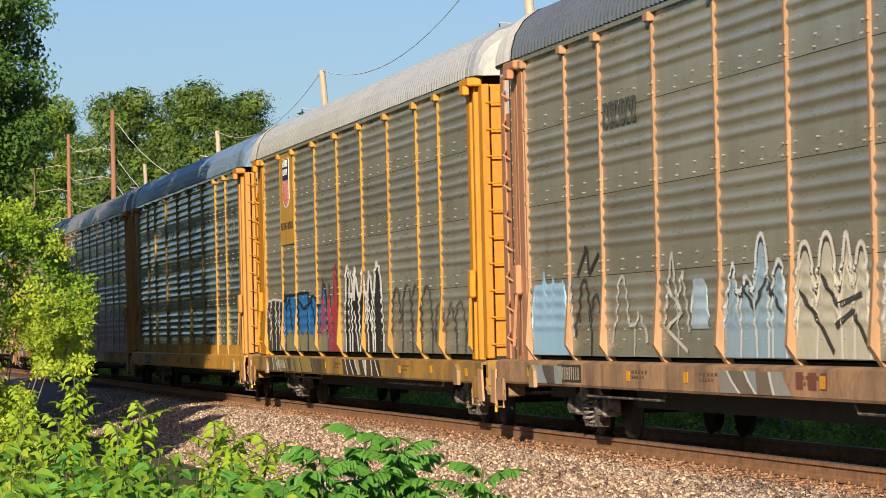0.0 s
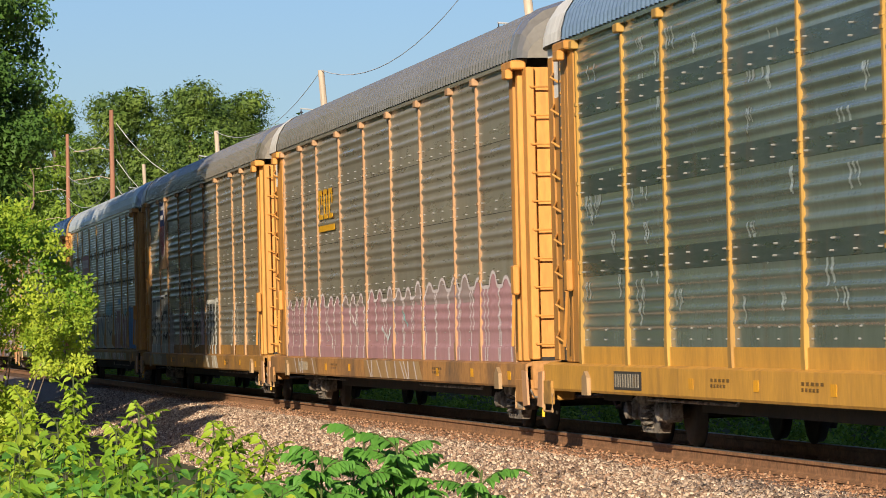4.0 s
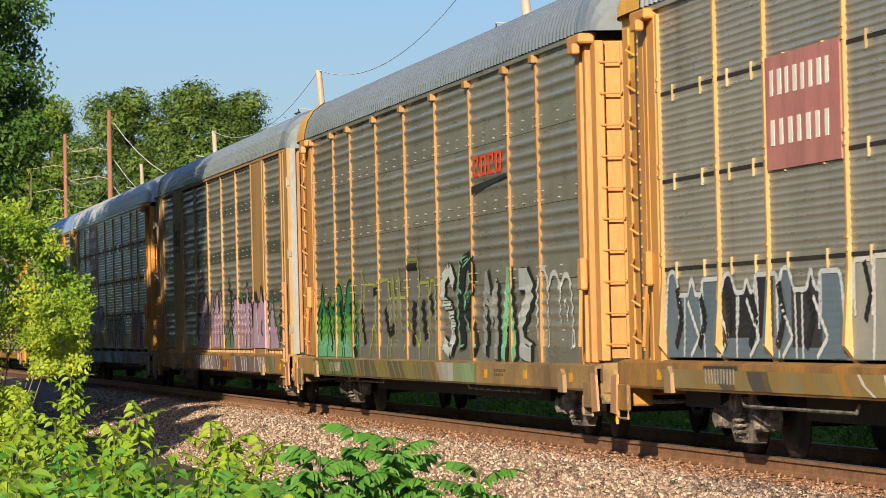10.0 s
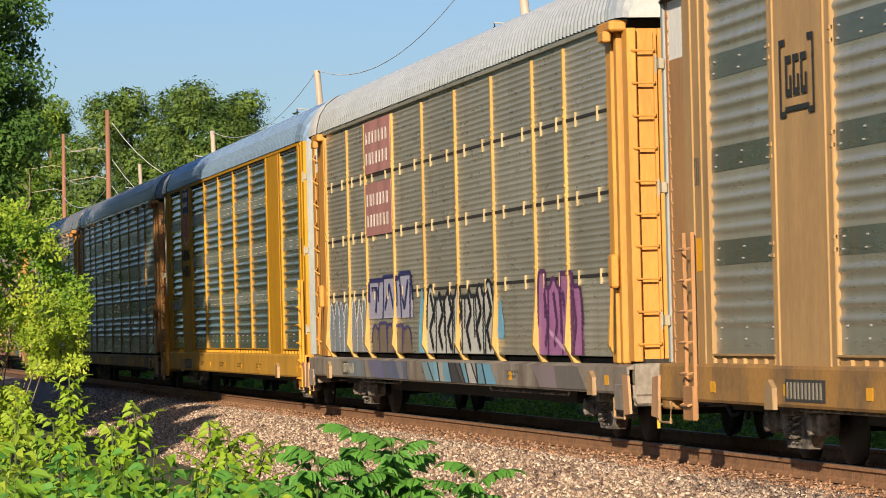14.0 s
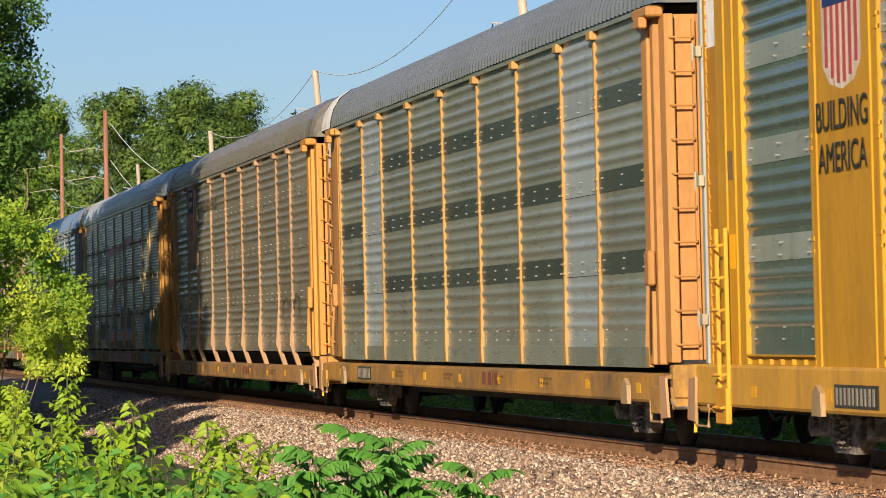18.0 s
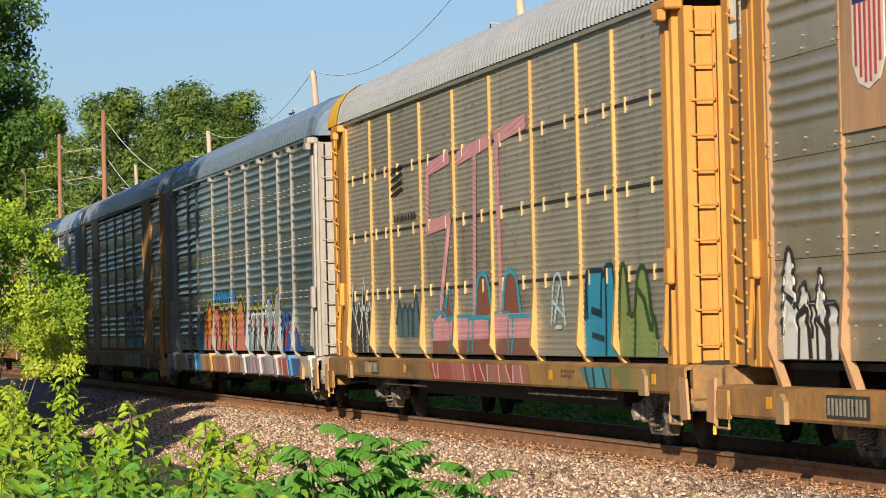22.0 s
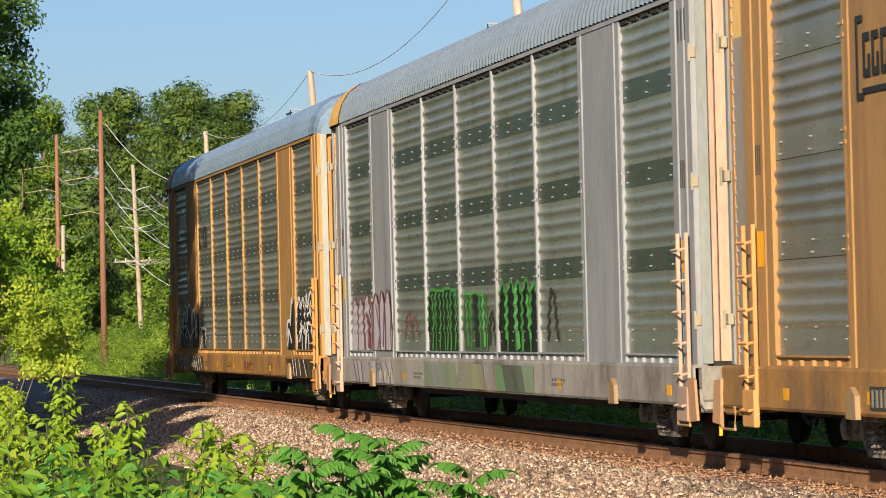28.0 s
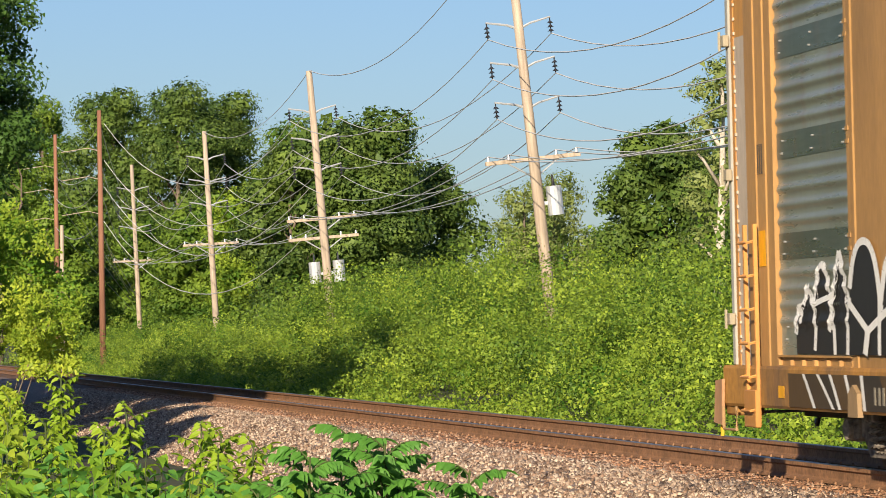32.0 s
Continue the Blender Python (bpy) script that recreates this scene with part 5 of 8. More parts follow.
SPECS = [
    dict(style="hat", post="b8906a", panel="807f72", roof="6f7274", cap="e2ded6", label="enclosed rail car with tan posts, grey-brown panels and graffiti, on rails",
         mark=mark_blocks(2, 3.85, 4.15, "4c4c44", 6, width=0.8),
         tags=[art(-11.9, -9.6, [(-11.6, 0.3, 2.0, "v"), (-11.1, 0.35, 2.25, "v"), (-10.5, 0.4, 2.15, "v"), (-9.9, 0.35, 2.1, "v")], "98bcd4", None, valley=0.8, sill=["8fa9b4", "4c4a46"]),
               art(-9.5, -9.2, [(-9.35, 0.15, 2.1, "v")], None, "c8c8c0"), art(-9.1, -7.4, [(-8.5, 0.35, 2.05, "n"), (-7.8, 0.35, 1.85, "n")], None, "3e3c36", marks=[("3a3832", 0.05, [(-8.9, 2.1), (-8.3, 2.45), (-8.2, 2.1), (-7.6, 2.35)])]),
               art(-6.9, -5.0, [(-6.3, 0.35, 2.05, "n"), (-5.4, 0.3, 1.65, "v")], None, "bdb8aa", valley=0.4), art(-4.1, -2.9, [(-3.7, 0.25, 2.35, "v"), (-3.2, 0.25, 2.1, "v")], None, "bcb8aa", marks=[("c4c0b4", 0.05, [(-4.0, 1.9), (-3.2, 1.6), (-4.0, 1.4), (-3.0, 1.15)])]),
               art(-2.8, -2.0, [(-2.4, 0.45, 1.95, "f")], "a9bac4", None, z0=1.4, valley=1.0),
               art(-1.3, 1.35, [(-0.9, 0.28, 2.15, "v"), (-0.3, 0.3, 1.95, "n"), (0.3, 0.33, 2.38, "n"), (1.0, 0.3, 2.1, "n")], "92a9b6", "d4d6d2", edge="3c3e3c", marks=[("3a3c3c", 0.05, [(-0.5, 1.85), (0.0, 1.6), (0.5, 1.9), (1.1, 1.55)])], sill=["8c9ca4", "6a655c", "9aa4a4"], sill_line="d0d0c8"),
               art(1.6, 4.3, [(2.0, 0.4, 2.25, "n"), (2.8, 0.4, 2.32, "n"), (3.5, 0.3, 2.38, "v"), (4.0, 0.3, 2.2, "n")], "c0b9a2", "dcd6c6", edge="4a463c", marks=[("403c34", 0.06, [(1.8, 1.75), (2.4, 1.5), (3.0, 1.15)]), ("403c34", 0.06, [(2.6, 1.9), (3.2, 1.6), (4.0, 1.7)]), ("403c34", 0.06, [(3.1, 1.4), (3.7, 1.55), (4.2, 1.2)])]),
               art(4.7, 7.1, arches(4.7, 7.1, 3, 2.2), "9aa0a0", "d4d2ca")]),
    dict(style="hat", post="bd9140", panel="838378", roof="c4c4be", ribbed=True, cap="dcd8ce", end="cf9a2c", label="enclosed rail car with yellow posts, pale roof and blue graffiti",
         mark=mark_shield(3.91, 4.92, 0.95, 3.2, 3.5),
         tags=[art(-12.0, -9.2, arches(-12, -9.2, 4, 2.15, "f", 0.08), "413f3a", "d8d6ce", valley=0.85, marks=[("dcdad2", 0.05, [(-11.8, 1.9), (-11.2, 1.6), (-11.6, 1.3)]), ("dcdad2", 0.05, [(-10.6, 2.0), (-10.0, 1.5), (-9.7, 1.1)])], sill=["54504a", "77736a"], sill_line="d0cec6"),
               art(-9.3, -3.0, [(-9.2, 0.2, 2.5, "v"), (-8.1, 0.9, 2.2, "f"), (-6.4, 0.8, 2.22, "f"), (-5.0, 0.8, 2.15, "n"), (-3.5, 0.4, 2.35, "n")], "2f72b0", "1c2634", valley=0.62, inlay=[(-9.2, -3.1, 1.0, 1.45, "8a8668")], marks=[("1c2634", 0.06, [(-7.0, 2.05), (-6.2, 1.9), (-5.2, 2.05), (-4.6, 1.5)]), ("1c2634", 0.06, [(-8.9, 1.9), (-8.4, 2.15), (-8.0, 1.5)])], sill=["8a8464", "9c8a58", "57534a"], sill_line="3c3a34"),
               art(-4.3, -1.55, [(-3.6, 0.35, 2.5, "v"), (-2.8, 0.3, 2.4, "v"), (-2.0, 0.45, 2.75, "v")], "a4444a", "6a5a56", width=0.04, valley=0.3, marks=[("b04448", 0.07, [(-1.9, 2.7), (-1.7, 1.6)])]),
               art(-0.7, 3.6, [(-0.5, 0.25, 2.6, "f"), (0.5, 0.5, 2.62, "v"), (1.4, 0.4, 2.6, "v"), (2.2, 0.3, 2.45, "n"), (3.1, 0.5, 2.6, "n")], "2c2b28", "e6e4de", width=0.10, valley=0.66, sides=1.0, deep=0.9, marks=[("e4e2dc", 0.09, [(0.0, 2.5), (0.35, 2.0), (0.6, 2.5)]), ("e4e2dc", 0.08, [(0.4, 1.8), (0.8, 1.1)]), ("e4e2dc", 0.08, [(2.0, 2.0), (2.6, 1.3)])], sill=["2c2b28", "c8c6c0", "2c2b28"], sill_line="e4e2dc"),
               art(4.6, 8.6, arches(4.6, 8.6, 4, 2.2), None, "55524a"), art(8.8, 11.6, arches(8.8, 11.6, 3, 1.9, "nv"), None, "5c584e")]),
    dict(gloss=True, style="hat", skirt=True, post="c09548", panel="5f6b66", band="3a4643", roof="7c93ab", ribbed=True, cap="dcdad4", sill="c8953e", label="enclosed rail car with yellow posts and chalky green-grey panels",
         mark=mark_ghosts),
    dict(style="hat", skirt=True, post="b8906a", panel="827e70", roof="86827a", cap="e4e0d8", end="cf9f50", sill="b9864c", label="enclosed rail car with tan posts, yellow company mark and pink graffiti",
         mark=mark_blocks(2, 3.53, 4.07, "d6a020", 3, under=0.13, width=0.85),
         tags=[art(-11.9, -7.5, arches(-11.9, -7.5, 5, 2.18, "n", 0.10, 31), "ac8486", "d8ccc8", width=0.045, valley=0.82, sides=1.0, seed=31, sill=["a4835a"], sill_line="d0c4c0", squat=0.95),
               art(-7.3, -1.6, arches(-7.3, -1.6, 6, 2.32, "n", 0.14, 32), "ae8688", "dacecb", width=0.045, valley=0.8, seed=32, marks=[("dcd2ce", 0.05, [(-6.4, 1.7), (-5.8, 1.4), (-5.6, 1.15)]), ("dcd2ce", 0.05, [(-3.4, 1.9), (-2.8, 1.6), (-2.6, 1.9)])], inlay=[(-4.3, -1.7, 1.95, 2.4, "96837c")], squat=0.9),
               art(-1.4, 4.4, arches(-1.4, 4.4, 6, 2.5, "n", 0.16, 33), "ad8385", "d6cac8", width=0.05, valley=0.8, seed=33, inlay=[(0.0, 4.3, 2.0, 2.6, "97877f")], marks=[("cfd6d4", 0.05, [(0.2, 1.6), (0.8, 1.35), (1.2, 1.6)]), ("86b4b0", 0.05, [(2.4, 1.9), (2.9, 1.6)])], sill=["b09064"], sill_line="cabeb8", squat=0.83),
               art(4.5, 12.0, arches(4.5, 12, 7, 2.6, "n", 0.14, 34), "b08688", "d2c6c4", width=0.05, valley=0.84, seed=34, inlay=[(4.6, 9.0, 2.05, 2.7, "9c8a84")], squat=0.78)]),
    dict(style="hat", skirt=True, post="b48d66", panel="7d786a", roof="8c867c", cap="dcd6ca", end="cfa050", sill="b8863f", label="enclosed rail car with tan posts, shield emblem and white graffiti",
         mark=mark_shield(),
         tags=[art(-11.9, -7.45, [(-11.3, 0.6, 2.42, "f"), (-10.1, 0.6, 2.45, "f"), (-8.9, 0.55, 2.5, "f"), (-7.9, 0.42, 2.55, "f")], "a19f92", "dedcd2", width=0.06, valley=0.93, edge="1e1d1a", deep=0.9, marks=[("1e1d1a", 0.09, [(-11.2, 1.55), (-10.9, 1.95), (-10.3, 1.9)]), ("1e1d1a", 0.09, [(-9.2, 1.8), (-8.7, 2.05), (-7.9, 2.05), (-7.7, 1.9)]), ("1e1d1a", 0.10, [(-11.8, 1.6), (-11.0, 1.45), (-10.7, 1.3)]), ("1e1d1a", 0.10, [(-10.0, 1.8), (-9.7, 1.4), (-9.9, 1.3)]), ("1e1d1a", 0.10, [(-8.9, 1.3), (-8.7, 1.5), (-8.2, 1.35), (-7.6, 1.55)])], sill=["a8843e", "8f8a7c", "57524a"], sill_line=None),
               art(-7.2, -6.1, [(-6.9, 0.25, 2.3, "v"), (-6.4, 0.25, 2.0, "n")], "a39a96", "d0ccc4", width=0.04),
               art(-4.7, -4.2, [(-4.45, 0.25, 2.3, "v")], "b9a3ac", "4a4448", width=0.04, z0=1.2, valley=0.8), art(0.4, 1.0, [(0.7, 0.3, 2.3, "v")], "b7a2ac", "6a5c66", width=0.04, z0=1.2, valley=0.8),
               art(-4.0, -1.7, [(-3.3, 0.5, 2.75, "n"), (-2.1, 0.15, 2.8, "f")], None, "2e2a28", valley=0.0, width=0.06, marks=[("d8d4c8", 0.05, [(-2.2, 2.4), (-2.1, 1.9), (-2.5, 1.8), (-1.7, 1.85)]), ("2e2a28", 0.14, [(-3.4, 1.9), (-2.9, 1.6), (-2.4, 1.7), (-2.0, 1.2)]), ("d8d4c8", 0.05, [(-3.6, 1.2), (-3.2, 1.6), (-2.9, 1.2)])] + [("b8503c", 0.05, [(-3.9 + 0.45 * i, 1.3 + 0.31 * (i * 7 % 5)), (-3.86 + 0.45 * i, 1.42 + 0.31 * (i * 7 % 5))]) for i in range(11)]),
               art(-1.3, 0.3, [(-0.8, 0.4, 1.8, "f"), (0.0, 0.25, 2.7, "v")], None, "38322e", valley=0.2, marks=[("2e2a28", 0.12, [(-1.2, 1.7), (-0.4, 1.75), (-0.8, 1.2)]), ("d8d4c8", 0.06, [(-0.9, 1.15), (0.0, 1.2)])]),
               art(1.6, 4.4, arches(1.6, 4.4, 4, 2.25, "f", 0.03, 5), None, "dedcd2", width=0.10, valley=0.9, deep=0.8, marks=[("dedcd2", 0.06, [(2.0, 1.3), (2.3, 1.75), (2.8, 1.5), (2.6, 1.1)])], sill=["d0ccc0", "6f6656", "cfc9bc"], sill_line="e0dcd0"),
               art(6.8, 8.2, [(7.2, 0.3, 2.0, "v"), (7.8, 0.3, 2.15, "n")], None, "d8d4c8", valley=0.4)]),
    dict(style="clip", post="bf9a62", panel="86857a", roof="b4b8b4", ribbed=True, cap="e0ac48", end="cc9f54", sill="b5853e", label="enclosed rail car with tan posts, red plate and much graffiti",
         mark=mark_red_sign,
         tags=[art(-12.0, -4.6, arches(-12, -4.6, 9, 2.08, "nvf", 0.14, 51), "66767e", "c6cac8", width=0.05, valley=0.72, deep=0.5, inlay=[(-9.4, -7.2, 1.3, 2.0, "2c2a2a"), (-6.6, -5.4, 1.2, 1.9, "3a3634")], marks=[("232122", 0.10, [(-11.4 + 1.1 * i, 1.85 - 0.1 * (i % 2)), (-11.2 + 1.1 * i, 1.5), (-11.5 + 1.1 * i, 1.2)]) for i in range(6)] + [("d4d6d2", 0.05, [(-10.9 + 1.3 * i, 1.7), (-10.4 + 1.3 * i, 1.3), (-10.8 + 1.3 * i, 1.1)]) for i in range(5)], sill=["8a7f58", "4a4a48", "94804c"]),
               art(-4.4, 1.3, arches(-4.4, 1.3, 7, 2.08, "f", 0.06, 52), "9c9b8e", "dad8ce", width=0.05, valley=0.9, marks=[("1f1e1c", 0.07, [(-3.9 + 0.8 * i, 2.0), (-3.7 + 0.8 * i, 1.7), (-3.9 + 0.8 * i, 1.45)]) for i in range(4)] + [("7a98a4", 0.08, [(-1.2, 1.9), (-0.4, 1.5), (0.4, 1.15)]), ("5f6a6a", 0.16, [(0.0, 2.0), (0.6, 1.5)])], sill=["9c8a58", "86a29c", "7f8a80", "8f8458"], sill_line="d0ccc0"),
               art(1.5, 4.3, [(2.0, 0.4, 2.05, "f"), (3.2, 0.7, 2.15, "n"), (4.0, 0.3, 2.1, "n")], "b1a88f", "e2ddcc", valley=0.8, edge="2a2824", marks=[("79aaa8", 0.10, [(1.6 + 0.5 * i, 2.1), (1.75 + 0.5 * i, 2.5), (1.9 + 0.5 * i, 2.1)]) for i in range(5)] + [("2a2824", 0.08, [(2.6, 1.7), (3.2, 1.5), (3.7, 1.6)]), ("2a2824", 0.06, [(2.1, 1.9), (2.3, 1.2)])], sill=["8fb0a8", "d8d2c4", "a08e5a"], sill_line="57534a"),
               art(4.6, 9.4, [(5.2, 0.4, 2.05, "f"), (6.2, 0.6, 2.25, "f"), (7.2, 0.4, 2.1, "f"), (8.0, 0.4, 2.15, "n"), (8.9, 0.4, 2.1, "n")], "98685c", "d6cec4", valley=0.75, marks=[("ddd6cc", 0.05, [(5.6 + 0.55 * i, 1.85), (5.75 + 0.55 * i, 1.5), (5.6 + 0.55 * i, 1.2)]) for i in range(6)] + [("7fb0b4", 0.10, [(4.8, 2.1), (5.0, 1.5)]), ("5c88b0", 0.16, [(6.3, 2.45), (7.0, 2.5)]), ("82b4b8", 0.12, [(8.0, 2.45), (8.3, 2.1), (9.0, 2.2)])], sill=["a88a7c", "94804c", "b58a80", "8a9c98"], sill_line="d8cfc4"),
               art(9.6, 12.0, arches(9.6, 12, 3, 2.3, "f", 0.15, 57), "3f7cb4", "2c5c88", valley=0.6)]),
    dict(style="hat", skirt="panel", post="b58b56", panel="787a70", roof="8a9396", cap="e0ae58", end="d0a360", sill="ad8c56", label="enclosed rail car with dark grey panels, orange mark and green graffiti",
         mark=mark_swoosh,
         tags=[art(-11.9, -6.9, [(-11.2, 0.5, 2.35, "v"), (-10.2, 0.4, 2.15, "v"), (-9.1, 0.65, 2.3, "n"), (-7.7, 0.75, 2.36, "n")], "2c7c50", "1a2018", width=0.05, valley=0.66, halo="7f8f3c", inlay=[(-11.8, -7.0, 1.0, 1.75, "5f9c44"), (-11.8, -7.0, 1.0, 1.35, "74b490")], marks=[("161a16", 0.14, [(-8.9, 2.0), (-8.6, 1.5), (-8.9, 1.3)]), ("161a16", 0.16, [(-7.6, 1.95), (-7.3, 1.3), (-7.0, 1.0)]), ("161a16", 0.07, [(-11.2, 1.9), (-11.5, 1.3)]), ("161a16", 0.08, [(-10.4, 2.0), (-10.2, 1.6), (-9.9, 1.1)])], sill=["56743c", "6b7444", "4d7a50"], sill_line="3a4028"),
               art(-6.6, 1.3, [(-6.2, 0.22, 2.6, "v"), (-5.6, 0.8, 2.25, "f"), (-4.0, 0.7, 2.3, "f"), (-2.9, 0.25, 2.42, "v"), (-2.3, 0.25, 2.48, "v"), (-0.9, 0.6, 2.58, "f"), (0.2, 0.45, 2.2, "f"), (1.0, 0.25, 2.22, "f")], "706e66", "98a048", width=0.05, valley=0.62, marks=[("191a18", 0.12, [(-6.3, 1.9), (-6.0, 1.2)]), ("191a18", 0.14, [(-5.0, 2.1), (-4.6, 2.12)]), ("191a18", 0.16, [(-3.7, 1.8), (-3.3, 1.4), (-2.8, 1.5)]), ("191a18", 0.12, [(-1.4, 2.45), (-0.4, 2.45)]), ("191a18", 0.18, [(-0.7, 1.9), (-0.9, 1.2)]), ("191a18", 0.16, [(0.1, 1.9), (0.3, 1.3)]), ("191a18", 0.14, [(0.8, 2.0), (1.0, 1.7)]), ("98a048", 0.05, [(-5.4, 1.05), (-5.0, 1.6), (-4.6, 1.1)]), ("98a048", 0.05, [(-1.8, 1.1), (-1.3, 1.6), (-0.2, 1.15)])], sill=["585648", "807a42", "514d40", "6d6a54"], sill_line="8a8444"),
               art(1.6, 5.0, [(2.4, 0.6, 2.45, "n"), (4.0, 0.9, 2.55, "n")], None, None, marks=[("1d221d", 0.25, [(3.0, 2.1), (2.6, 2.35), (2.0, 2.2), (2.0, 1.9), (2.7, 1.75), (3.0, 1.4), (2.6, 1.12), (2.0, 1.25)]), ("bcc4bc", 0.19, [(2.85, 2.12), (2.5, 2.36), (1.9, 2.2), (1.9, 1.9), (2.6, 1.75), (2.85, 1.4), (2.45, 1.12), (1.9, 1.25)]),
                                                                                                      ("1d221d", 0.26, [(3.6, 1.15), (3.5, 2.0), (3.7, 2.4), (4.3, 2.45), (4.5, 2.1), (3.9, 1.8), (4.4, 1.5), (4.7, 1.1)]), ("78b08a", 0.20, [(3.45, 1.15), (3.35, 2.0), (3.55, 2.4), (4.15, 2.45), (4.35, 2.1), (3.75, 1.8), (4.25, 1.5), (4.55, 1.1)])], sill=["b4b8b0", "86a87c"], sill_line=None),
               tag(5.2, 9.0, 1.0, 2.5, None, "232823", 3, 64, width=0.10, fat=["8c8e88", "7fb88c", "a8aea8"]), tag(9.2, 11.6, 1.1, 2.3, None, "c4c8c0", 2, 65)]),
    dict(style="wide", bays=[2.62, 2.24, 2.82, 2.82, 2.82, 2.82, 2.82, 2.24, 2.62], post="b08c5c", panel="7d7e74", band="4c534c", roof="8f9a9d", cap="e4e0d6", sill="b08446", label="enclosed rail car with wide tan plates, black mark and pink graffiti",
         mark=mark_bracket,
         tags=[art(-4.2, 1.5, [(-3.7, 0.25, 2.0, "v"), (-2.9, 0.22, 3.0, "v"), (-2.3, 0.7, 2.38, "n"), (-0.9, 0.45, 2.55, "v"), (0.1, 0.5, 2.4, "n"), (0.9, 0.35, 2.6, "v")], "b697ad", "26301f", width=0.05, valley=0.42, sides=0.3, inlay=[(-3.2, 1.2, 1.2, 1.6, "b28a9c")], marks=[("ddd2d8", 0.05, [(-2.8 + 0.62 * i, 2.2), (-2.65 + 0.62 * i, 1.7), (-2.85 + 0.62 * i, 1.2)]) for i in range(7)] + [("4a6a48", 0.12, [(-3.9, 1.3), (-4.0, 2.0)]), ("2c3a2c", 0.09, [(-2.5, 1.9), (-2.3, 1.6)])], sill=["7d7780", "a79fa8", "8d8490", "66606c"], sill_line="d6d0d2"),
               art(1.6, 3.3, [(2.2, 0.25, 1.9, "v"), (2.9, 0.3, 1.7, "v")], "66835c", "2f3a2c", valley=0.3, width=0.05, marks=[("2a2c28", 0.08, [(2.6, 2.9), (3.0, 2.2), (2.7, 1.9), (3.3, 1.7)]), ("2a2c28", 0.07, [(2.4, 2.6), (3.2, 2.5)])], squat=0.9),
               art(3.3, 7.25, [(3.9, 0.5, 2.5, "f"), (5.0, 0.5, 2.55, "v"), (5.9, 0.35, 3.0, "v"), (6.8, 0.5, 2.5, "n")], "b595ab", "28321f", width=0.05, valley=0.66, sides=0.2, inlay=[(3.6, 7.0, 1.2, 1.7, "b18a9c")], marks=[("ddd2d8", 0.05, [(3.7 + 0.6 * i, 2.3), (3.85 + 0.6 * i, 1.7), (3.65 + 0.6 * i, 1.2)]) for i in range(6)] + [("4f7a50", 0.10, [(4.6, 2.6), (5.2, 2.4)]), ("2c3a2c", 0.07, [(4.0, 2.1), (4.4, 1.5)])], sill=["8a8290", "5f5a68", "aca4ae", "77707c"], sill_line="d6d0d2", squat=0.82),
               art(7.3, 9.6, [(7.7, 0.3, 2.75, "v"), (8.8, 0.5, 2.9, "v")], "b99bb0", "34402c", width=0.05, valley=0.72, sides=0.0, marks=[("2a3a2a", 0.07, [(7.8, 2.7), (8.3, 2.3), (8.1, 2.25)]), ("3f6a48", 0.08, [(8.9, 1.9), (8.7, 1.6), (9.0, 1.5)]), ("ded4da", 0.06, [(8.0, 2.1), (8.3, 1.3)])], sill=["7a7480", "a79fa8"], sill_line="d6d0d2", squat=0.78),
               art(9.7, 11.0, [(10.2, 0.4, 2.5, "v"), (10.8, 0.2, 1.9, "v")], "b396ab", "4c7a50", width=0.06, valley=0.4, sides=0.3, sill=["5c7e54", "8c8a84"], squat=0.78),
               art(11.2, 12.0, [(11.6, 0.3, 2.3, "v")], None, "33382f", valley=0.2, width=0.07, marks=[("33382f", 0.07, [(11.3, 2.0), (11.8, 1.8), (11.4, 1.5), (11.9, 1.3)])], squat=0.8)]),
    dict(style="clip", post="bd9854", panel="89877c", roof="cacbc6", ribbed=True, cap="e6e2da", end="cfa04a", sill="9a9082", label="enclosed rail car with faded pink plates, pale roof and purple graffiti",
         mark=mark_two_red,
         tags=[art(-12.0, -9.5, arches(-12, -9.5, 4, 2.0), "848c92", "c8ccd0", valley=0.7), art(-9.3, -7.4, arches(-9.3, -7.4, 3, 2.05, "nv"), "8e8e90", "d0d0cc", valley=0.6, sill=["77808a"]),
               art(-7.3, -2.7, [(-6.6, 0.6, 2.3, "f"), (-5.0, 0.7, 2.35, "f"), (-3.4, 0.6, 2.38, "f")], "a5a3b4", "2f3060", width=0.07, z0=1.65, valley=0.9, marks=[("2f3060", 0.07, [(-6.9, 2.15), (-6.3, 2.15), (-6.5, 1.75)]), ("2f3060", 0.07, [(-5.5, 1.8), (-5.0, 2.2), (-4.6, 1.8)]), ("2f3060", 0.07, [(-3.9, 2.2), (-3.5, 1.8), (-3.1, 2.25)])]),
               art(-7.0, -2.9, arches(-7, -2.9, 5, 1.6, "nf"), "7c6c5a", "4a4470", valley=0.8, sill=["6a6a92", "57607e", "8c8a9a"]),
               art(-2.2, -1.4, [(-1.8, 0.35, 2.15, "v")], "6fa8c0", None, valley=0.4), art(-1.4, 4.35, arches(-1.4, 4.35, 7, 2.15, "nvn", 0.12, 83), "bcbbb2", "23242a", width=0.06, valley=0.8, marks=[("1e1f24", 0.09, [(-1.0 + 0.8 * i, 2.0), (-0.7 + 0.8 * i, 1.7), (-1.1 + 0.8 * i, 1.45), (-0.8 + 0.8 * i, 1.15)]) for i in range(7)], sill=["7fb0c6", "c4c4bc", "3a3a3c", "b8b8b2", "6fa8c4"], sill_line="24252a"),
               art(4.5, 5.0, [(4.75, 0.25, 1.9, "v")], "6fa4bc", None, valley=0.5, z0=1.3),
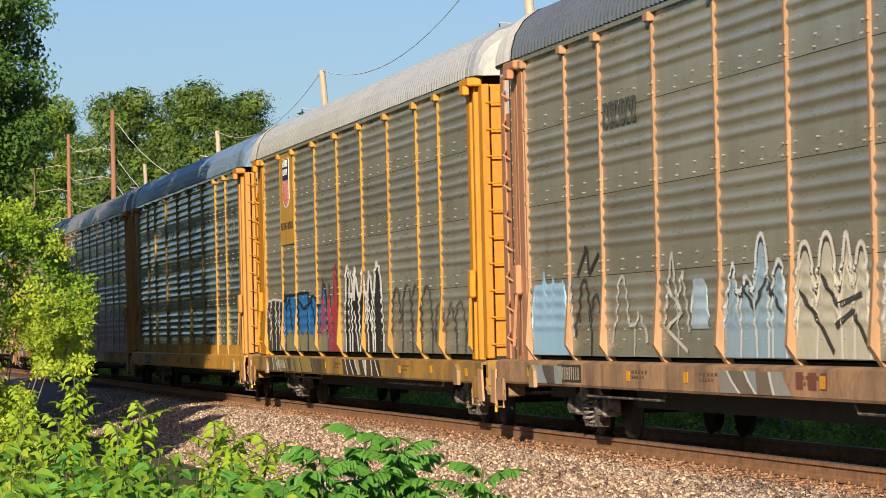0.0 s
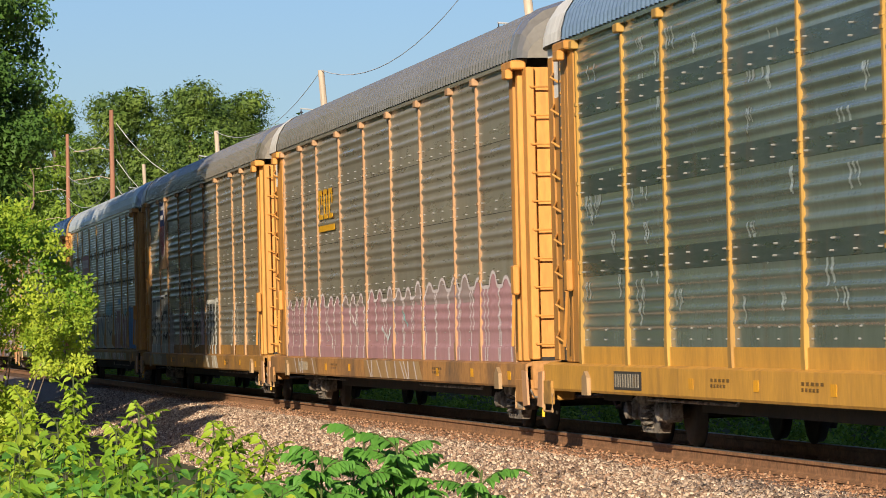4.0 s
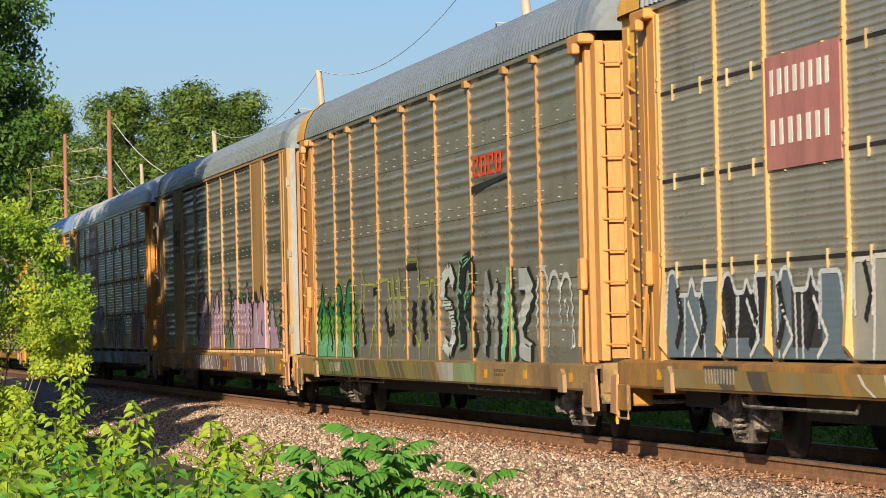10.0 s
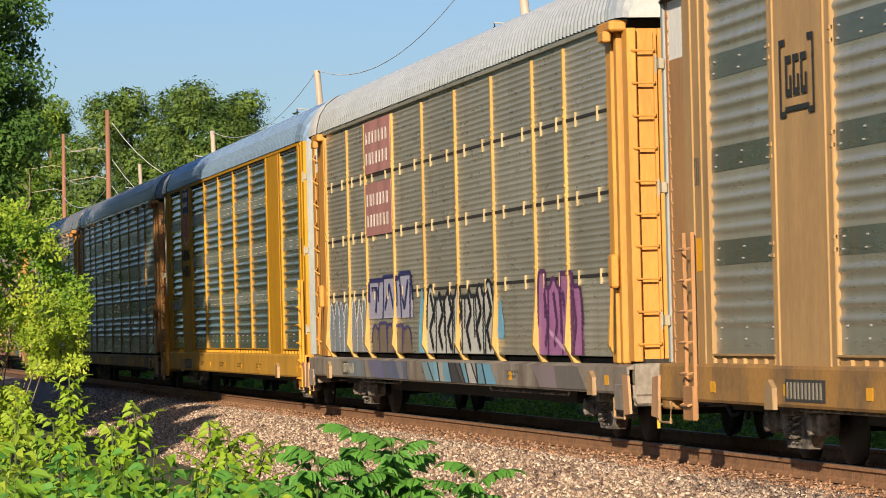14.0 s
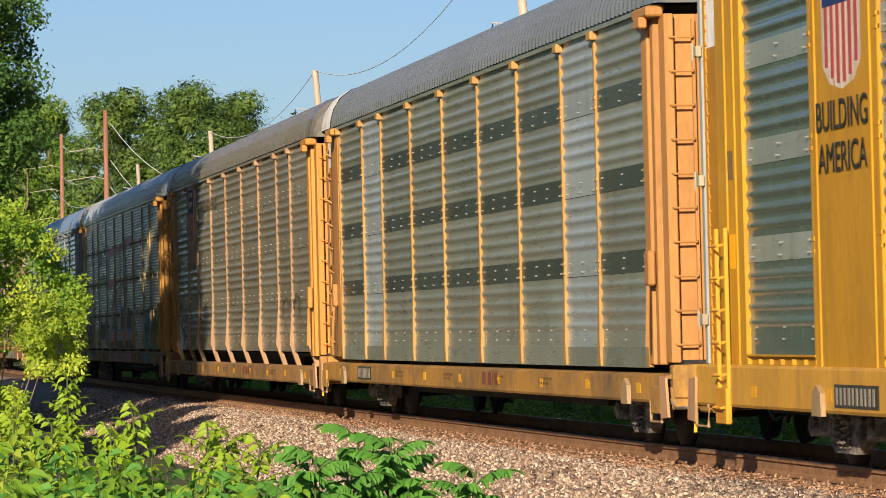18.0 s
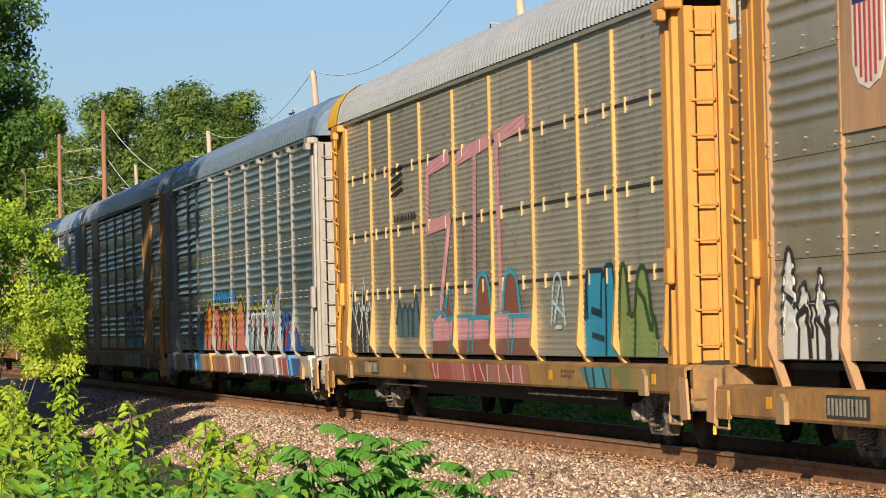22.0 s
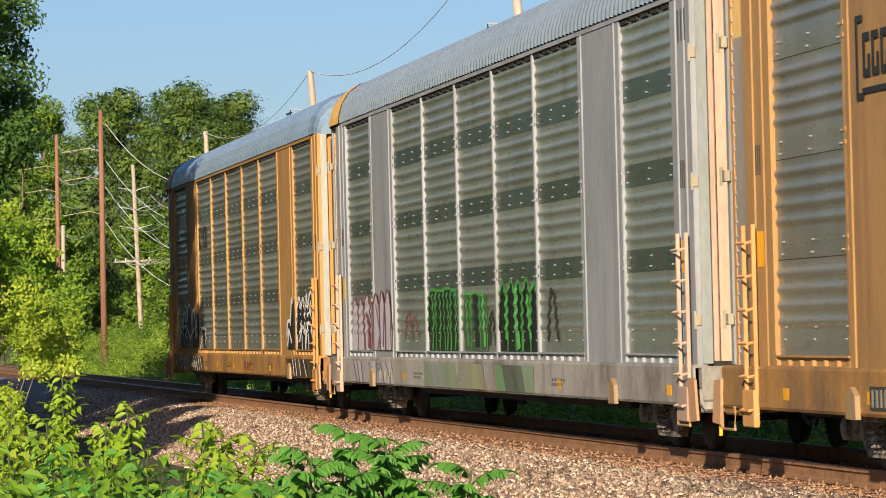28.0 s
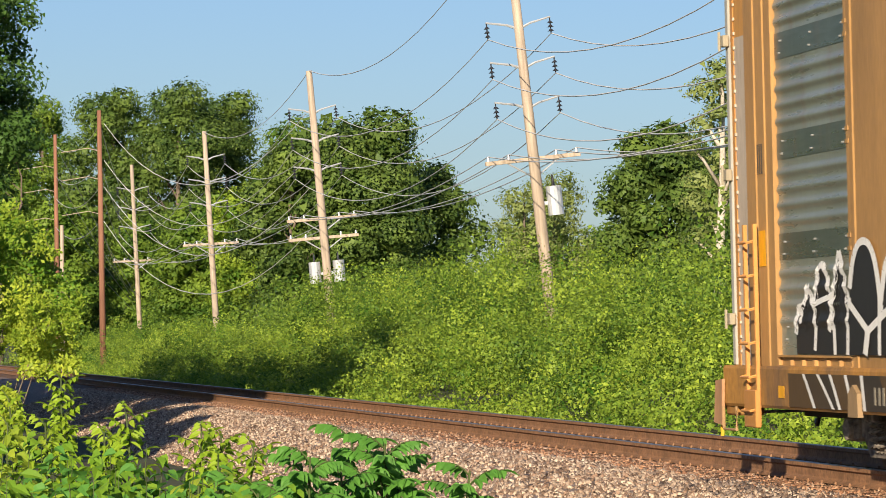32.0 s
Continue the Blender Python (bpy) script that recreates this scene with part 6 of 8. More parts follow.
               art(7.4, 10.3, [(7.7, 0.3, 2.2, "f"), (8.5, 0.4, 2.1, "n"), (9.3, 0.4, 2.15, "f"), (10.0, 0.3, 1.95, "n")], "a06a94", "57305a", width=0.06, valley=0.8, marks=[("57305a", 0.07, [(7.9 + 0.6 * i, 1.9), (8.1 + 0.6 * i, 1.5), (7.9 + 0.6 * i, 1.2)]) for i in range(4)] + [("c79ab8", 0.06, [(8.2, 1.4), (9.2, 1.15)])], sill=["8a7a80", "6a6460"])]),
    dict(gloss=True, style="wide", post="c48f1c", panel="54635e", band="848e88", roof="8ea6bf", cap="e8e4dc", sill="c08f34", end="dba62c", label="enclosed rail car with bright yellow plates, shield emblem and green-grey panels",
         mark=mark_building),
    dict(style="hat", skirt="panel", post="ba9050", panel="787e74", band="3c4541", roof="7b7d7b", cap="e6e2da", sill="bd8b3f", bay_colours={1: "98a3a6", 7: "8e999c"}, label="enclosed rail car with tan posts and two pale patched columns"),
    dict(style="hat", post="b08a64", panel="7d7868", roof="7e786d", cap="e2ddd2", end="cc9c48", sill="b5864a", label="enclosed rail car with brown panels, shield emblem and lettering",
         mark=mark_brown, tags=[art(-11.75, -9.6, [(-11.45, 0.28, 2.2, "n"), (-10.9, 0.25, 1.85, "n"), (-10.3, 0.22, 2.0, "v"), (-9.85, 0.2, 1.65, "v")], "cfcfc8", "2c2a26", width=0.06, valley=0.5, marks=[("2c2a26", 0.07, [(-11.7, 1.75), (-11.3, 1.65)]), ("2c2a26", 0.07, [(-11.2, 1.5), (-10.8, 1.6), (-10.7, 1.1)]), ("2c2a26", 0.07, [(-10.4, 1.5), (-10.1, 1.3), (-10.0, 1.1)])]),
               tag(8.0, 10.5, 1.7, 2.2, None, "5f5a4c", 2, 112)]),
    dict(style="clip", post="bd985a", panel="89877c", roof="b9bab4", ribbed=True, cap="e3ae2c", end="cc9f4e", sill="a67f48", label="enclosed rail car with tan posts, striped mark and broad pink graffiti",
         mark=mark_striped,
         tags=[art(-12.0, -9.5, [(-11.6, 0.3, 2.35, "v"), (-11.0, 0.3, 2.1, "v"), (-10.4, 0.3, 2.4, "v"), (-9.8, 0.25, 2.0, "v")], "3f3d39", "c6cccc", width=0.04, valley=0.55, sides=1.0, marks=[("c6cccc", 0.04, [(-11.8, 1.9), (-11.0, 1.4), (-10.4, 1.9), (-9.8, 1.2)])], sill=["6a5c44", "8c7248"]),
               art(-7.0, -4.8, arches(-7, -4.8, 4, 2.1, "v", 0.2, 5), "56686c", "2f4c58", width=0.05, z0=1.35, valley=0.6),
               art(-3.6, 4.3, arches(-3.6, 4.3, 5, 1.75, "nf", 0.2, 9), "7d5648", "3a8fa4", width=0.06, valley=0.85, seed=12, sill=["a4504e", "b4686a", "98484a", "b0585a", "a8706c"], sill_line="c8a0a0"),
               art(-3.0, -1.8, [(-2.7, 0.25, 2.05, "n"), (-2.1, 0.25, 2.1, "v")], "80503f", "3a96aa", z0=1.6, valley=0.4), art(0.0, 1.4, [(0.7, 0.6, 2.25, "n")], "80503f", "3a96aa", width=0.08, z0=1.6, valley=0.2), art(2.1, 3.5, [(2.8, 0.6, 2.25, "n")], "80503f", "3a96aa", width=0.08, z0=1.6, valley=0.2),
               art(5.5, 6.4, [(5.95, 0.4, 2.15, "n")], None, "a9c4cc", z0=1.45, valley=0.1, marks=[("a9c4cc", 0.05, [(5.7, 1.5), (6.1, 2.0)]), ("a9c4cc", 0.05, [(5.6, 1.8), (6.3, 1.6)]), ("a9c4cc", 0.05, [(5.8, 1.45), (6.2, 1.45)])]),
               art(7.6, 9.4, [(8.2, 0.5, 2.15, "f"), (9.1, 0.3, 2.2, "f")], "2d8aa6", "173040", width=0.06, valley=0.9, marks=[("173040", 0.09, [(8.0, 1.65), (8.6, 1.6)]), ("173040", 0.07, [(8.0, 1.35), (8.7, 1.3)])], sill=["2f88a4", "3f8ca0"], sill_line="1c4450"),
               art(9.5, 11.5, [(9.8, 0.3, 2.2, "n"), (10.8, 0.45, 2.15, "n")], "7d8c52", "2f4a26", width=0.07, valley=0.45, marks=[("2f4a26", 0.08, [(10.5, 1.9), (10.9, 1.75), (11.2, 1.4)])], sill=["6f8450", "8a8048"])]),
    dict(gloss=True, style="hat", feet=["b4aea4", "b8b2a8", "4a86b0", "b89048", "b49c94", "b0a8a8", "b4a8ac", "aaa09c", "3f78ac", "b4aea4"], bays=[2.9, 1.9, 3.3, 3.4, 2.9, 2.65, 2.65, 2.05, 2.9], post="959390", panel="5c6c6c", roof="7c8ea0", cap="dfc79a", end="aaa59e", sill="a8a49c", label="enclosed rail car with white posts, dark green panels and orange graffiti",
         tags=[art(-7.45, -6.33, [(-6.77, 0.4, 2.0, "v")], "2a86bc", None, valley=0.3, sill=["2f86bc"], squat=0.9),
               art(-6.44, 1.7, [(-5.1, 0.6, 2.42, "n"), (-3.74, 0.5, 2.28, "f"), (-2.24, 0.5, 2.3, "v"), (-0.97, 0.5, 2.2, "f"), (0.82, 0.75, 2.45, "n")], "cf7f6a", "1e1c1c", width=0.06, valley=0.78, halo="9aa83c", edge="a8483c", inlay=[(-6.3, -4.5, 1.5, 2.5, "c58a34"), (-2.6, -1.1, 1.3, 2.5, "bf9430"), (-0.2, 0.9, 1.8, 2.5, "c49444")],
                   marks=[("231e1e", 0.08, [(-5.88 + 0.95 * i, 1.1), (-5.54 + 0.95 * i, 1.6), (-5.77 + 0.95 * i, 2.0 - 0.1 * (i % 3))]) for i in range(7)] + [("b03c38", 0.08, [(-5.54 + 1.2 * i, 1.9), (-5.32 + 1.2 * i, 1.5)]) for i in range(5)] + [("2486c4", 0.14, [(-4.2 + 0.7 * i, 2.42), (-3.97 + 0.7 * i, 2.62), (-3.62 + 0.7 * i, 2.45)]) for i in range(6)] + [("e0c8b8", 0.05, [(-4.76 + 1.4 * i, 1.7), (-4.54 + 1.4 * i, 1.25)]) for i in range(4)], sill=["c08a40", "c98468", "b87a60", "c59050", "b8907c"], sill_line="8c4438", squat=0.83),
               art(1.6, 2.45, [(1.9, 0.4, 2.1, "v")], "2c84c0", None, valley=0.5, sill=["4c78b0"], squat=0.85),
               art(2.45, 7.69, [(3.08, 0.45, 2.25, "v"), (3.8, 0.4, 2.35, "v"), (4.61, 0.45, 2.4, "v"), (5.69, 0.75, 2.5, "n"), (7.03, 0.65, 2.6, "n")], "98a4a6", "1c1e22", width=0.06, valley=0.7, halo="a6a43c", edge="e2e4e4", marks=[("e2e4e6", 0.06, [(2.81 + 0.9 * i, 2.1), (3.08 + 0.9 * i, 1.6), (2.72 + 0.9 * i, 1.2)]) for i in range(6)] + [("222428", 0.08, [(3.08 + 0.95 * i, 1.1), (3.35 + 0.95 * i, 1.7), (3.62 + 0.95 * i, 1.5)]) for i in range(6)] + [("b03a38", 0.09, [(3.35 + 1.5 * i, 1.9), (3.53 + 1.5 * i, 1.5)]) for i in range(3)] + [("2c5cac", 0.14, [(2.9 + 1.4 * i, 2.5), (3.26 + 1.4 * i, 2.35)]) for i in range(4)], sill=["b8aeb8", "a49aa8", "bdb4b8", "b49ca0"], sill_line="7a5a64", squat=0.79),
               art(7.69, 9.38, [(7.99, 0.3, 2.1, "n"), (8.58, 0.3, 2.05, "n"), (9.08, 0.25, 2.0, "v")], "2a5fae", None, valley=0.5, inlay=[(8.8, 9.3, 1.1, 1.9, "a9a2be")], marks=[("b8402c", 0.12, [(8.3, 1.2), (8.5, 1.7), (8.7, 1.75)]), ("d8d8dc", 0.06, [(8.9, 1.85), (9.2, 1.3)]), ("1e2024", 0.07, [(8.8, 2.0), (9.0, 1.6), (9.3, 1.2)])], sill=["b4483c", "b8a8b4", "3f74b4"], sill_line="d0d0d4", squat=0.8),
               art(9.38, 10.79, [(9.59, 0.5, 1.7, "v")], "27508f", None, valley=0.2, sill=["27508f", "2c5a98"], squat=0.8)]),
    dict(style="wide", post="ad8450", panel="6c6e66", roof="8e979a", cap="e2b870", sill="b28344", end="d2a866", door_edge="a4a6a2", label="enclosed rail car with wide tan plates and small pink graffiti",
         mark=mark_bracket, tags=[art(1.6, 6.5, arches(1.6, 6.5, 6, 1.6, "vn"), "86aab0", "35424a", valley=0.7, sill=["84a8a4", "9c8c74", "8fb0ae"], sill_line="54504c"),
               art(2.3, 6.3, [(2.9, 0.55, 2.15, "n"), (4.2, 0.65, 2.3, "f"), (5.6, 0.65, 2.25, "n")], "b094a6", "221f22", width=0.08, z0=1.5, valley=0.75, marks=[("e0d8dc", 0.04, [(3.2 + 0.9 * i, 2.1), (3.3 + 0.9 * i, 1.6)]) for i in range(3)] + [("221f22", 0.06, [(3.6, 1.9), (3.9, 1.6), (3.7, 1.2)]), ("221f22", 0.06, [(5.0, 1.9), (5.2, 1.5), (5.0, 1.2)])]),
               art(7.6, 8.6, [(7.9, 0.2, 2.2, "v"), (8.3, 0.2, 2.5, "v")], None, "3c3428", z0=1.9, valley=0.3, width=0.05),
               art(9.9, 11.6, [(10.4, 0.3, 2.0, "v"), (11.1, 0.3, 2.2, "v")], None, "6a3a30", z0=1.6, valley=0.3, width=0.05)]),
    dict(style="wide", post="9a9c9e", panel="717970", band="414d48", roof="95a0a6", cap="e2b05a", sill="a9a59c", end="c0b29c", door_edge="a9afac", label="enclosed rail car with silver-grey plates, green panels and green graffiti",
         mark=mark_silver,
         tags=[art(-12.0, -7.4, arches(-12, -7.4, 7, 2.15, "n", 0.12, 151), "b2aeb4", "7c4a4c", width=0.045, valley=0.8, deep=0.8, marks=[("7c4a4c", 0.10, [(-10.4, 1.75), (-10.1, 1.6), (-10.2, 1.1)]), ("86667e", 0.04, [(-9.0, 1.9), (-8.6, 1.4), (-8.9, 1.15)]), ("86667e", 0.04, [(-8.3, 1.2), (-8.1, 1.9)])], sill=["b0acae", "aab2b4"], sill_line="7c5a5c"),
               art(-6.5, -5.1, [(-6.1, 0.25, 1.75, "n"), (-5.5, 0.25, 1.7, "n")], None, "8a5a54", z0=1.3, valley=0.3, width=0.05),
               art(-4.2, -1.6, arches(-4.2, -1.6, 4, 2.08, "f", 0.04, 152), "24301f", "4d8f44", width=0.05, valley=0.95, marks=[("4f8a48", 0.06, [(-3.8 + 0.65 * i, 2.0), (-3.7 + 0.65 * i, 1.6), (-3.85 + 0.65 * i, 1.15)]) for i in range(4)], sill=["7d8f6c", "8c9088", "86946e"]),
               art(-1.2, 0.7, arches(-1.2, 0.7, 3, 2.0, "f", 0.05, 153), "4a5a44", "4d8f44", width=0.05, valley=0.9, marks=[("4f9048", 0.07, [(-0.9, 1.95), (-0.8, 1.2)]), ("262c24", 0.16, [(-0.2, 1.95), (-0.1, 1.2)]), ("5cae50", 0.08, [(0.4, 1.95), (0.5, 1.2)])], sill=["8c8c74", "94946c"]),
               art(0.8, 1.3, [(1.05, 0.2, 1.7, "n")], None, "33342f", z0=1.2, valley=0.2, width=0.06),
               art(1.6, 4.35, arches(1.6, 4.35, 5, 2.12, "n", 0.05, 154), "1f231d", "4a8c42", width=0.06, valley=0.85, marks=[("62ac58", 0.12, [(2.85, 2.0), (2.8, 1.6), (3.0, 1.1)]), ("57a64c", 0.08, [(3.6, 1.9), (3.8, 1.3)]), ("57a64c", 0.08, [(2.2, 1.9), (2.1, 1.3)])], sill=["5c9450", "4a5444", "7f9a72"]),
               art(4.9, 5.6, [(5.25, 0.25, 1.95, "n")], None, "383832", z0=1.2, valley=0.3, width=0.07)]),
    dict(style="wide", post="b18752", panel="6e756d", band="48524c", roof="8aa0b4", cap="c9924a", sill="b88540", end="cf9f56", door_edge="cfcbbd", label="last enclosed rail car with tan plates and black graffiti",
         mark=mark_blocks(2, 3.45, 3.95, "3c3c36", 2, width=0.8),
         tags=[art(-11.6, -6.0, [(-11.1, 0.3, 1.95, "v"), (-10.6, 0.3, 2.15, "n"), (-10.0, 0.3, 2.3, "v"), (-9.0, 0.55, 2.36, "n"), (-8.1, 0.4, 2.2, "n"), (-7.3, 0.35, 2.1, "v"), (-6.4, 0.35, 1.55, "n")], "2a2826", "e0ded8", width=0.07, valley=0.45, marks=[("e0ded8", 0.07, [(-9.6, 1.75), (-8.9, 1.4), (-8.0, 1.7)]), ("e0ded8", 0.06, [(-10.9, 1.7), (-10.2, 1.8), (-10.4, 1.4)]), ("e0ded8", 0.08, [(-8.9, 1.4), (-9.0, 1.15)]), ("e0ded8", 0.06, [(-7.6, 1.4), (-7.2, 1.6), (-6.9, 1.3), (-7.4, 1.2)])], sill=["2a2826"], sill_line="d8d6d0", squat=0.87),
               art(8.6, 12.9, [(9.4, 0.3, 2.36, "v"), (10.0, 0.33, 2.3, "n"), (10.55, 0.3, 2.28, "n"), (11.05, 0.22, 2.45, "v"), (11.6, 0.42, 2.4, "n"), (12.5, 0.4, 1.75, "n")], "292725", "e2e0da", width=0.07, valley=0.5, marks=[("e2e0da", 0.07, [(8.7, 1.2), (8.9, 1.6), (9.3, 1.3)]), ("e2e0da", 0.07, [(10.0, 1.3), (10.3, 1.7), (10.7, 1.6), (10.9, 1.3)]), ("e2e0da", 0.07, [(10.9, 1.3), (11.2, 1.72), (11.6, 1.7), (11.8, 1.4)]), ("e2e0da", 0.07, [(11.9, 1.5), (12.3, 1.78), (12.7, 1.4)]), ("e2e0da", 0.06, [(11.6, 2.1), (11.4, 1.9)]), ("e2e0da", 0.06, [(11.6, 2.2), (11.7, 1.8)])], sill=["292725"], sill_line="d8d6d0", squat=0.86)]),
]
LOW = (0.69, 0.66, 0.63, 0.64, 0.64, 0.72, 0.65, 0.61, 0.64, 0.58, 0.57, 0.48, 0.68, 0.60, 0.58, 0.57, 0.60)
for number, spec in enumerate(SPECS):
    spec["n"], spec["low"] = number, LOW[number]
    rail_car(spec)

# ---- track and ground ----
CANT = 1.4                            # degrees by which the track leans towards the camera's side
tilt = (radians(CANT), 0, 0)


def sheet(name, rows, x0, x1, material, kind="structure", steps=1):
    s = Shape()
    for i in range(steps + 1):
        x = x0 + (x1 - x0) * i / steps
        s.v += [(x, y, z) for y, z in rows]
    m = len(rows)
    for i in range(steps):
        s.f += [(i * m + j, (i + 1) * m + j, (i + 1) * m + j + 1, i * m + j + 1) for j in range(m - 1)]
    ob = part(name, s, material)
    return tagged(ob, "", "", "", kind)


tagged(sheet("ground", [(-3000, -2), (-60, -1.1), (-16, -0.9), (-10.5, -0.5), (-8, -0.85), (-4.2, -1.0), (-2, -1.0), (3, -0.9), (4.5, -0.45), (10, 0.1), (40, 0.6), (3000, 1)], -3500, 1500, GROUND, steps=4), "weedy earth beside the railway")
tagged(sheet("ballast_bed", [(-4.5, -1.02), (-2.25, -0.27), (-1.9, -0.215), (1.9, -0.215), (2.3, -0.27), (4.2, -0.95)], -400, 120, BALLAST, steps=2), "bed of crushed brown and grey stone").rotation_euler = tilt
tagged(sheet("stained_ballast", [(-1.75, -0.222), (-1.5, -0.205), (-0.5, -0.2), (0.5, -0.2), (1.5, -0.208)], -400, 120, RUSTBED), "rust-red stained stone along the rails").rotation_euler = tilt
RAIL = [(-0.076, -0.185), (0.076, -0.185), (0.076, -0.172), (0.02, -0.15), (0.009, -0.135), (0.009, -0.055), (0.036, -0.04), (0.037, -0.003), (-0.037, -0.003), (-0.036, -0.04), (-0.009, -0.055), (-0.009, -0.135), (-0.02, -0.15), (-0.076, -0.172)]
for y in (-0.755, 0.755):
    r = part("rail", Shape().prism([(y + u, w) for u, w in RAIL], "x", -400, 120), RUST)
    tagged(r, "rusty steel rail with a polished top", kind="structure")
    r.rotation_euler = tilt
    part("rail_head", Shape().prism([(y - 0.037, -0.003), (y + 0.037, -0.003), (y + 0.033, 0.003), (y - 0.033, 0.003)], "x", -400, 120), RAILTOP, r, "bright running surface")
track = tagged(new("sleepers"), "old wooden sleepers in brown stone", kind="structure")
track.rotation_euler = tilt
rng = random.Random(5)
tie = Shape().box(-0.115, 0.115, -1.3, 1.3, -0.36, -0.187, 0.012).mesh("sleeper")
plate = Shape().box(-0.1, 0.1, -0.18, 0.18, -0.187, -0.17).mesh("tie_plate")
for i in range(190):
    x = -125 + i * 0.52
    o = part("sleeper", tie, TIE, track, "", (x + rng.uniform(-0.04, 0.04), rng.uniform(-0.03, 0.03), 0))
spikes = Shape()
for i in range(260):
    x = -140 + i * 0.52
    for y in (-0.755, 0.755):
        for e in (-1, 1):
            spikes.box(x - 0.045, x - 0.028, y + e * 0.085 - 0.009, y + e * 0.085 + 0.009, -0.2, -0.155).box(x + 0.032, x + 0.048, y + e * 0.11 - 0.009, y + e * 0.11 + 0.009, -0.2, -0.165)
tagged(part("spikes", spikes, SPIKE), "rusty spikes and plates along the rails", "spikes", kind="stuff").rotation_euler = tilt


def stones(n, seed, y0, y1, name, label, material, near=-28, reach=95):
    """Loose crushed stone on the shoulder that the camera sees."""
    rng = np.random.default_rng(seed)
    x = near - reach * rng.random(n) ** 1.5
    y = y0 + (y1 - y0) * rng.random(n) ** 0.85
    z = np.where(y < -2.25, -1.02 + (y + 4.5) / 2.25 * 0.75, np.where(y < -1.9, -0.27 + (y + 2.25) * 0.157, -0.215))
    size = 0.017 + 0.022 * rng.random(n) ** 1.6
    base = np.array([(1, 0, 0), (-1, 0, 0), (0, 1, 0), (0, -1, 0), (0, 0, 1), (0, 0, -1)], float)
    v = base[None] * size[:, None, None] * rng.uniform(0.6, 1.25, (n, 6, 1))
    v += rng.normal(size=(n, 6, 3)) * size[:, None, None] * 0.22
    a = rng.uniform(0, 6.28, n)
    c, s = np.cos(a)[:, None], np.sin(a)[:, None]
    vx, vy = v[:, :, 0] * c - v[:, :, 1] * s, v[:, :, 0] * s + v[:, :, 1] * c
    b = rng.uniform(-0.8, 0.8, n)
    c, s = np.cos(b)[:, None], np.sin(b)[:, None]
    vy, vz = vy * c - v[:, :, 2] * s, vy * s + v[:, :, 2] * c
    co = np.stack([vx + x[:, None], vy + y[:, None], vz + (z + size * 0.25)[:, None]], -1)
    f = np.array([(0, 2, 4), (2, 1, 4), (1, 3, 4), (3, 0, 4), (2, 0, 5), (0, 3, 5)])
    idx = (f[None] + 6 * np.arange(n)[:, None, None]).astype(np.int32)
    me = bpy.data.meshes.new(name)
    me.vertices.add(6 * n), me.loops.add(18 * n), me.polygons.add(6 * n)
    me.vertices.foreach_set("co", co.astype(np.float32).ravel())
    me.loops.foreach_set("vertex_index", idx.ravel())
    me.polygons.foreach_set("loop_start", np.arange(0, 18 * n, 3, dtype=np.int32))
    me.update(calc_edges=True)
    ob = part(name, me, material)
    tagged(ob, label, "ballast", kind="stuff").rotation_euler = tilt


stones(68000, 11, -4.4, -1.45, "loose_stones", "loose crushed stone in brown, pink and grey", STONE, -28.5, 95)
# a thin batch of these darker stones paints the shaded near corner
stones(4000, 14, -2.2, -1.3, "grimy_stones", "crushed stone in darker tones that stand for shade", SHADESTONE, -28, 12)
stones(24000, 12, -1.55, -0.86, "rusty_stones", "crushed stone stained rust-red beside the rail", RUSTSTONE)

# ---- poles and wires ----
ARMS = (10.35, 9.2, 8.05)


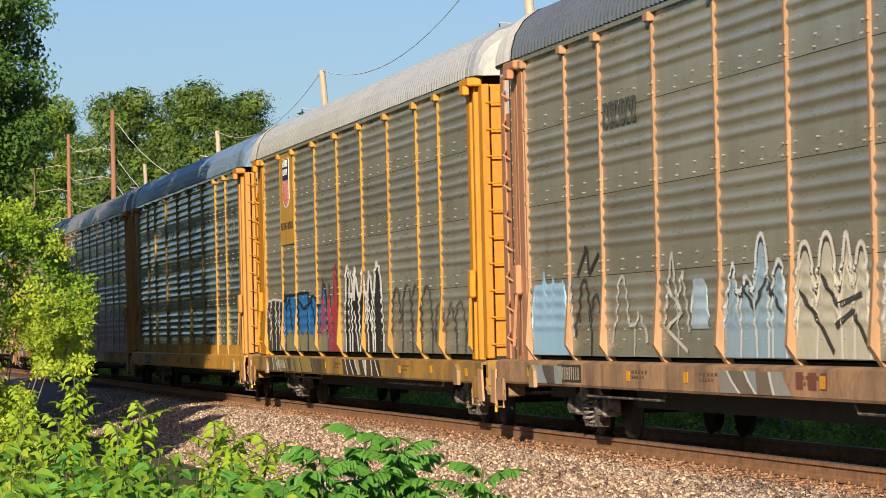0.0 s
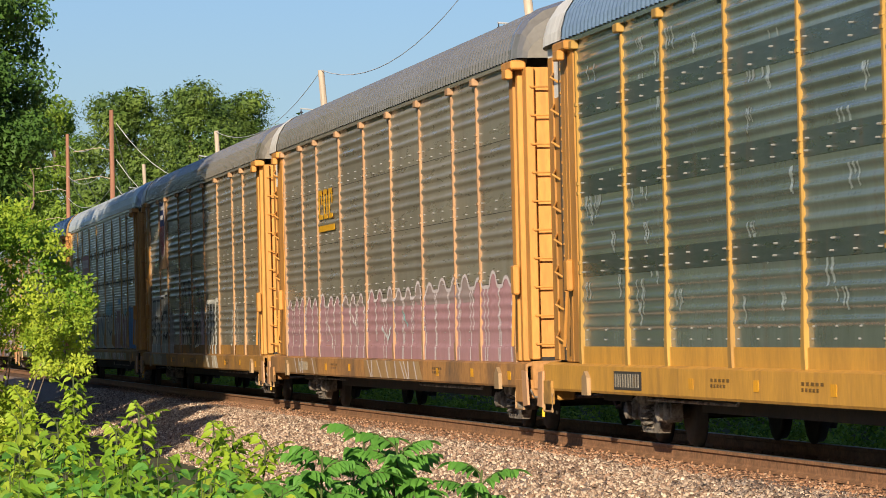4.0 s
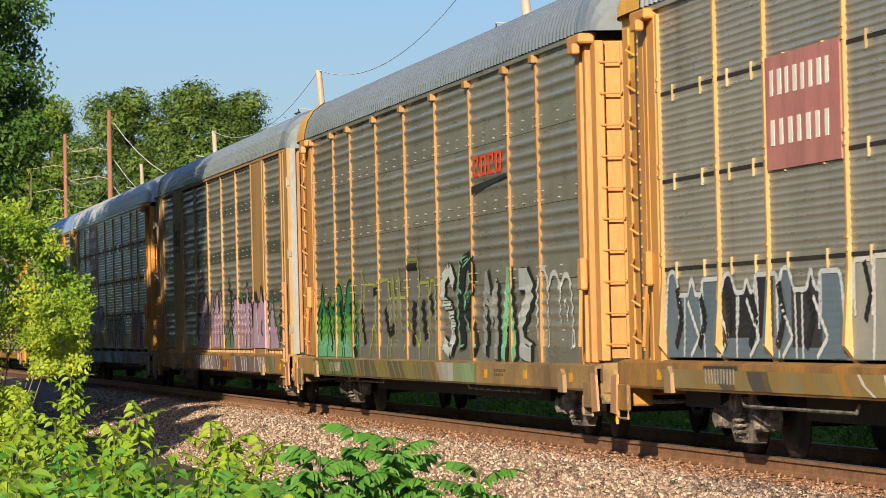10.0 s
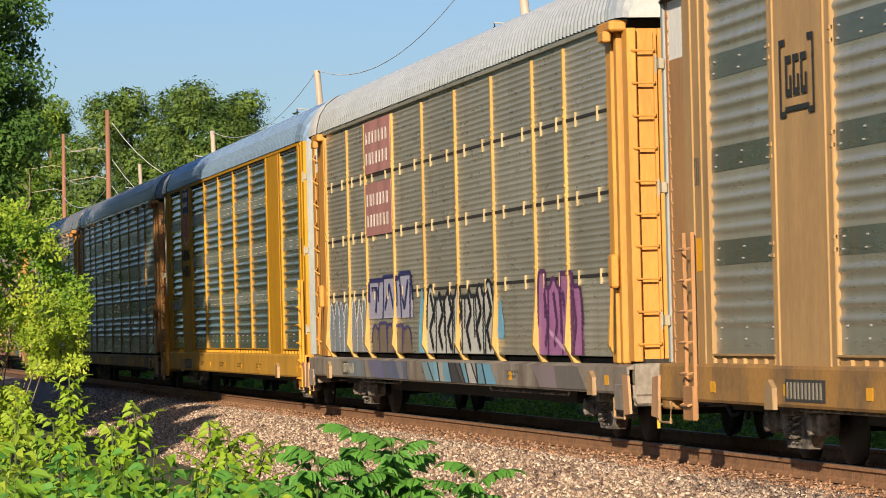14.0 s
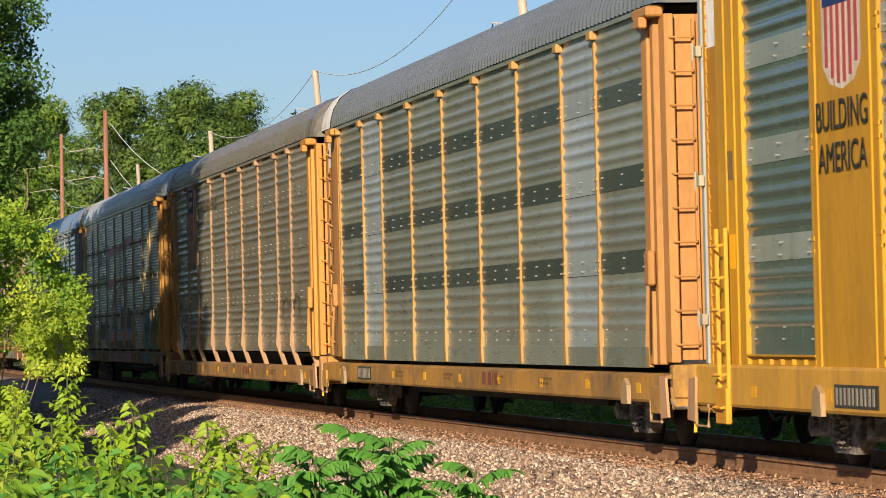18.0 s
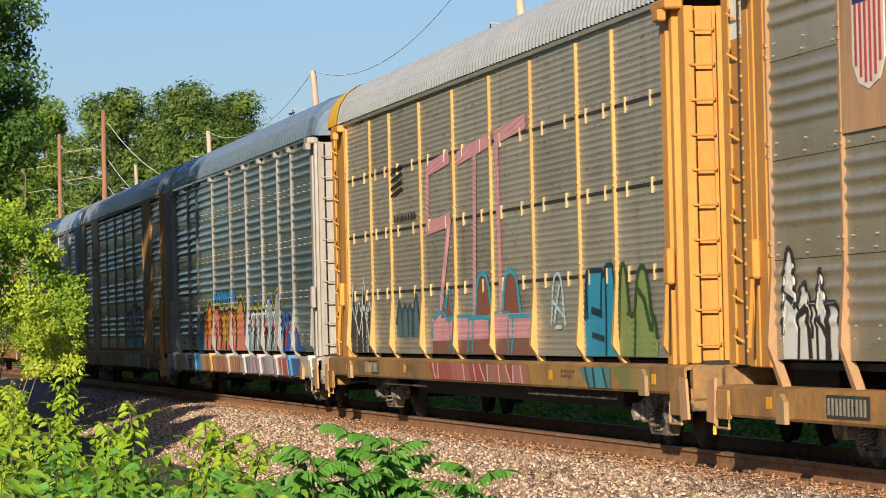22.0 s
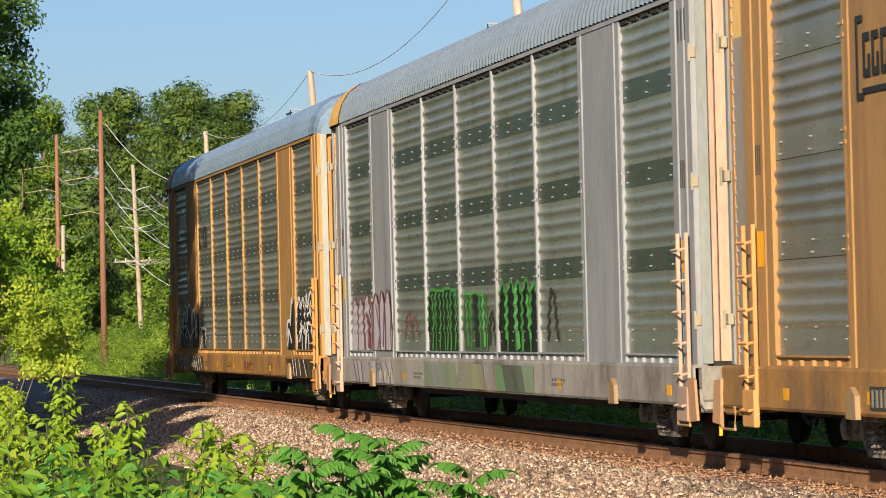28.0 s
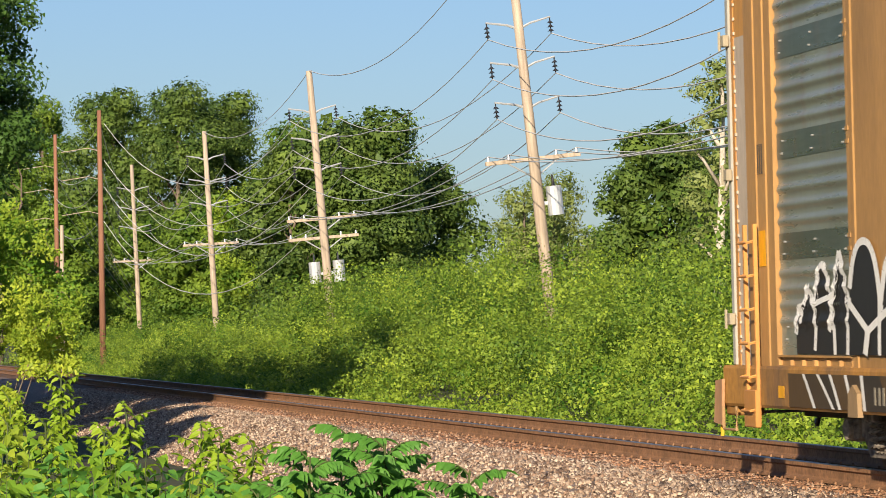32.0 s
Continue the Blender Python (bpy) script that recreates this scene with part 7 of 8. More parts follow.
def utility_pole(x, y, top, lean, material, arms=True, cross=(6.15,), cans=0, label="", r=0.17, ground=0.0):
    pole = new("utility_pole")
    tagged(pole, label, "utility pole", "utility poles along the railway")
    pole.matrix_world = pose(x, y, ground, lean, 0, 0)
    h = top - ground
    part("pole_shaft", Shape().rod([(0, 0, -1), (0, 0, h * 0.5), (0, 0, h)], r, 12, r * 0.62), material, pole, smooth=True)
    tips = []
    if arms:
        for z in ARMS:
            z -= ground
            for e in (-1, 1):
                a = part("davit_arm", Shape().rod([(0, 0, z - 0.05), (0, e * 0.35, z + 0.10), (0, e * 0.95, z + 0.22)], 0.045, 6, 0.03), CAN, pole)
                s = Shape()
                s.rod([(0, e * 0.93, z + 0.2), (0, e * 0.93, z - 0.26)], 0.02, 6)
                for i in range(3):
                    q = z + 0.06 - 0.12 * i
                    s.rod([(0, e * 0.93, q + 0.04), (0, e * 0.93, q), (0, e * 0.93, q - 0.02)], 0.04, 10, 0.10)
                part("insulator", s, INSULATOR, a, "dark stacked insulator")
                tips.append((0, e * 0.93, z - 0.26))
    for z in cross:
        z -= ground
        c = part("crossarm", Shape().box(-0.16, -0.06, -1.4, 1.4, z - 0.06, z + 0.06, 0.01), material, pole, "wooden crossarm")
        part("brace", Shape().rod([(-0.12, -0.75, z - 0.05), (-0.12, 0, z - 0.55)], 0.025, 5).rod([(-0.12, 0.75, z - 0.05), (-0.12, 0, z - 0.55)], 0.025, 5), CAN, c)
        for y2 in (-1.3, -0.7, 0.7, 1.3):
            part("pin_insulator", Shape().rod([(-0.11, y2, z + 0.06), (-0.11, y2, z + 0.13), (-0.11, y2, z + 0.2)], 0.05, 8, 0.03), CAN, c)
            tips.append((-0.11, y2, z + 0.2))
    for i in range(cans):
        e = 1 if i else -1
        z = 4.05 - ground
        if cans == 1:
            e, z = 1, 5.3 - ground
        can = part("transformer", Shape().rod([(0, e * 0.48, z - 0.42), (0, e * 0.48, z + 0.42)], 0.23, 14).box(-0.03, 0.03, min(0, e * 0.4), max(0, e * 0.4), z - 0.1, z), CAN, pole, "grey transformer can")
        part("bushing", Shape().rod([(0, e * 0.48, z + 0.42), (0, e * 0.48, z + 0.75)], 0.05, 8, 0.025), INSULATOR, can)
    tips = [pole.matrix_world @ Vector(p) for p in tips]
    return pole, tips


def wire(a, b, sag, name="wire"):
    pts = [a.lerp(b, i / 14) - Vector((0, 0, 4 * sag * (i / 14) * (1 - i / 14))) for i in range(15)]
    return tagged(part(name, Shape().rod(pts, 0.017, 4), WIRE), "thin silvery overhead wire between poles", "wire", "overhead wires")


POLES = [utility_pole(-69, 10.4, 12.3, 4.0, POLE_PALE, label="pale wooden utility pole with three pairs of arms"),
         utility_pole(-109, 10.9, 12.3, 6.6, POLE_PALE, cross=(6.55,), cans=1, label="leaning pale wooden utility pole with insulators and a grey transformer", r=0.2),
         utility_pole(-151, 10.5, 12.0, 5.3, POLE_PALE, cross=(6.15, 5.4), cans=2, label="leaning pale wooden utility pole with two transformer cans", r=0.2),
         utility_pole(-191, 10.4, 11.75, 3.7, POLE_PALE, label="pale wooden utility pole with three pairs of arms", r=0.18),
         utility_pole(-231, 10.3, 11.9, 3.0, POLE_PALE, label="far pale wooden utility pole with three pairs of arms")]
for (p, a), (q, b) in zip(POLES[:-1], POLES[1:]):
    for i in range(10):
        wire(a[i], b[i], 1.5 if i < 6 else 0.7)
wire(Vector((-151, 9.4, 11.95)), Vector((-109, 9.2, 12.3)) + Vector((0, 0, 1.0)), 1.6)
wire(Vector((-151, 9.4, 11.95)), Vector((-191, 9.6, 11.7)), 1.2)
for x, y, top, lean in ((-190, 4.59, 12.65, 1.1), (-230, 5.28, 13.6, 1.0)):
    p, tips = utility_pole(x, y, top, lean, POLE_BROWN, arms=False, cross=(), label="reddish-brown wooden utility pole", r=0.17)
    for z in (top - 1.9, top - 3.3, top - 5.0):
        a = part("side_arm", Shape().rod([(0, 0, z - 0.1), (0, -0.6, z + 0.05), (0, -1.9, z - 0.15)], 0.02, 5), POLE_PALE, p)
for z in (12.0, 10.2, 8.9, 7.2):
    wire(Vector((-190, 4.4, z)), Vector((-230, 5.1, z + 0.9)), 0.8)
    wire(Vector((-190, 4.4, z)), Vector((-231, 10.0, z - 3)), 0.8)
    wire(Vector((-190, 4.6, z)), Vector((-151, 9.4, z - 1.6)), 3.0)
    wire(Vector((-230, 5.1, z + 0.9)), Vector((-260, 14, 2.0)), 0.2)

utility_pole(-200, 3.34, 7.3, 0.6, POLE_PALE, arms=False, cross=(), label="short pale broken-off wooden post", r=0.15)

# ---- plants ----
LEAF_DARK = leafy("dark_tree_leaves", (0.045, 0.092, 0.020), (0.190, 0.275, 0.050), 0.30)
LEAF_EDGE = leafy("edge_tree_leaves", (0.050, 0.115, 0.024), (0.100, 0.200, 0.036), 0.35)
LEAF_MID = leafy("green_tree_leaves", (0.045, 0.115, 0.014), (0.265, 0.375, 0.045), 0.32)
LEAF_BRUSH = leafy("brush_leaves", (0.060, 0.160, 0.016), (0.440, 0.550, 0.060), 0.36)
LEAF_DRY = leafy("thin_dry_leaves", (0.15, 0.21, 0.055), (0.36, 0.41, 0.13), 0.36)
LEAF_NEAR = leafy("bright_bush_leaves", (0.100, 0.230, 0.020), (0.590, 0.640, 0.062), 0.40)
LEAF_WEED = leafy("weed_leaves", (0.050, 0.165, 0.014), (0.330, 0.500, 0.040), 0.38)
LEAF_TIP = leafy("young_shoot_leaves", (0.16, 0.32, 0.016), (0.440, 0.540, 0.045), 0.42)
STEM = surface("green_stem", (0.06, 0.085, 0.022), 0.7, 0, 0.2, 30)
LEAF_SUMAC = leafy("deep_green_leaflets", (0.070, 0.215, 0.036), (0.190, 0.430, 0.065), 0.42)


def tree(x, y, height, radius, leaves, leaf, material, bark=BARK, seed=0, ground=0.0, low=0.25, clumps=26, label="broad green deciduous tree", trunk_r=None, fall=0.3):
    """A tapered trunk with limbs, and a crown of leafy clumps with gaps between them."""
    rng = np.random.default_rng(seed)
    t = new("tree")
    t.location = (x, y, ground)
    tagged(t, label, "tree", "trees along the railway")
    r = trunk_r or height * 0.017
    wood = Shape()
    bend = rng.normal(size=2) * 0.25
    wood.rod([(0, 0, -0.5), (bend[0] * 0.4, bend[1] * 0.4, height * 0.3), (bend[0], bend[1], height * 0.62), (bend[0] * 1.2, bend[1], height * 0.92)], r, 9, r * 0.2)
    cl = []
    for i in range(clumps):
        u = (i + 0.5) / clumps
        z = height * (low + (0.97 - low) * u)
        env = radius * math.sqrt(max(0.05, 1 - ((u - 0.42) / 0.62) ** 2))
        a = i * 2.4 + rng.uniform(-0.5, 0.5)
        d = env * rng.uniform(0.35, 0.85)
        s = radius * rng.uniform(0.24, 0.42)
        c = (d * math.cos(a), d * math.sin(a), z - s * 0.3)
        cl.append((*c, s * 1.15, s * 1.15, s * 0.75))
        if i % 2 == 0:
            base = max(height * 0.15, z - d * 0.9 - 0.4)
            wood.rod([(bend[0] * 0.6, bend[1] * 0.6, base), (c[0] * 0.5, c[1] * 0.5, base + (z - base) * 0.6), c], r * 0.35, 6, r * 0.08)
    part("trunk", wood, bark, t, smooth=True)
    pts, out = clump_points(rng, cl, leaves)
    size = leaf * rng.uniform(0.6, 1.3, leaves)
    deep = leaves // 6
    axis = np.column_stack([np.zeros((deep, 2)), pts[:deep, 2]])
    pts[:deep] += 0.16 * (axis - pts[:deep])
    size[:deep] *= 2.6
    part("crown", leaf_mesh("crown", pts, size, rng, fall, 0.62, out, 0.38, 3), material, t)
    return t


# the row of tall trees on the camera's side, whose shade falls on track and train
# most stand out of view; the last five are added for the panels' reflections
for i, (x, y, h, r, n) in enumerate(((-63, -10.9, 6.6, 2.0, 14000), (-68, -11.2, 7.4, 2.4, 14000), (-88, -10.9, 14, 3.6, 12000), (-98, -10.3, 12.8, 4.2, 11000), (-110, -10.1, 12.6, 4.4, 10000), (-124, -9.8, 13.4, 4.4, 9000), (-138, -11.5, 7.6, 3.2, 6000), (-152, -12, 7.0, 3.2, 6000), (-168, -12, 7.2, 3.4, 5000), (-186, -13, 7.6, 3.6, 5000), (-206, -14, 8, 4.0, 5000))):
    tree(x, y, h, r, n, 0.42, LEAF_DARK, seed=30 + i, ground=-1.0, low=0.22, clumps=34, label="tall dark green tree beside the track")



def edge_tree():
    """The tall dark tree at the edge of the view; its side towards the track hangs almost straight down."""
    rng = np.random.default_rng(5)
    t = new("tree")
    t.location = (-79.5, -8.8, -1.0)
    tagged(t, "tall dark green tree beside the track", "tree", "trees along the railway")
    wood, cl = Shape(), []
    wood.rod([(0, 0, -0.5), (0.1, 0.2, 5), (0, 0.1, 10), (0, 0, 14)], 0.28, 10, 0.05)
    for i in range(170):
        z = 5.3 + 9.2 * (i + rng.random()) / 170
        s = rng.uniform(0.45, 0.8)
        reach = (3.0 + 0.1 * math.sin(z * 2.1) - s) * min(1.0, (15.5 - z) / 2.5)
        a = rng.uniform(-0.7, 1.0) * math.pi
        d = reach * math.sqrt(rng.uniform(0.35, 1))
        cl.append((d * math.cos(a), d * math.sin(a), z, s, s, s * 0.7))
        if i % 3 == 0:
            wood.rod([(0, 0.1, z - 1.2), (d * 0.5 * math.cos(a), d * 0.5 * math.sin(a), z - 0.4), cl[-1][:3]], 0.06, 5, 0.015)
    part("trunk", wood, BARK, t)
    pts, out = clump_points(rng, cl, 140000)
    part("crown", leaf_mesh("crown", pts, 0.115 * rng.uniform(0.6, 1.3, len(pts)), rng, 0.4, 0.6, out, 0.6, 3), LEAF_EDGE, t)
    twig = Shape().rod([(0.8, 2.1, 4.4), (0.8, 2.4, 5.0), (0.8, 2.4, 5.6), (0.8, 2.25, 6.0)], 0.03, 5, 0.01).rod([(0.8, 2.4, 5.0), (0.8, 2.05, 5.3)], 0.015, 4, 0.006).rod([(0.8, 2.4, 5.3), (0.8, 2.1, 5.55)], 0.015, 4, 0.006)
    part("dead_branch", twig, BARK, t, "bare dead branch")


edge_tree()
# woods behind the train
FAR = [(-198, 18.6, 13.2, 4.6, 15000, LEAF_DARK), (-205, 23.0, 11.0, 3.6, 9000, LEAF_DARK), (-196, 15.0, 11.6, 3.4, 9000, LEAF_DARK), (-215, 15.0, 10.0, 3.2, 8000, LEAF_BRUSH), (-225, 13.0, 9.5, 3.0, 7000, LEAF_MID),
       (-300, 14.5, 21.3, 4.8, 14000, LEAF_DARK), (-298, 19.5, 21.6, 4.6, 14000, LEAF_DARK), (-305, 24.0, 21.5, 4.4, 13000, LEAF_DARK), (-310, 9.5, 21.0, 4.2, 11000, LEAF_MID), (-300, 28.5, 19.0, 4.2, 8000, LEAF_MID), (-315, 33, 15.0, 4.2, 7000, LEAF_MID), (-320, 6.0, 20.5, 4.0, 9000, LEAF_MID),
       (-262, 17.5, 11.0, 3.6, 7000, LEAF_MID), (-258, 22.0, 11.0, 3.4, 7000, LEAF_MID), (-255, 12.5, 9.5, 3.2, 6000, LEAF_MID),
       (-146, 22.6, 9.8, 2.7, 9000, LEAF_DARK), (-143, 25.5, 9.2, 2.8, 8000, LEAF_DARK), (-150, 28.0, 10.0, 3.0, 8000, LEAF_DARK), (-152, 19.4, 8.2, 2.0, 4500, LEAF_DRY), (-148, 17.6, 7.6, 1.6, 3500, LEAF_DRY),
       (-250, 6.6, 10.5, 3.0, 6000, LEAF_MID), (-262, 9.4, 12.5, 3.4, 7000, LEAF_DARK), (-285, 5.0, 15.0, 3.4, 7000, LEAF_MID),
       (-255, 44, 9.0, 4.0, 6000, LEAF_MID), (-250, 38, 9.6, 3.8, 6000, LEAF_MID), (-262, 50, 9.4, 4.4, 6000, LEAF_MID)]
for i, (x, y, h, r, n, m) in enumerate(FAR):
    tree(x, y, h, r, int(n * 2.9), 0.20 if m is not LEAF_DRY else 0.10, m, seed=60 + i, low=0.12, clumps=30, label={LEAF_DARK.name: "dark green deciduous tree in the woods", LEAF_MID.name: "green deciduous tree in the woods", LEAF_BRUSH.name: "light green deciduous tree before the woods", LEAF_DRY.name: "thin half-dry tree with sparse leaves"}[m.name])
tree(-126.6, 19.9, 11.2, 1.5, 7000, 0.11, LEAF_DRY, BARK_WHITE, 91, low=0.35, clumps=18, label="slender white-barked tree with sparse leaves", trunk_r=0.24)


def brush(name, label, x0, x1, y0, y1, h0, h1, n, mounds, leaf, material, seed, ground=-0.3, bias=1.0):
    """A bank of leafy brush in mounds; nobody could count its plants."""
    rng = np.random.default_rng(seed)
    cl = []
    for i in range(mounds):
        u = rng.random() ** bias
        x, v = x0 + (x1 - x0) * u, rng.random()
        y = y0 + (y1 - y0) * v
        h = (h0 + (h1 - h0) * v) * rng.uniform(0.45, 1.25)
        w = h * rng.uniform(0.4, 0.65) + 0.2
        for k in range(9):
            a, b = rng.uniform(0, 6.28), rng.uniform(0.0, 1.0)
            e = w * math.sqrt(1 - b * b * 0.8)
            r = h * rng.uniform(0.12, 0.26) + 0.05
            cl.append((x + 1.3 * e * math.cos(a), y + e * math.sin(a), ground + h * (0.12 + 0.75 * b), r * 1.3, r, r * 0.8))
    pts, out = clump_points(rng, cl, n, 0.09)
    ob = part(name, leaf_mesh(name, pts, leaf * rng.uniform(0.55, 1.3, n), rng, 0.2, 0.7, out, 0.45, 3), material)
    return tagged(ob, label, "brush", kind="stuff")


brush("weeds", "low sunlit weeds along the far rail", -38, -230, 2.6, 4.6, 0.4, 1.0, 80000, 420, 0.085, LEAF_BRUSH, 201, -0.6, 1.3)
brush("brush", "bright green brush behind the track", -45, -260, 4.0, 7.5, 1.3, 2.7, 130000, 150, 0.085, LEAF_BRUSH, 202, -0.3, 1.25)
brush("brush", "deeper green brush among the bright brush", -45, -260, 4.0, 7.5, 1.3, 2.7, 70000, 80, 0.085, LEAF_MID, 212, -0.3, 1.25)
brush("tall_brush", "tall leafy brush under the poles", -60, -140, 7.5, 11.0, 2.9, 4.5, 115000, 50, 0.085, LEAF_BRUSH, 203, 0.0)
brush("tall_brush", "tall deeper green brush under the poles", -60, -140, 7.5, 11.0, 2.9, 4.5, 65000, 30, 0.085, LEAF_MID, 213, 0.0)
brush("tall_brush", "tall leafy brush before the woods", -130, -300, 9.0, 14.0, 2.2, 3.4, 50000, 90, 0.19, LEAF_MID, 204, 0.0)
brush("tall_brush", "thick brush beyond the poles", -80, -200, 12.0, 20.0, 3.6, 5.2, 60000, 100, 0.18, LEAF_MID, 205, 0.2)
brush("tall_brush", "far brush below the trees", -200, -330, 12.0, 45.0, 4.0, 6.5, 45000, 100, 0.27, LEAF_MID, 206, 0.2)

# ---- plants near the camera ----


def leaf_outline(s, base, way, normal, length, width, fold=0.25):
    """One pointed leaf, folded along its midrib."""
    way = way.normalized()
    side = way.cross(normal).normalized()
    up = side.cross(way)
    k = len(s.v)
    pts = [base, base + way * length * 0.3 + side * width * 0.5 + up * width * fold, base + way * length * 0.65 + side * width * 0.38 + up * width * fold * 0.8, base + way * length - up * length * 0.12,
           base + way * length * 0.65 - side * width * 0.38 + up * width * fold * 0.8, base + way * length * 0.3 - side * width * 0.5 + up * width * fold, base + way * length * 0.5]
    s.v += [tuple(p) for p in pts]
    s.f += [(k, k + 1, k + 6), (k + 1, k + 2, k + 6), (k + 2, k + 3, k + 6), (k + 3, k + 4, k + 6), (k + 4, k + 5, k + 6), (k + 5, k, k + 6)]


def frond(s, stems, base, way, length, pairs, leaf, width, rng, droop=0.5):
    """A compound leaf: an arching stalk with leaflets in pairs."""
    way = way.normalized()
    side = way.cross(Vector((0, 0, 1)))
    side = side.normalized() if side.length > 1e-3 else Vector((1, 0, 0))
    pts = []
    for i in range(9):
        u = i / 8
        pts.append(base + way * length * u - Vector((0, 0, 1)) * droop * length * u * u)
    stems.rod(pts, 0.004, 4, 0.0015)
    for i in range(pairs):
        u = 0.22 + 0.76 * i / max(1, pairs - 1)
        p = base + way * length * u - Vector((0, 0, 1)) * droop * length * u * u
        t = (way - Vector((0, 0, 1)) * 2 * droop * u).normalized()
        for e in (-1, 1):
            d = (side * e + t * 0.5 + Vector((0, 0, -0.80)) + Vector([rng.uniform(-0.15, 0.15) for q in range(3)])).normalized()
            leaf_outline(s, p, d, Vector((0.7 + rng.uniform(-0.6, 0.6), rng.uniform(-0.8, 0.5), 0.7)), leaf * rng.uniform(0.8, 1.1) * (1 - 0.35 * u * u), width, 0.2)
    leaf_outline(s, pts[-1], (way - Vector((0, 0, 1)) * 2 * droop).normalized(), Vector((0, 0, 1)), leaf, width)


def shoot(name, label, x, y, z0, z1, fronds, length, pairs, leaf, width, material, seed, droop=0.5, up=0.5, start=0.35, category="shrub"):
    rng = random.Random(seed)
    t = new(name)
    t.location = (x, y, z0)
    tagged(t, label, category, "plants before the track")
    stems, leaves = Shape(), Shape()
    h = z1 - z0
    lean = Vector((rng.uniform(-0.1, 0.1), rng.uniform(-0.1, 0.1), 0)) * h
    stems.rod([(0, 0, 0), tuple(lean * 0.5 + Vector((0, 0, h * 0.5))), tuple(lean + Vector((0, 0, h)))], 0.012, 6, 0.004)
    for i in range(fronds):
        u = start + (1 - start) * (i + 0.5) / fronds
        a = i * 2.4 + rng.uniform(-0.4, 0.4)
        d = Vector((math.cos(a), math.sin(a), up + 0.5 * u + rng.uniform(-0.15, 0.15)))
        frond(leaves, stems, lean * u + Vector((0, 0, h * u)), d, length * rng.uniform(0.75, 1.1) * (1.1 - 0.35 * u), pairs, leaf, width, rng, droop)
    part("stem", stems, STEM, t)
    part("foliage", leaves, material, t)
    return t



def leafy_weed(x, y, z1, leaves, size, material, seed):
    """A branching weed with broad leaves that turn to the light."""
    rng = random.Random(seed)
    t = new("leafy_weed")
    t.location = (x, y, -0.8)
    tagged(t, "green leafy weed with broad leaves beside the ballast", "weed", "plants before the track")
    h = z1 + 0.8
    stems, green = Shape(), Shape()
    for b in range(4):
        a = rng.uniform(0, 6.28)
        tip = Vector((0.26 * math.cos(a), 0.13 * math.sin(a), h * rng.uniform(0.75, 1.0)))
        stems.rod([(0, 0, 0), tuple(tip * 0.5 + Vector((0, 0, 0.06 * h))), tuple(tip)], 0.004, 5, 0.0015)
        for i in range(leaves // 4):
            u = 1 - rng.random() ** 1.2 * 0.5
            p = tip * u + Vector((0, 0, 0.24 * h * u * (1 - u)))
            c = rng.uniform(0, 6.28)
            out = Vector((math.cos(c), math.sin(c), rng.uniform(-0.5, 0.35)))
            q = p + out * rng.uniform(0.03, 0.11)
            face = Vector((0.5 + rng.uniform(-0.8, 0.8), -0.25 + rng.uniform(-0.8, 0.8), 0.9)) + out * 0.4
            leaf_outline(green, q, out + Vector((0, 0, -0.45)), face, size * rng.uniform(0.6, 1.25), size * rng.uniform(0.5, 0.8), rng.uniform(0.05, 0.3))
    part("stem", stems, STEM, t)
    part("foliage", green, material, t)


rng = random.Random(77)
# sumac-like saplings at the foot of the view, whose long compound leaves arch out
for i, (y, top) in enumerate(((-9.55, 0.72), (-9.46, 0.78), (-9.38, 0.82), (-9.27, 0.88), (-9.20, 0.76), (-9.12, 0.74), (-9.05, 0.80), (-8.97, 0.86), (-8.88, 0.76), (-8.80, 0.80), (-9.33, 0.66), (-9.16, 0.64), (-8.92, 0.64), (-9.50, 0.62), (-9.42, 0.68), (-9.02, 0.68), (-8.84, 0.66))):
    shoot("sapling", "young sapling with drooping deep green compound leaves", -14.2 - 0.6 * rng.random(), y, -0.85, top - 0.03, 8, 0.25, 6, 0.076, 0.034, LEAF_SUMAC, 300 + i, 0.45, 0.70, 0.80)
# leafy weeds, darker below, and bright young shoots over them
for i in range(165):
    u = rng.random()
    x, y = -12.6 - 4.0 * rng.random(), -10.85 + 1.42 * u
    z1 = 0.82 - 0.20 * u * u + rng.uniform(-0.28, 0.08)
    leafy_weed(x, y, z1, 160, 0.066, (LEAF_WEED, LEAF_WEED, LEAF_NEAR, LEAF_SUMAC)[rng.randrange(4)], 340 + i)
for i, (x, y, z1) in enumerate(((-15.9, -9.74, 0.92), (-16.0, -9.66, 0.84), (-20.0, -9.84, 1.03), (-20.1, -9.70, 0.92), (-20.0, -9.96, 0.93), (-16.2, -9.88, 0.84), (-16.4, -9.54, 0.82), (-18.2, -10.25, 0.84), (-17.0, -10.02, 0.86), (-16.6, -9.80, 0.80), (-16.0, -9.48, 0.78), (-15.6, -9.42, 0.72))):
    shoot("leafy_shoot", "tall bright shoot with pointed young leaves", x, y, -0.8, z1, 26, 0.15, 3, 0.062, 0.026, LEAF_TIP, 440 + i, 0.3, 0.7, 0.55)


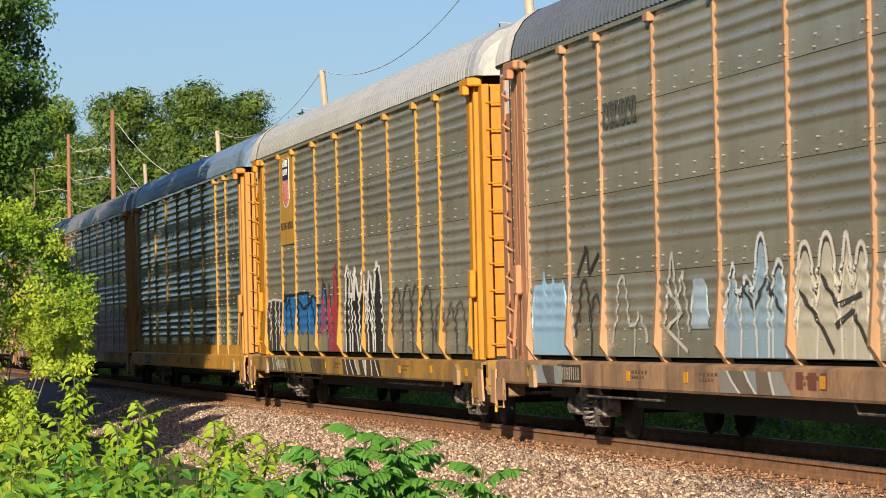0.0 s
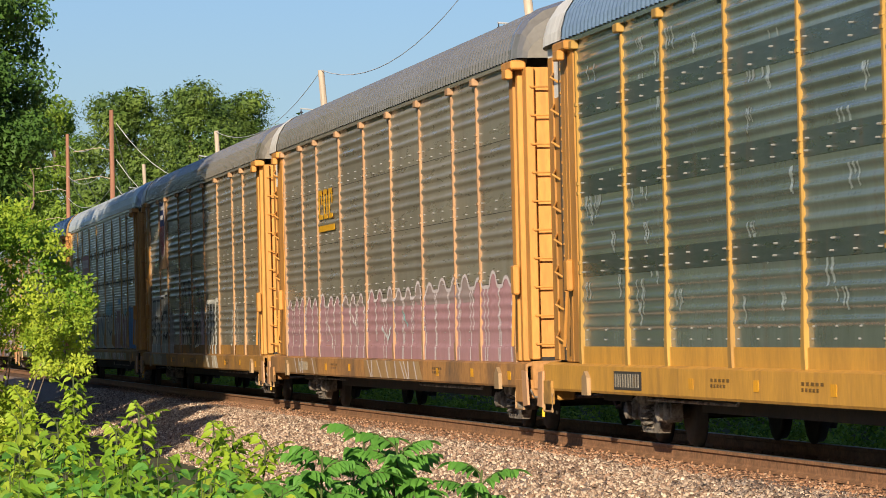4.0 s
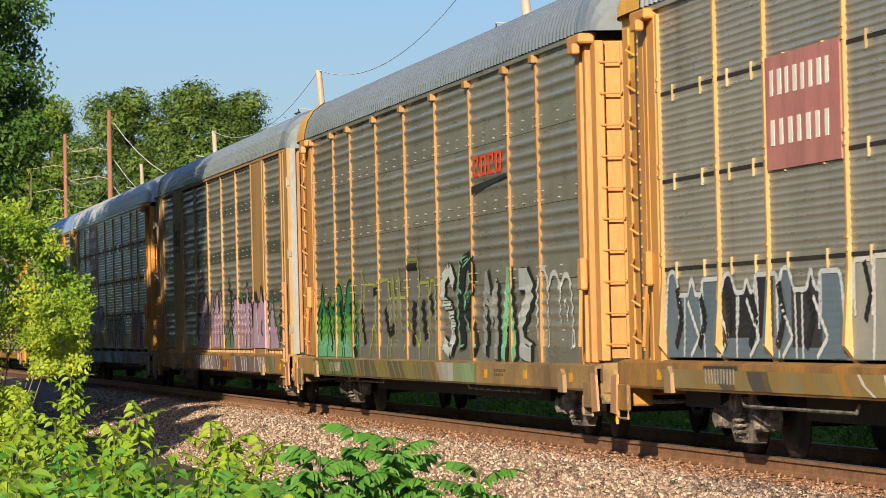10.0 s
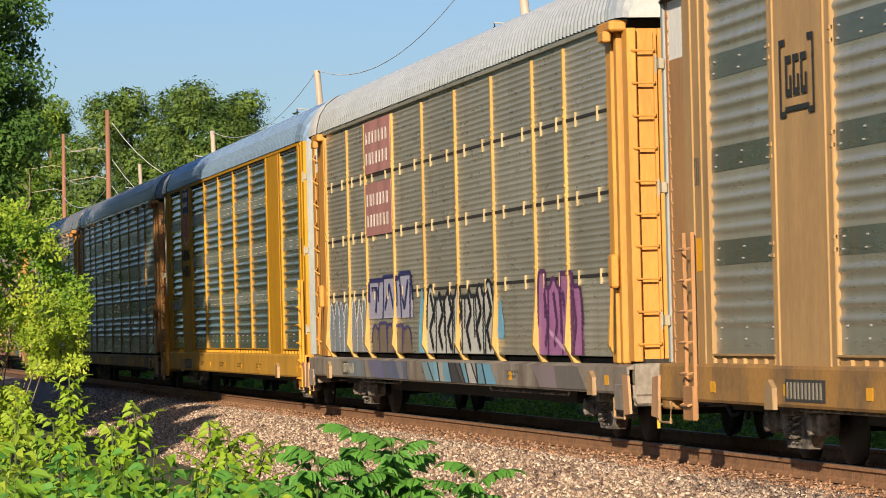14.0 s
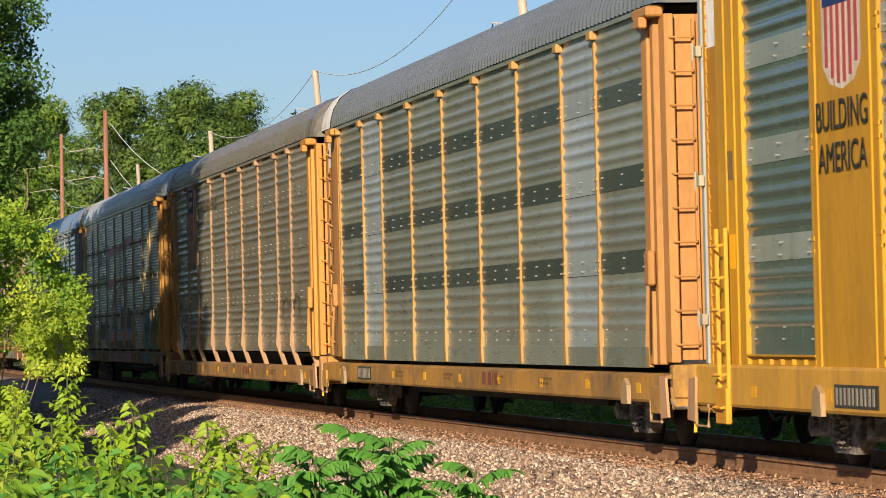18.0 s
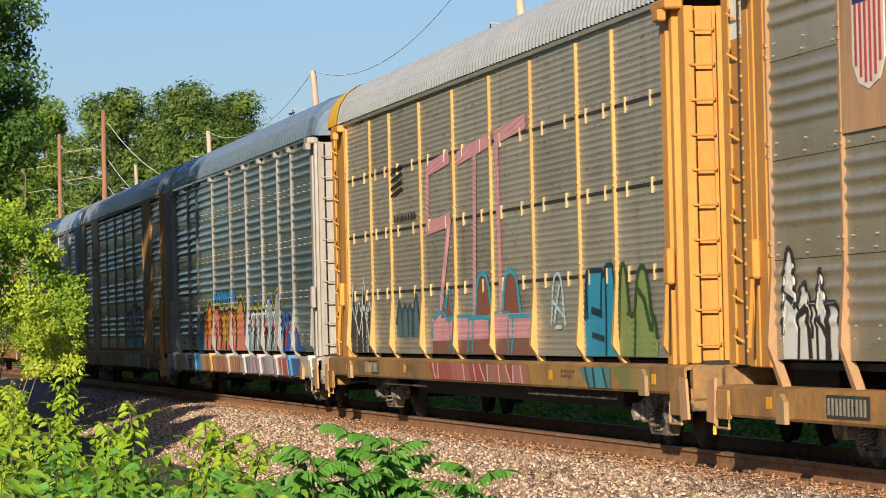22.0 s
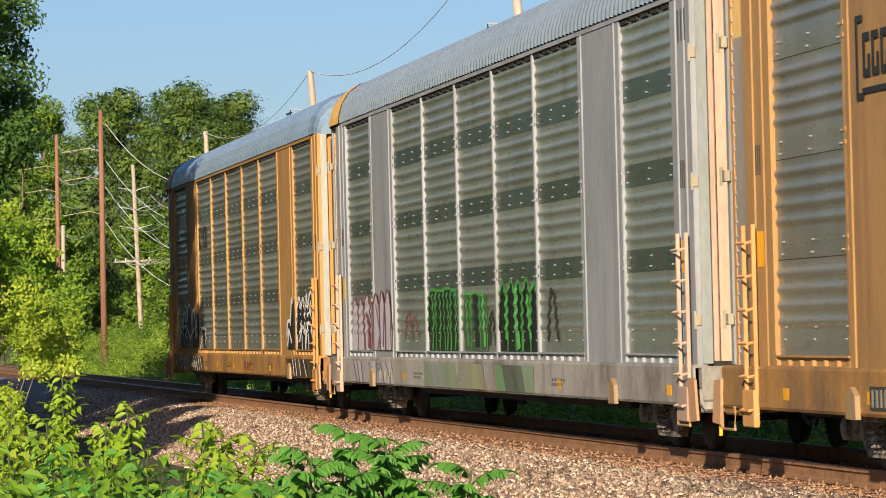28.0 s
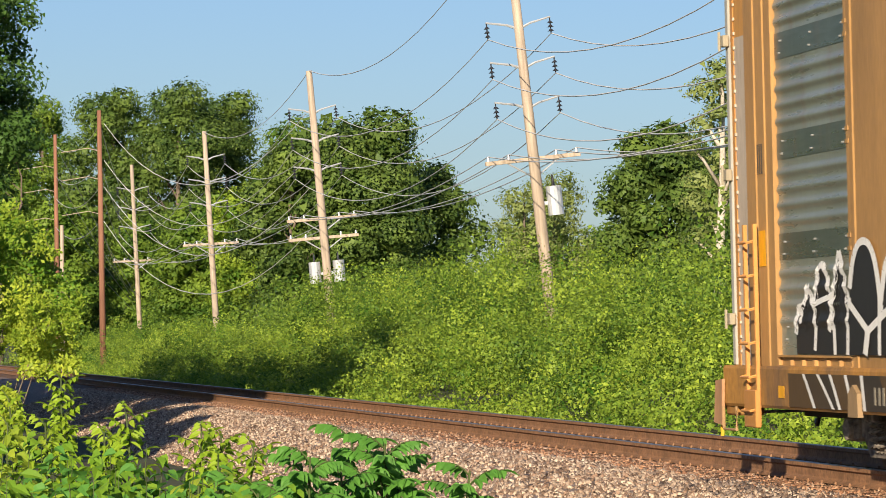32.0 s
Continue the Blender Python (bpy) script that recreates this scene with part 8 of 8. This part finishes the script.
def near_bush():
    """The bright bush at the edge of the track: many short drooping sprays of leaves with dark gaps between them."""
    rng = np.random.default_rng(9)
    t = new("bush")
    t.location = (-35, -9.58, -0.72)
    tagged(t, "tall bright green bush with small leaves and hanging twigs", "bush", "plants before the track")
    heights = (0.9, 1.25, 1.62, 1.7, 1.9, 2.2, 2.55, 2.9, 3.15, 3.28)
    edges = (0.32, 0.35, 0.45, 0.86, 0.88, 0.96, 0.84, 0.60, 0.28, -0.20)
    wood, centres, outs = Shape(), [], []
    made = 0
    while made < 3100:
        z = rng.uniform(0.95, 3.28)
        edge = np.interp(z, heights, edges) + 0.05 * math.sin(z * 11)
        y = edge - 2.4 * rng.random() ** 1.25
        x = 0.95 * (rng.random() * 2 - 1)
        if noise.noise(Vector((x * 1.3, y * 2.6, z * 2.9))) < (0.03 if x > -0.2 else -0.6):
            continue
        if 1.5 < z < 1.88 and 0.10 < y < 0.48:
            continue
        made += 1
        a = rng.uniform(-0.9, 0.9)
        way = Vector((math.cos(a) * 0.7, math.sin(a), rng.uniform(-0.9, 0.15))).normalized()
        long = rng.uniform(0.10, 0.24)
        root, tip = Vector((x, y, z)) - way * long * 0.6, Vector((x, y, z)) + way * long * 0.4
        if made % 6 == 0:
            wood.rod([tuple(root), tuple(tip)], 0.004, 4, 0.0015)
        if made % 60 == 0 and x < -0.3:
            wood.rod([(x, -0.5 + y * 0.3, 0), (x, y * 0.7 - 0.1, z * 0.6), tuple(root)], 0.012, 5, 0.003)
        n = 26
        u = rng.random(n)[:, None]
        centres.append(np.array(root) * (1 - u) + np.array(tip) * u + rng.normal(size=(n, 3)) * 0.028)
        outs.append(np.array((0.65, -0.2, 0.45)) + rng.normal(size=(n, 3)) * 0.6)
    centres, outs = np.concatenate(centres), np.concatenate(outs)
    tagged(part("twigs", wood, BARK, t), kind="stuff")
    part("foliage", leaf_mesh("foliage", centres, 0.043 * rng.uniform(0.6, 1.35, len(centres)), rng, 0.7, 0.5, outs, 0.45), LEAF_NEAR, t)


near_bush()


# ---- what moves ----


def travelled(t):
    """How far the gap behind the first car has come along the track."""
    return -53.457 + 15.14345 * t + 0.012222 * t ** 2 + -0.0016503 * t ** 3 + 0.000027293 * t ** 4


SHIFT = {0: 0.05, 1: 0.14, 2: 0.05, 3: 0.08, 4: 0.14, 5: -0.12, 6: -0.15, 7: -0.3, 8: -0.72, 9: -0.1, 10: -0.35, 11: -0.05, 12: -0.2, 13: -0.45, 14: -0.12, 15: -0.12, 16: -0.3}      # how far a car stands off its even place in the train


def motions():
    times = [0, 2, 4, 6, 8, 10, 12, 14, 16, 18, 20, 22, 24, 26, 28, 30, 32]
    for k, car in enumerate(CARS):
        walk(car, [(t, pose(LONG * (travelled(t) - PITCH * (k - 0.5) + 58) - 58 + SHIFT.get(k, 0), 0, 0, CANT, 0, 0)) for t in times])
    first = WHEELS[0]
    walk(first, [(i / FPS, pose(0, 0, 0, 0, math.degrees(LONG * (travelled(i / FPS) - travelled(0)) / 0.42), 0)) for i in range(32 * FPS + 1)])
    for w in WHEELS[1:]:
        w.rotation_mode = "QUATERNION"
        keys = w.animation_data_create()
        keys.action = first.animation_data.action
        keys.action_slot = first.animation_data.action_slot


motions()
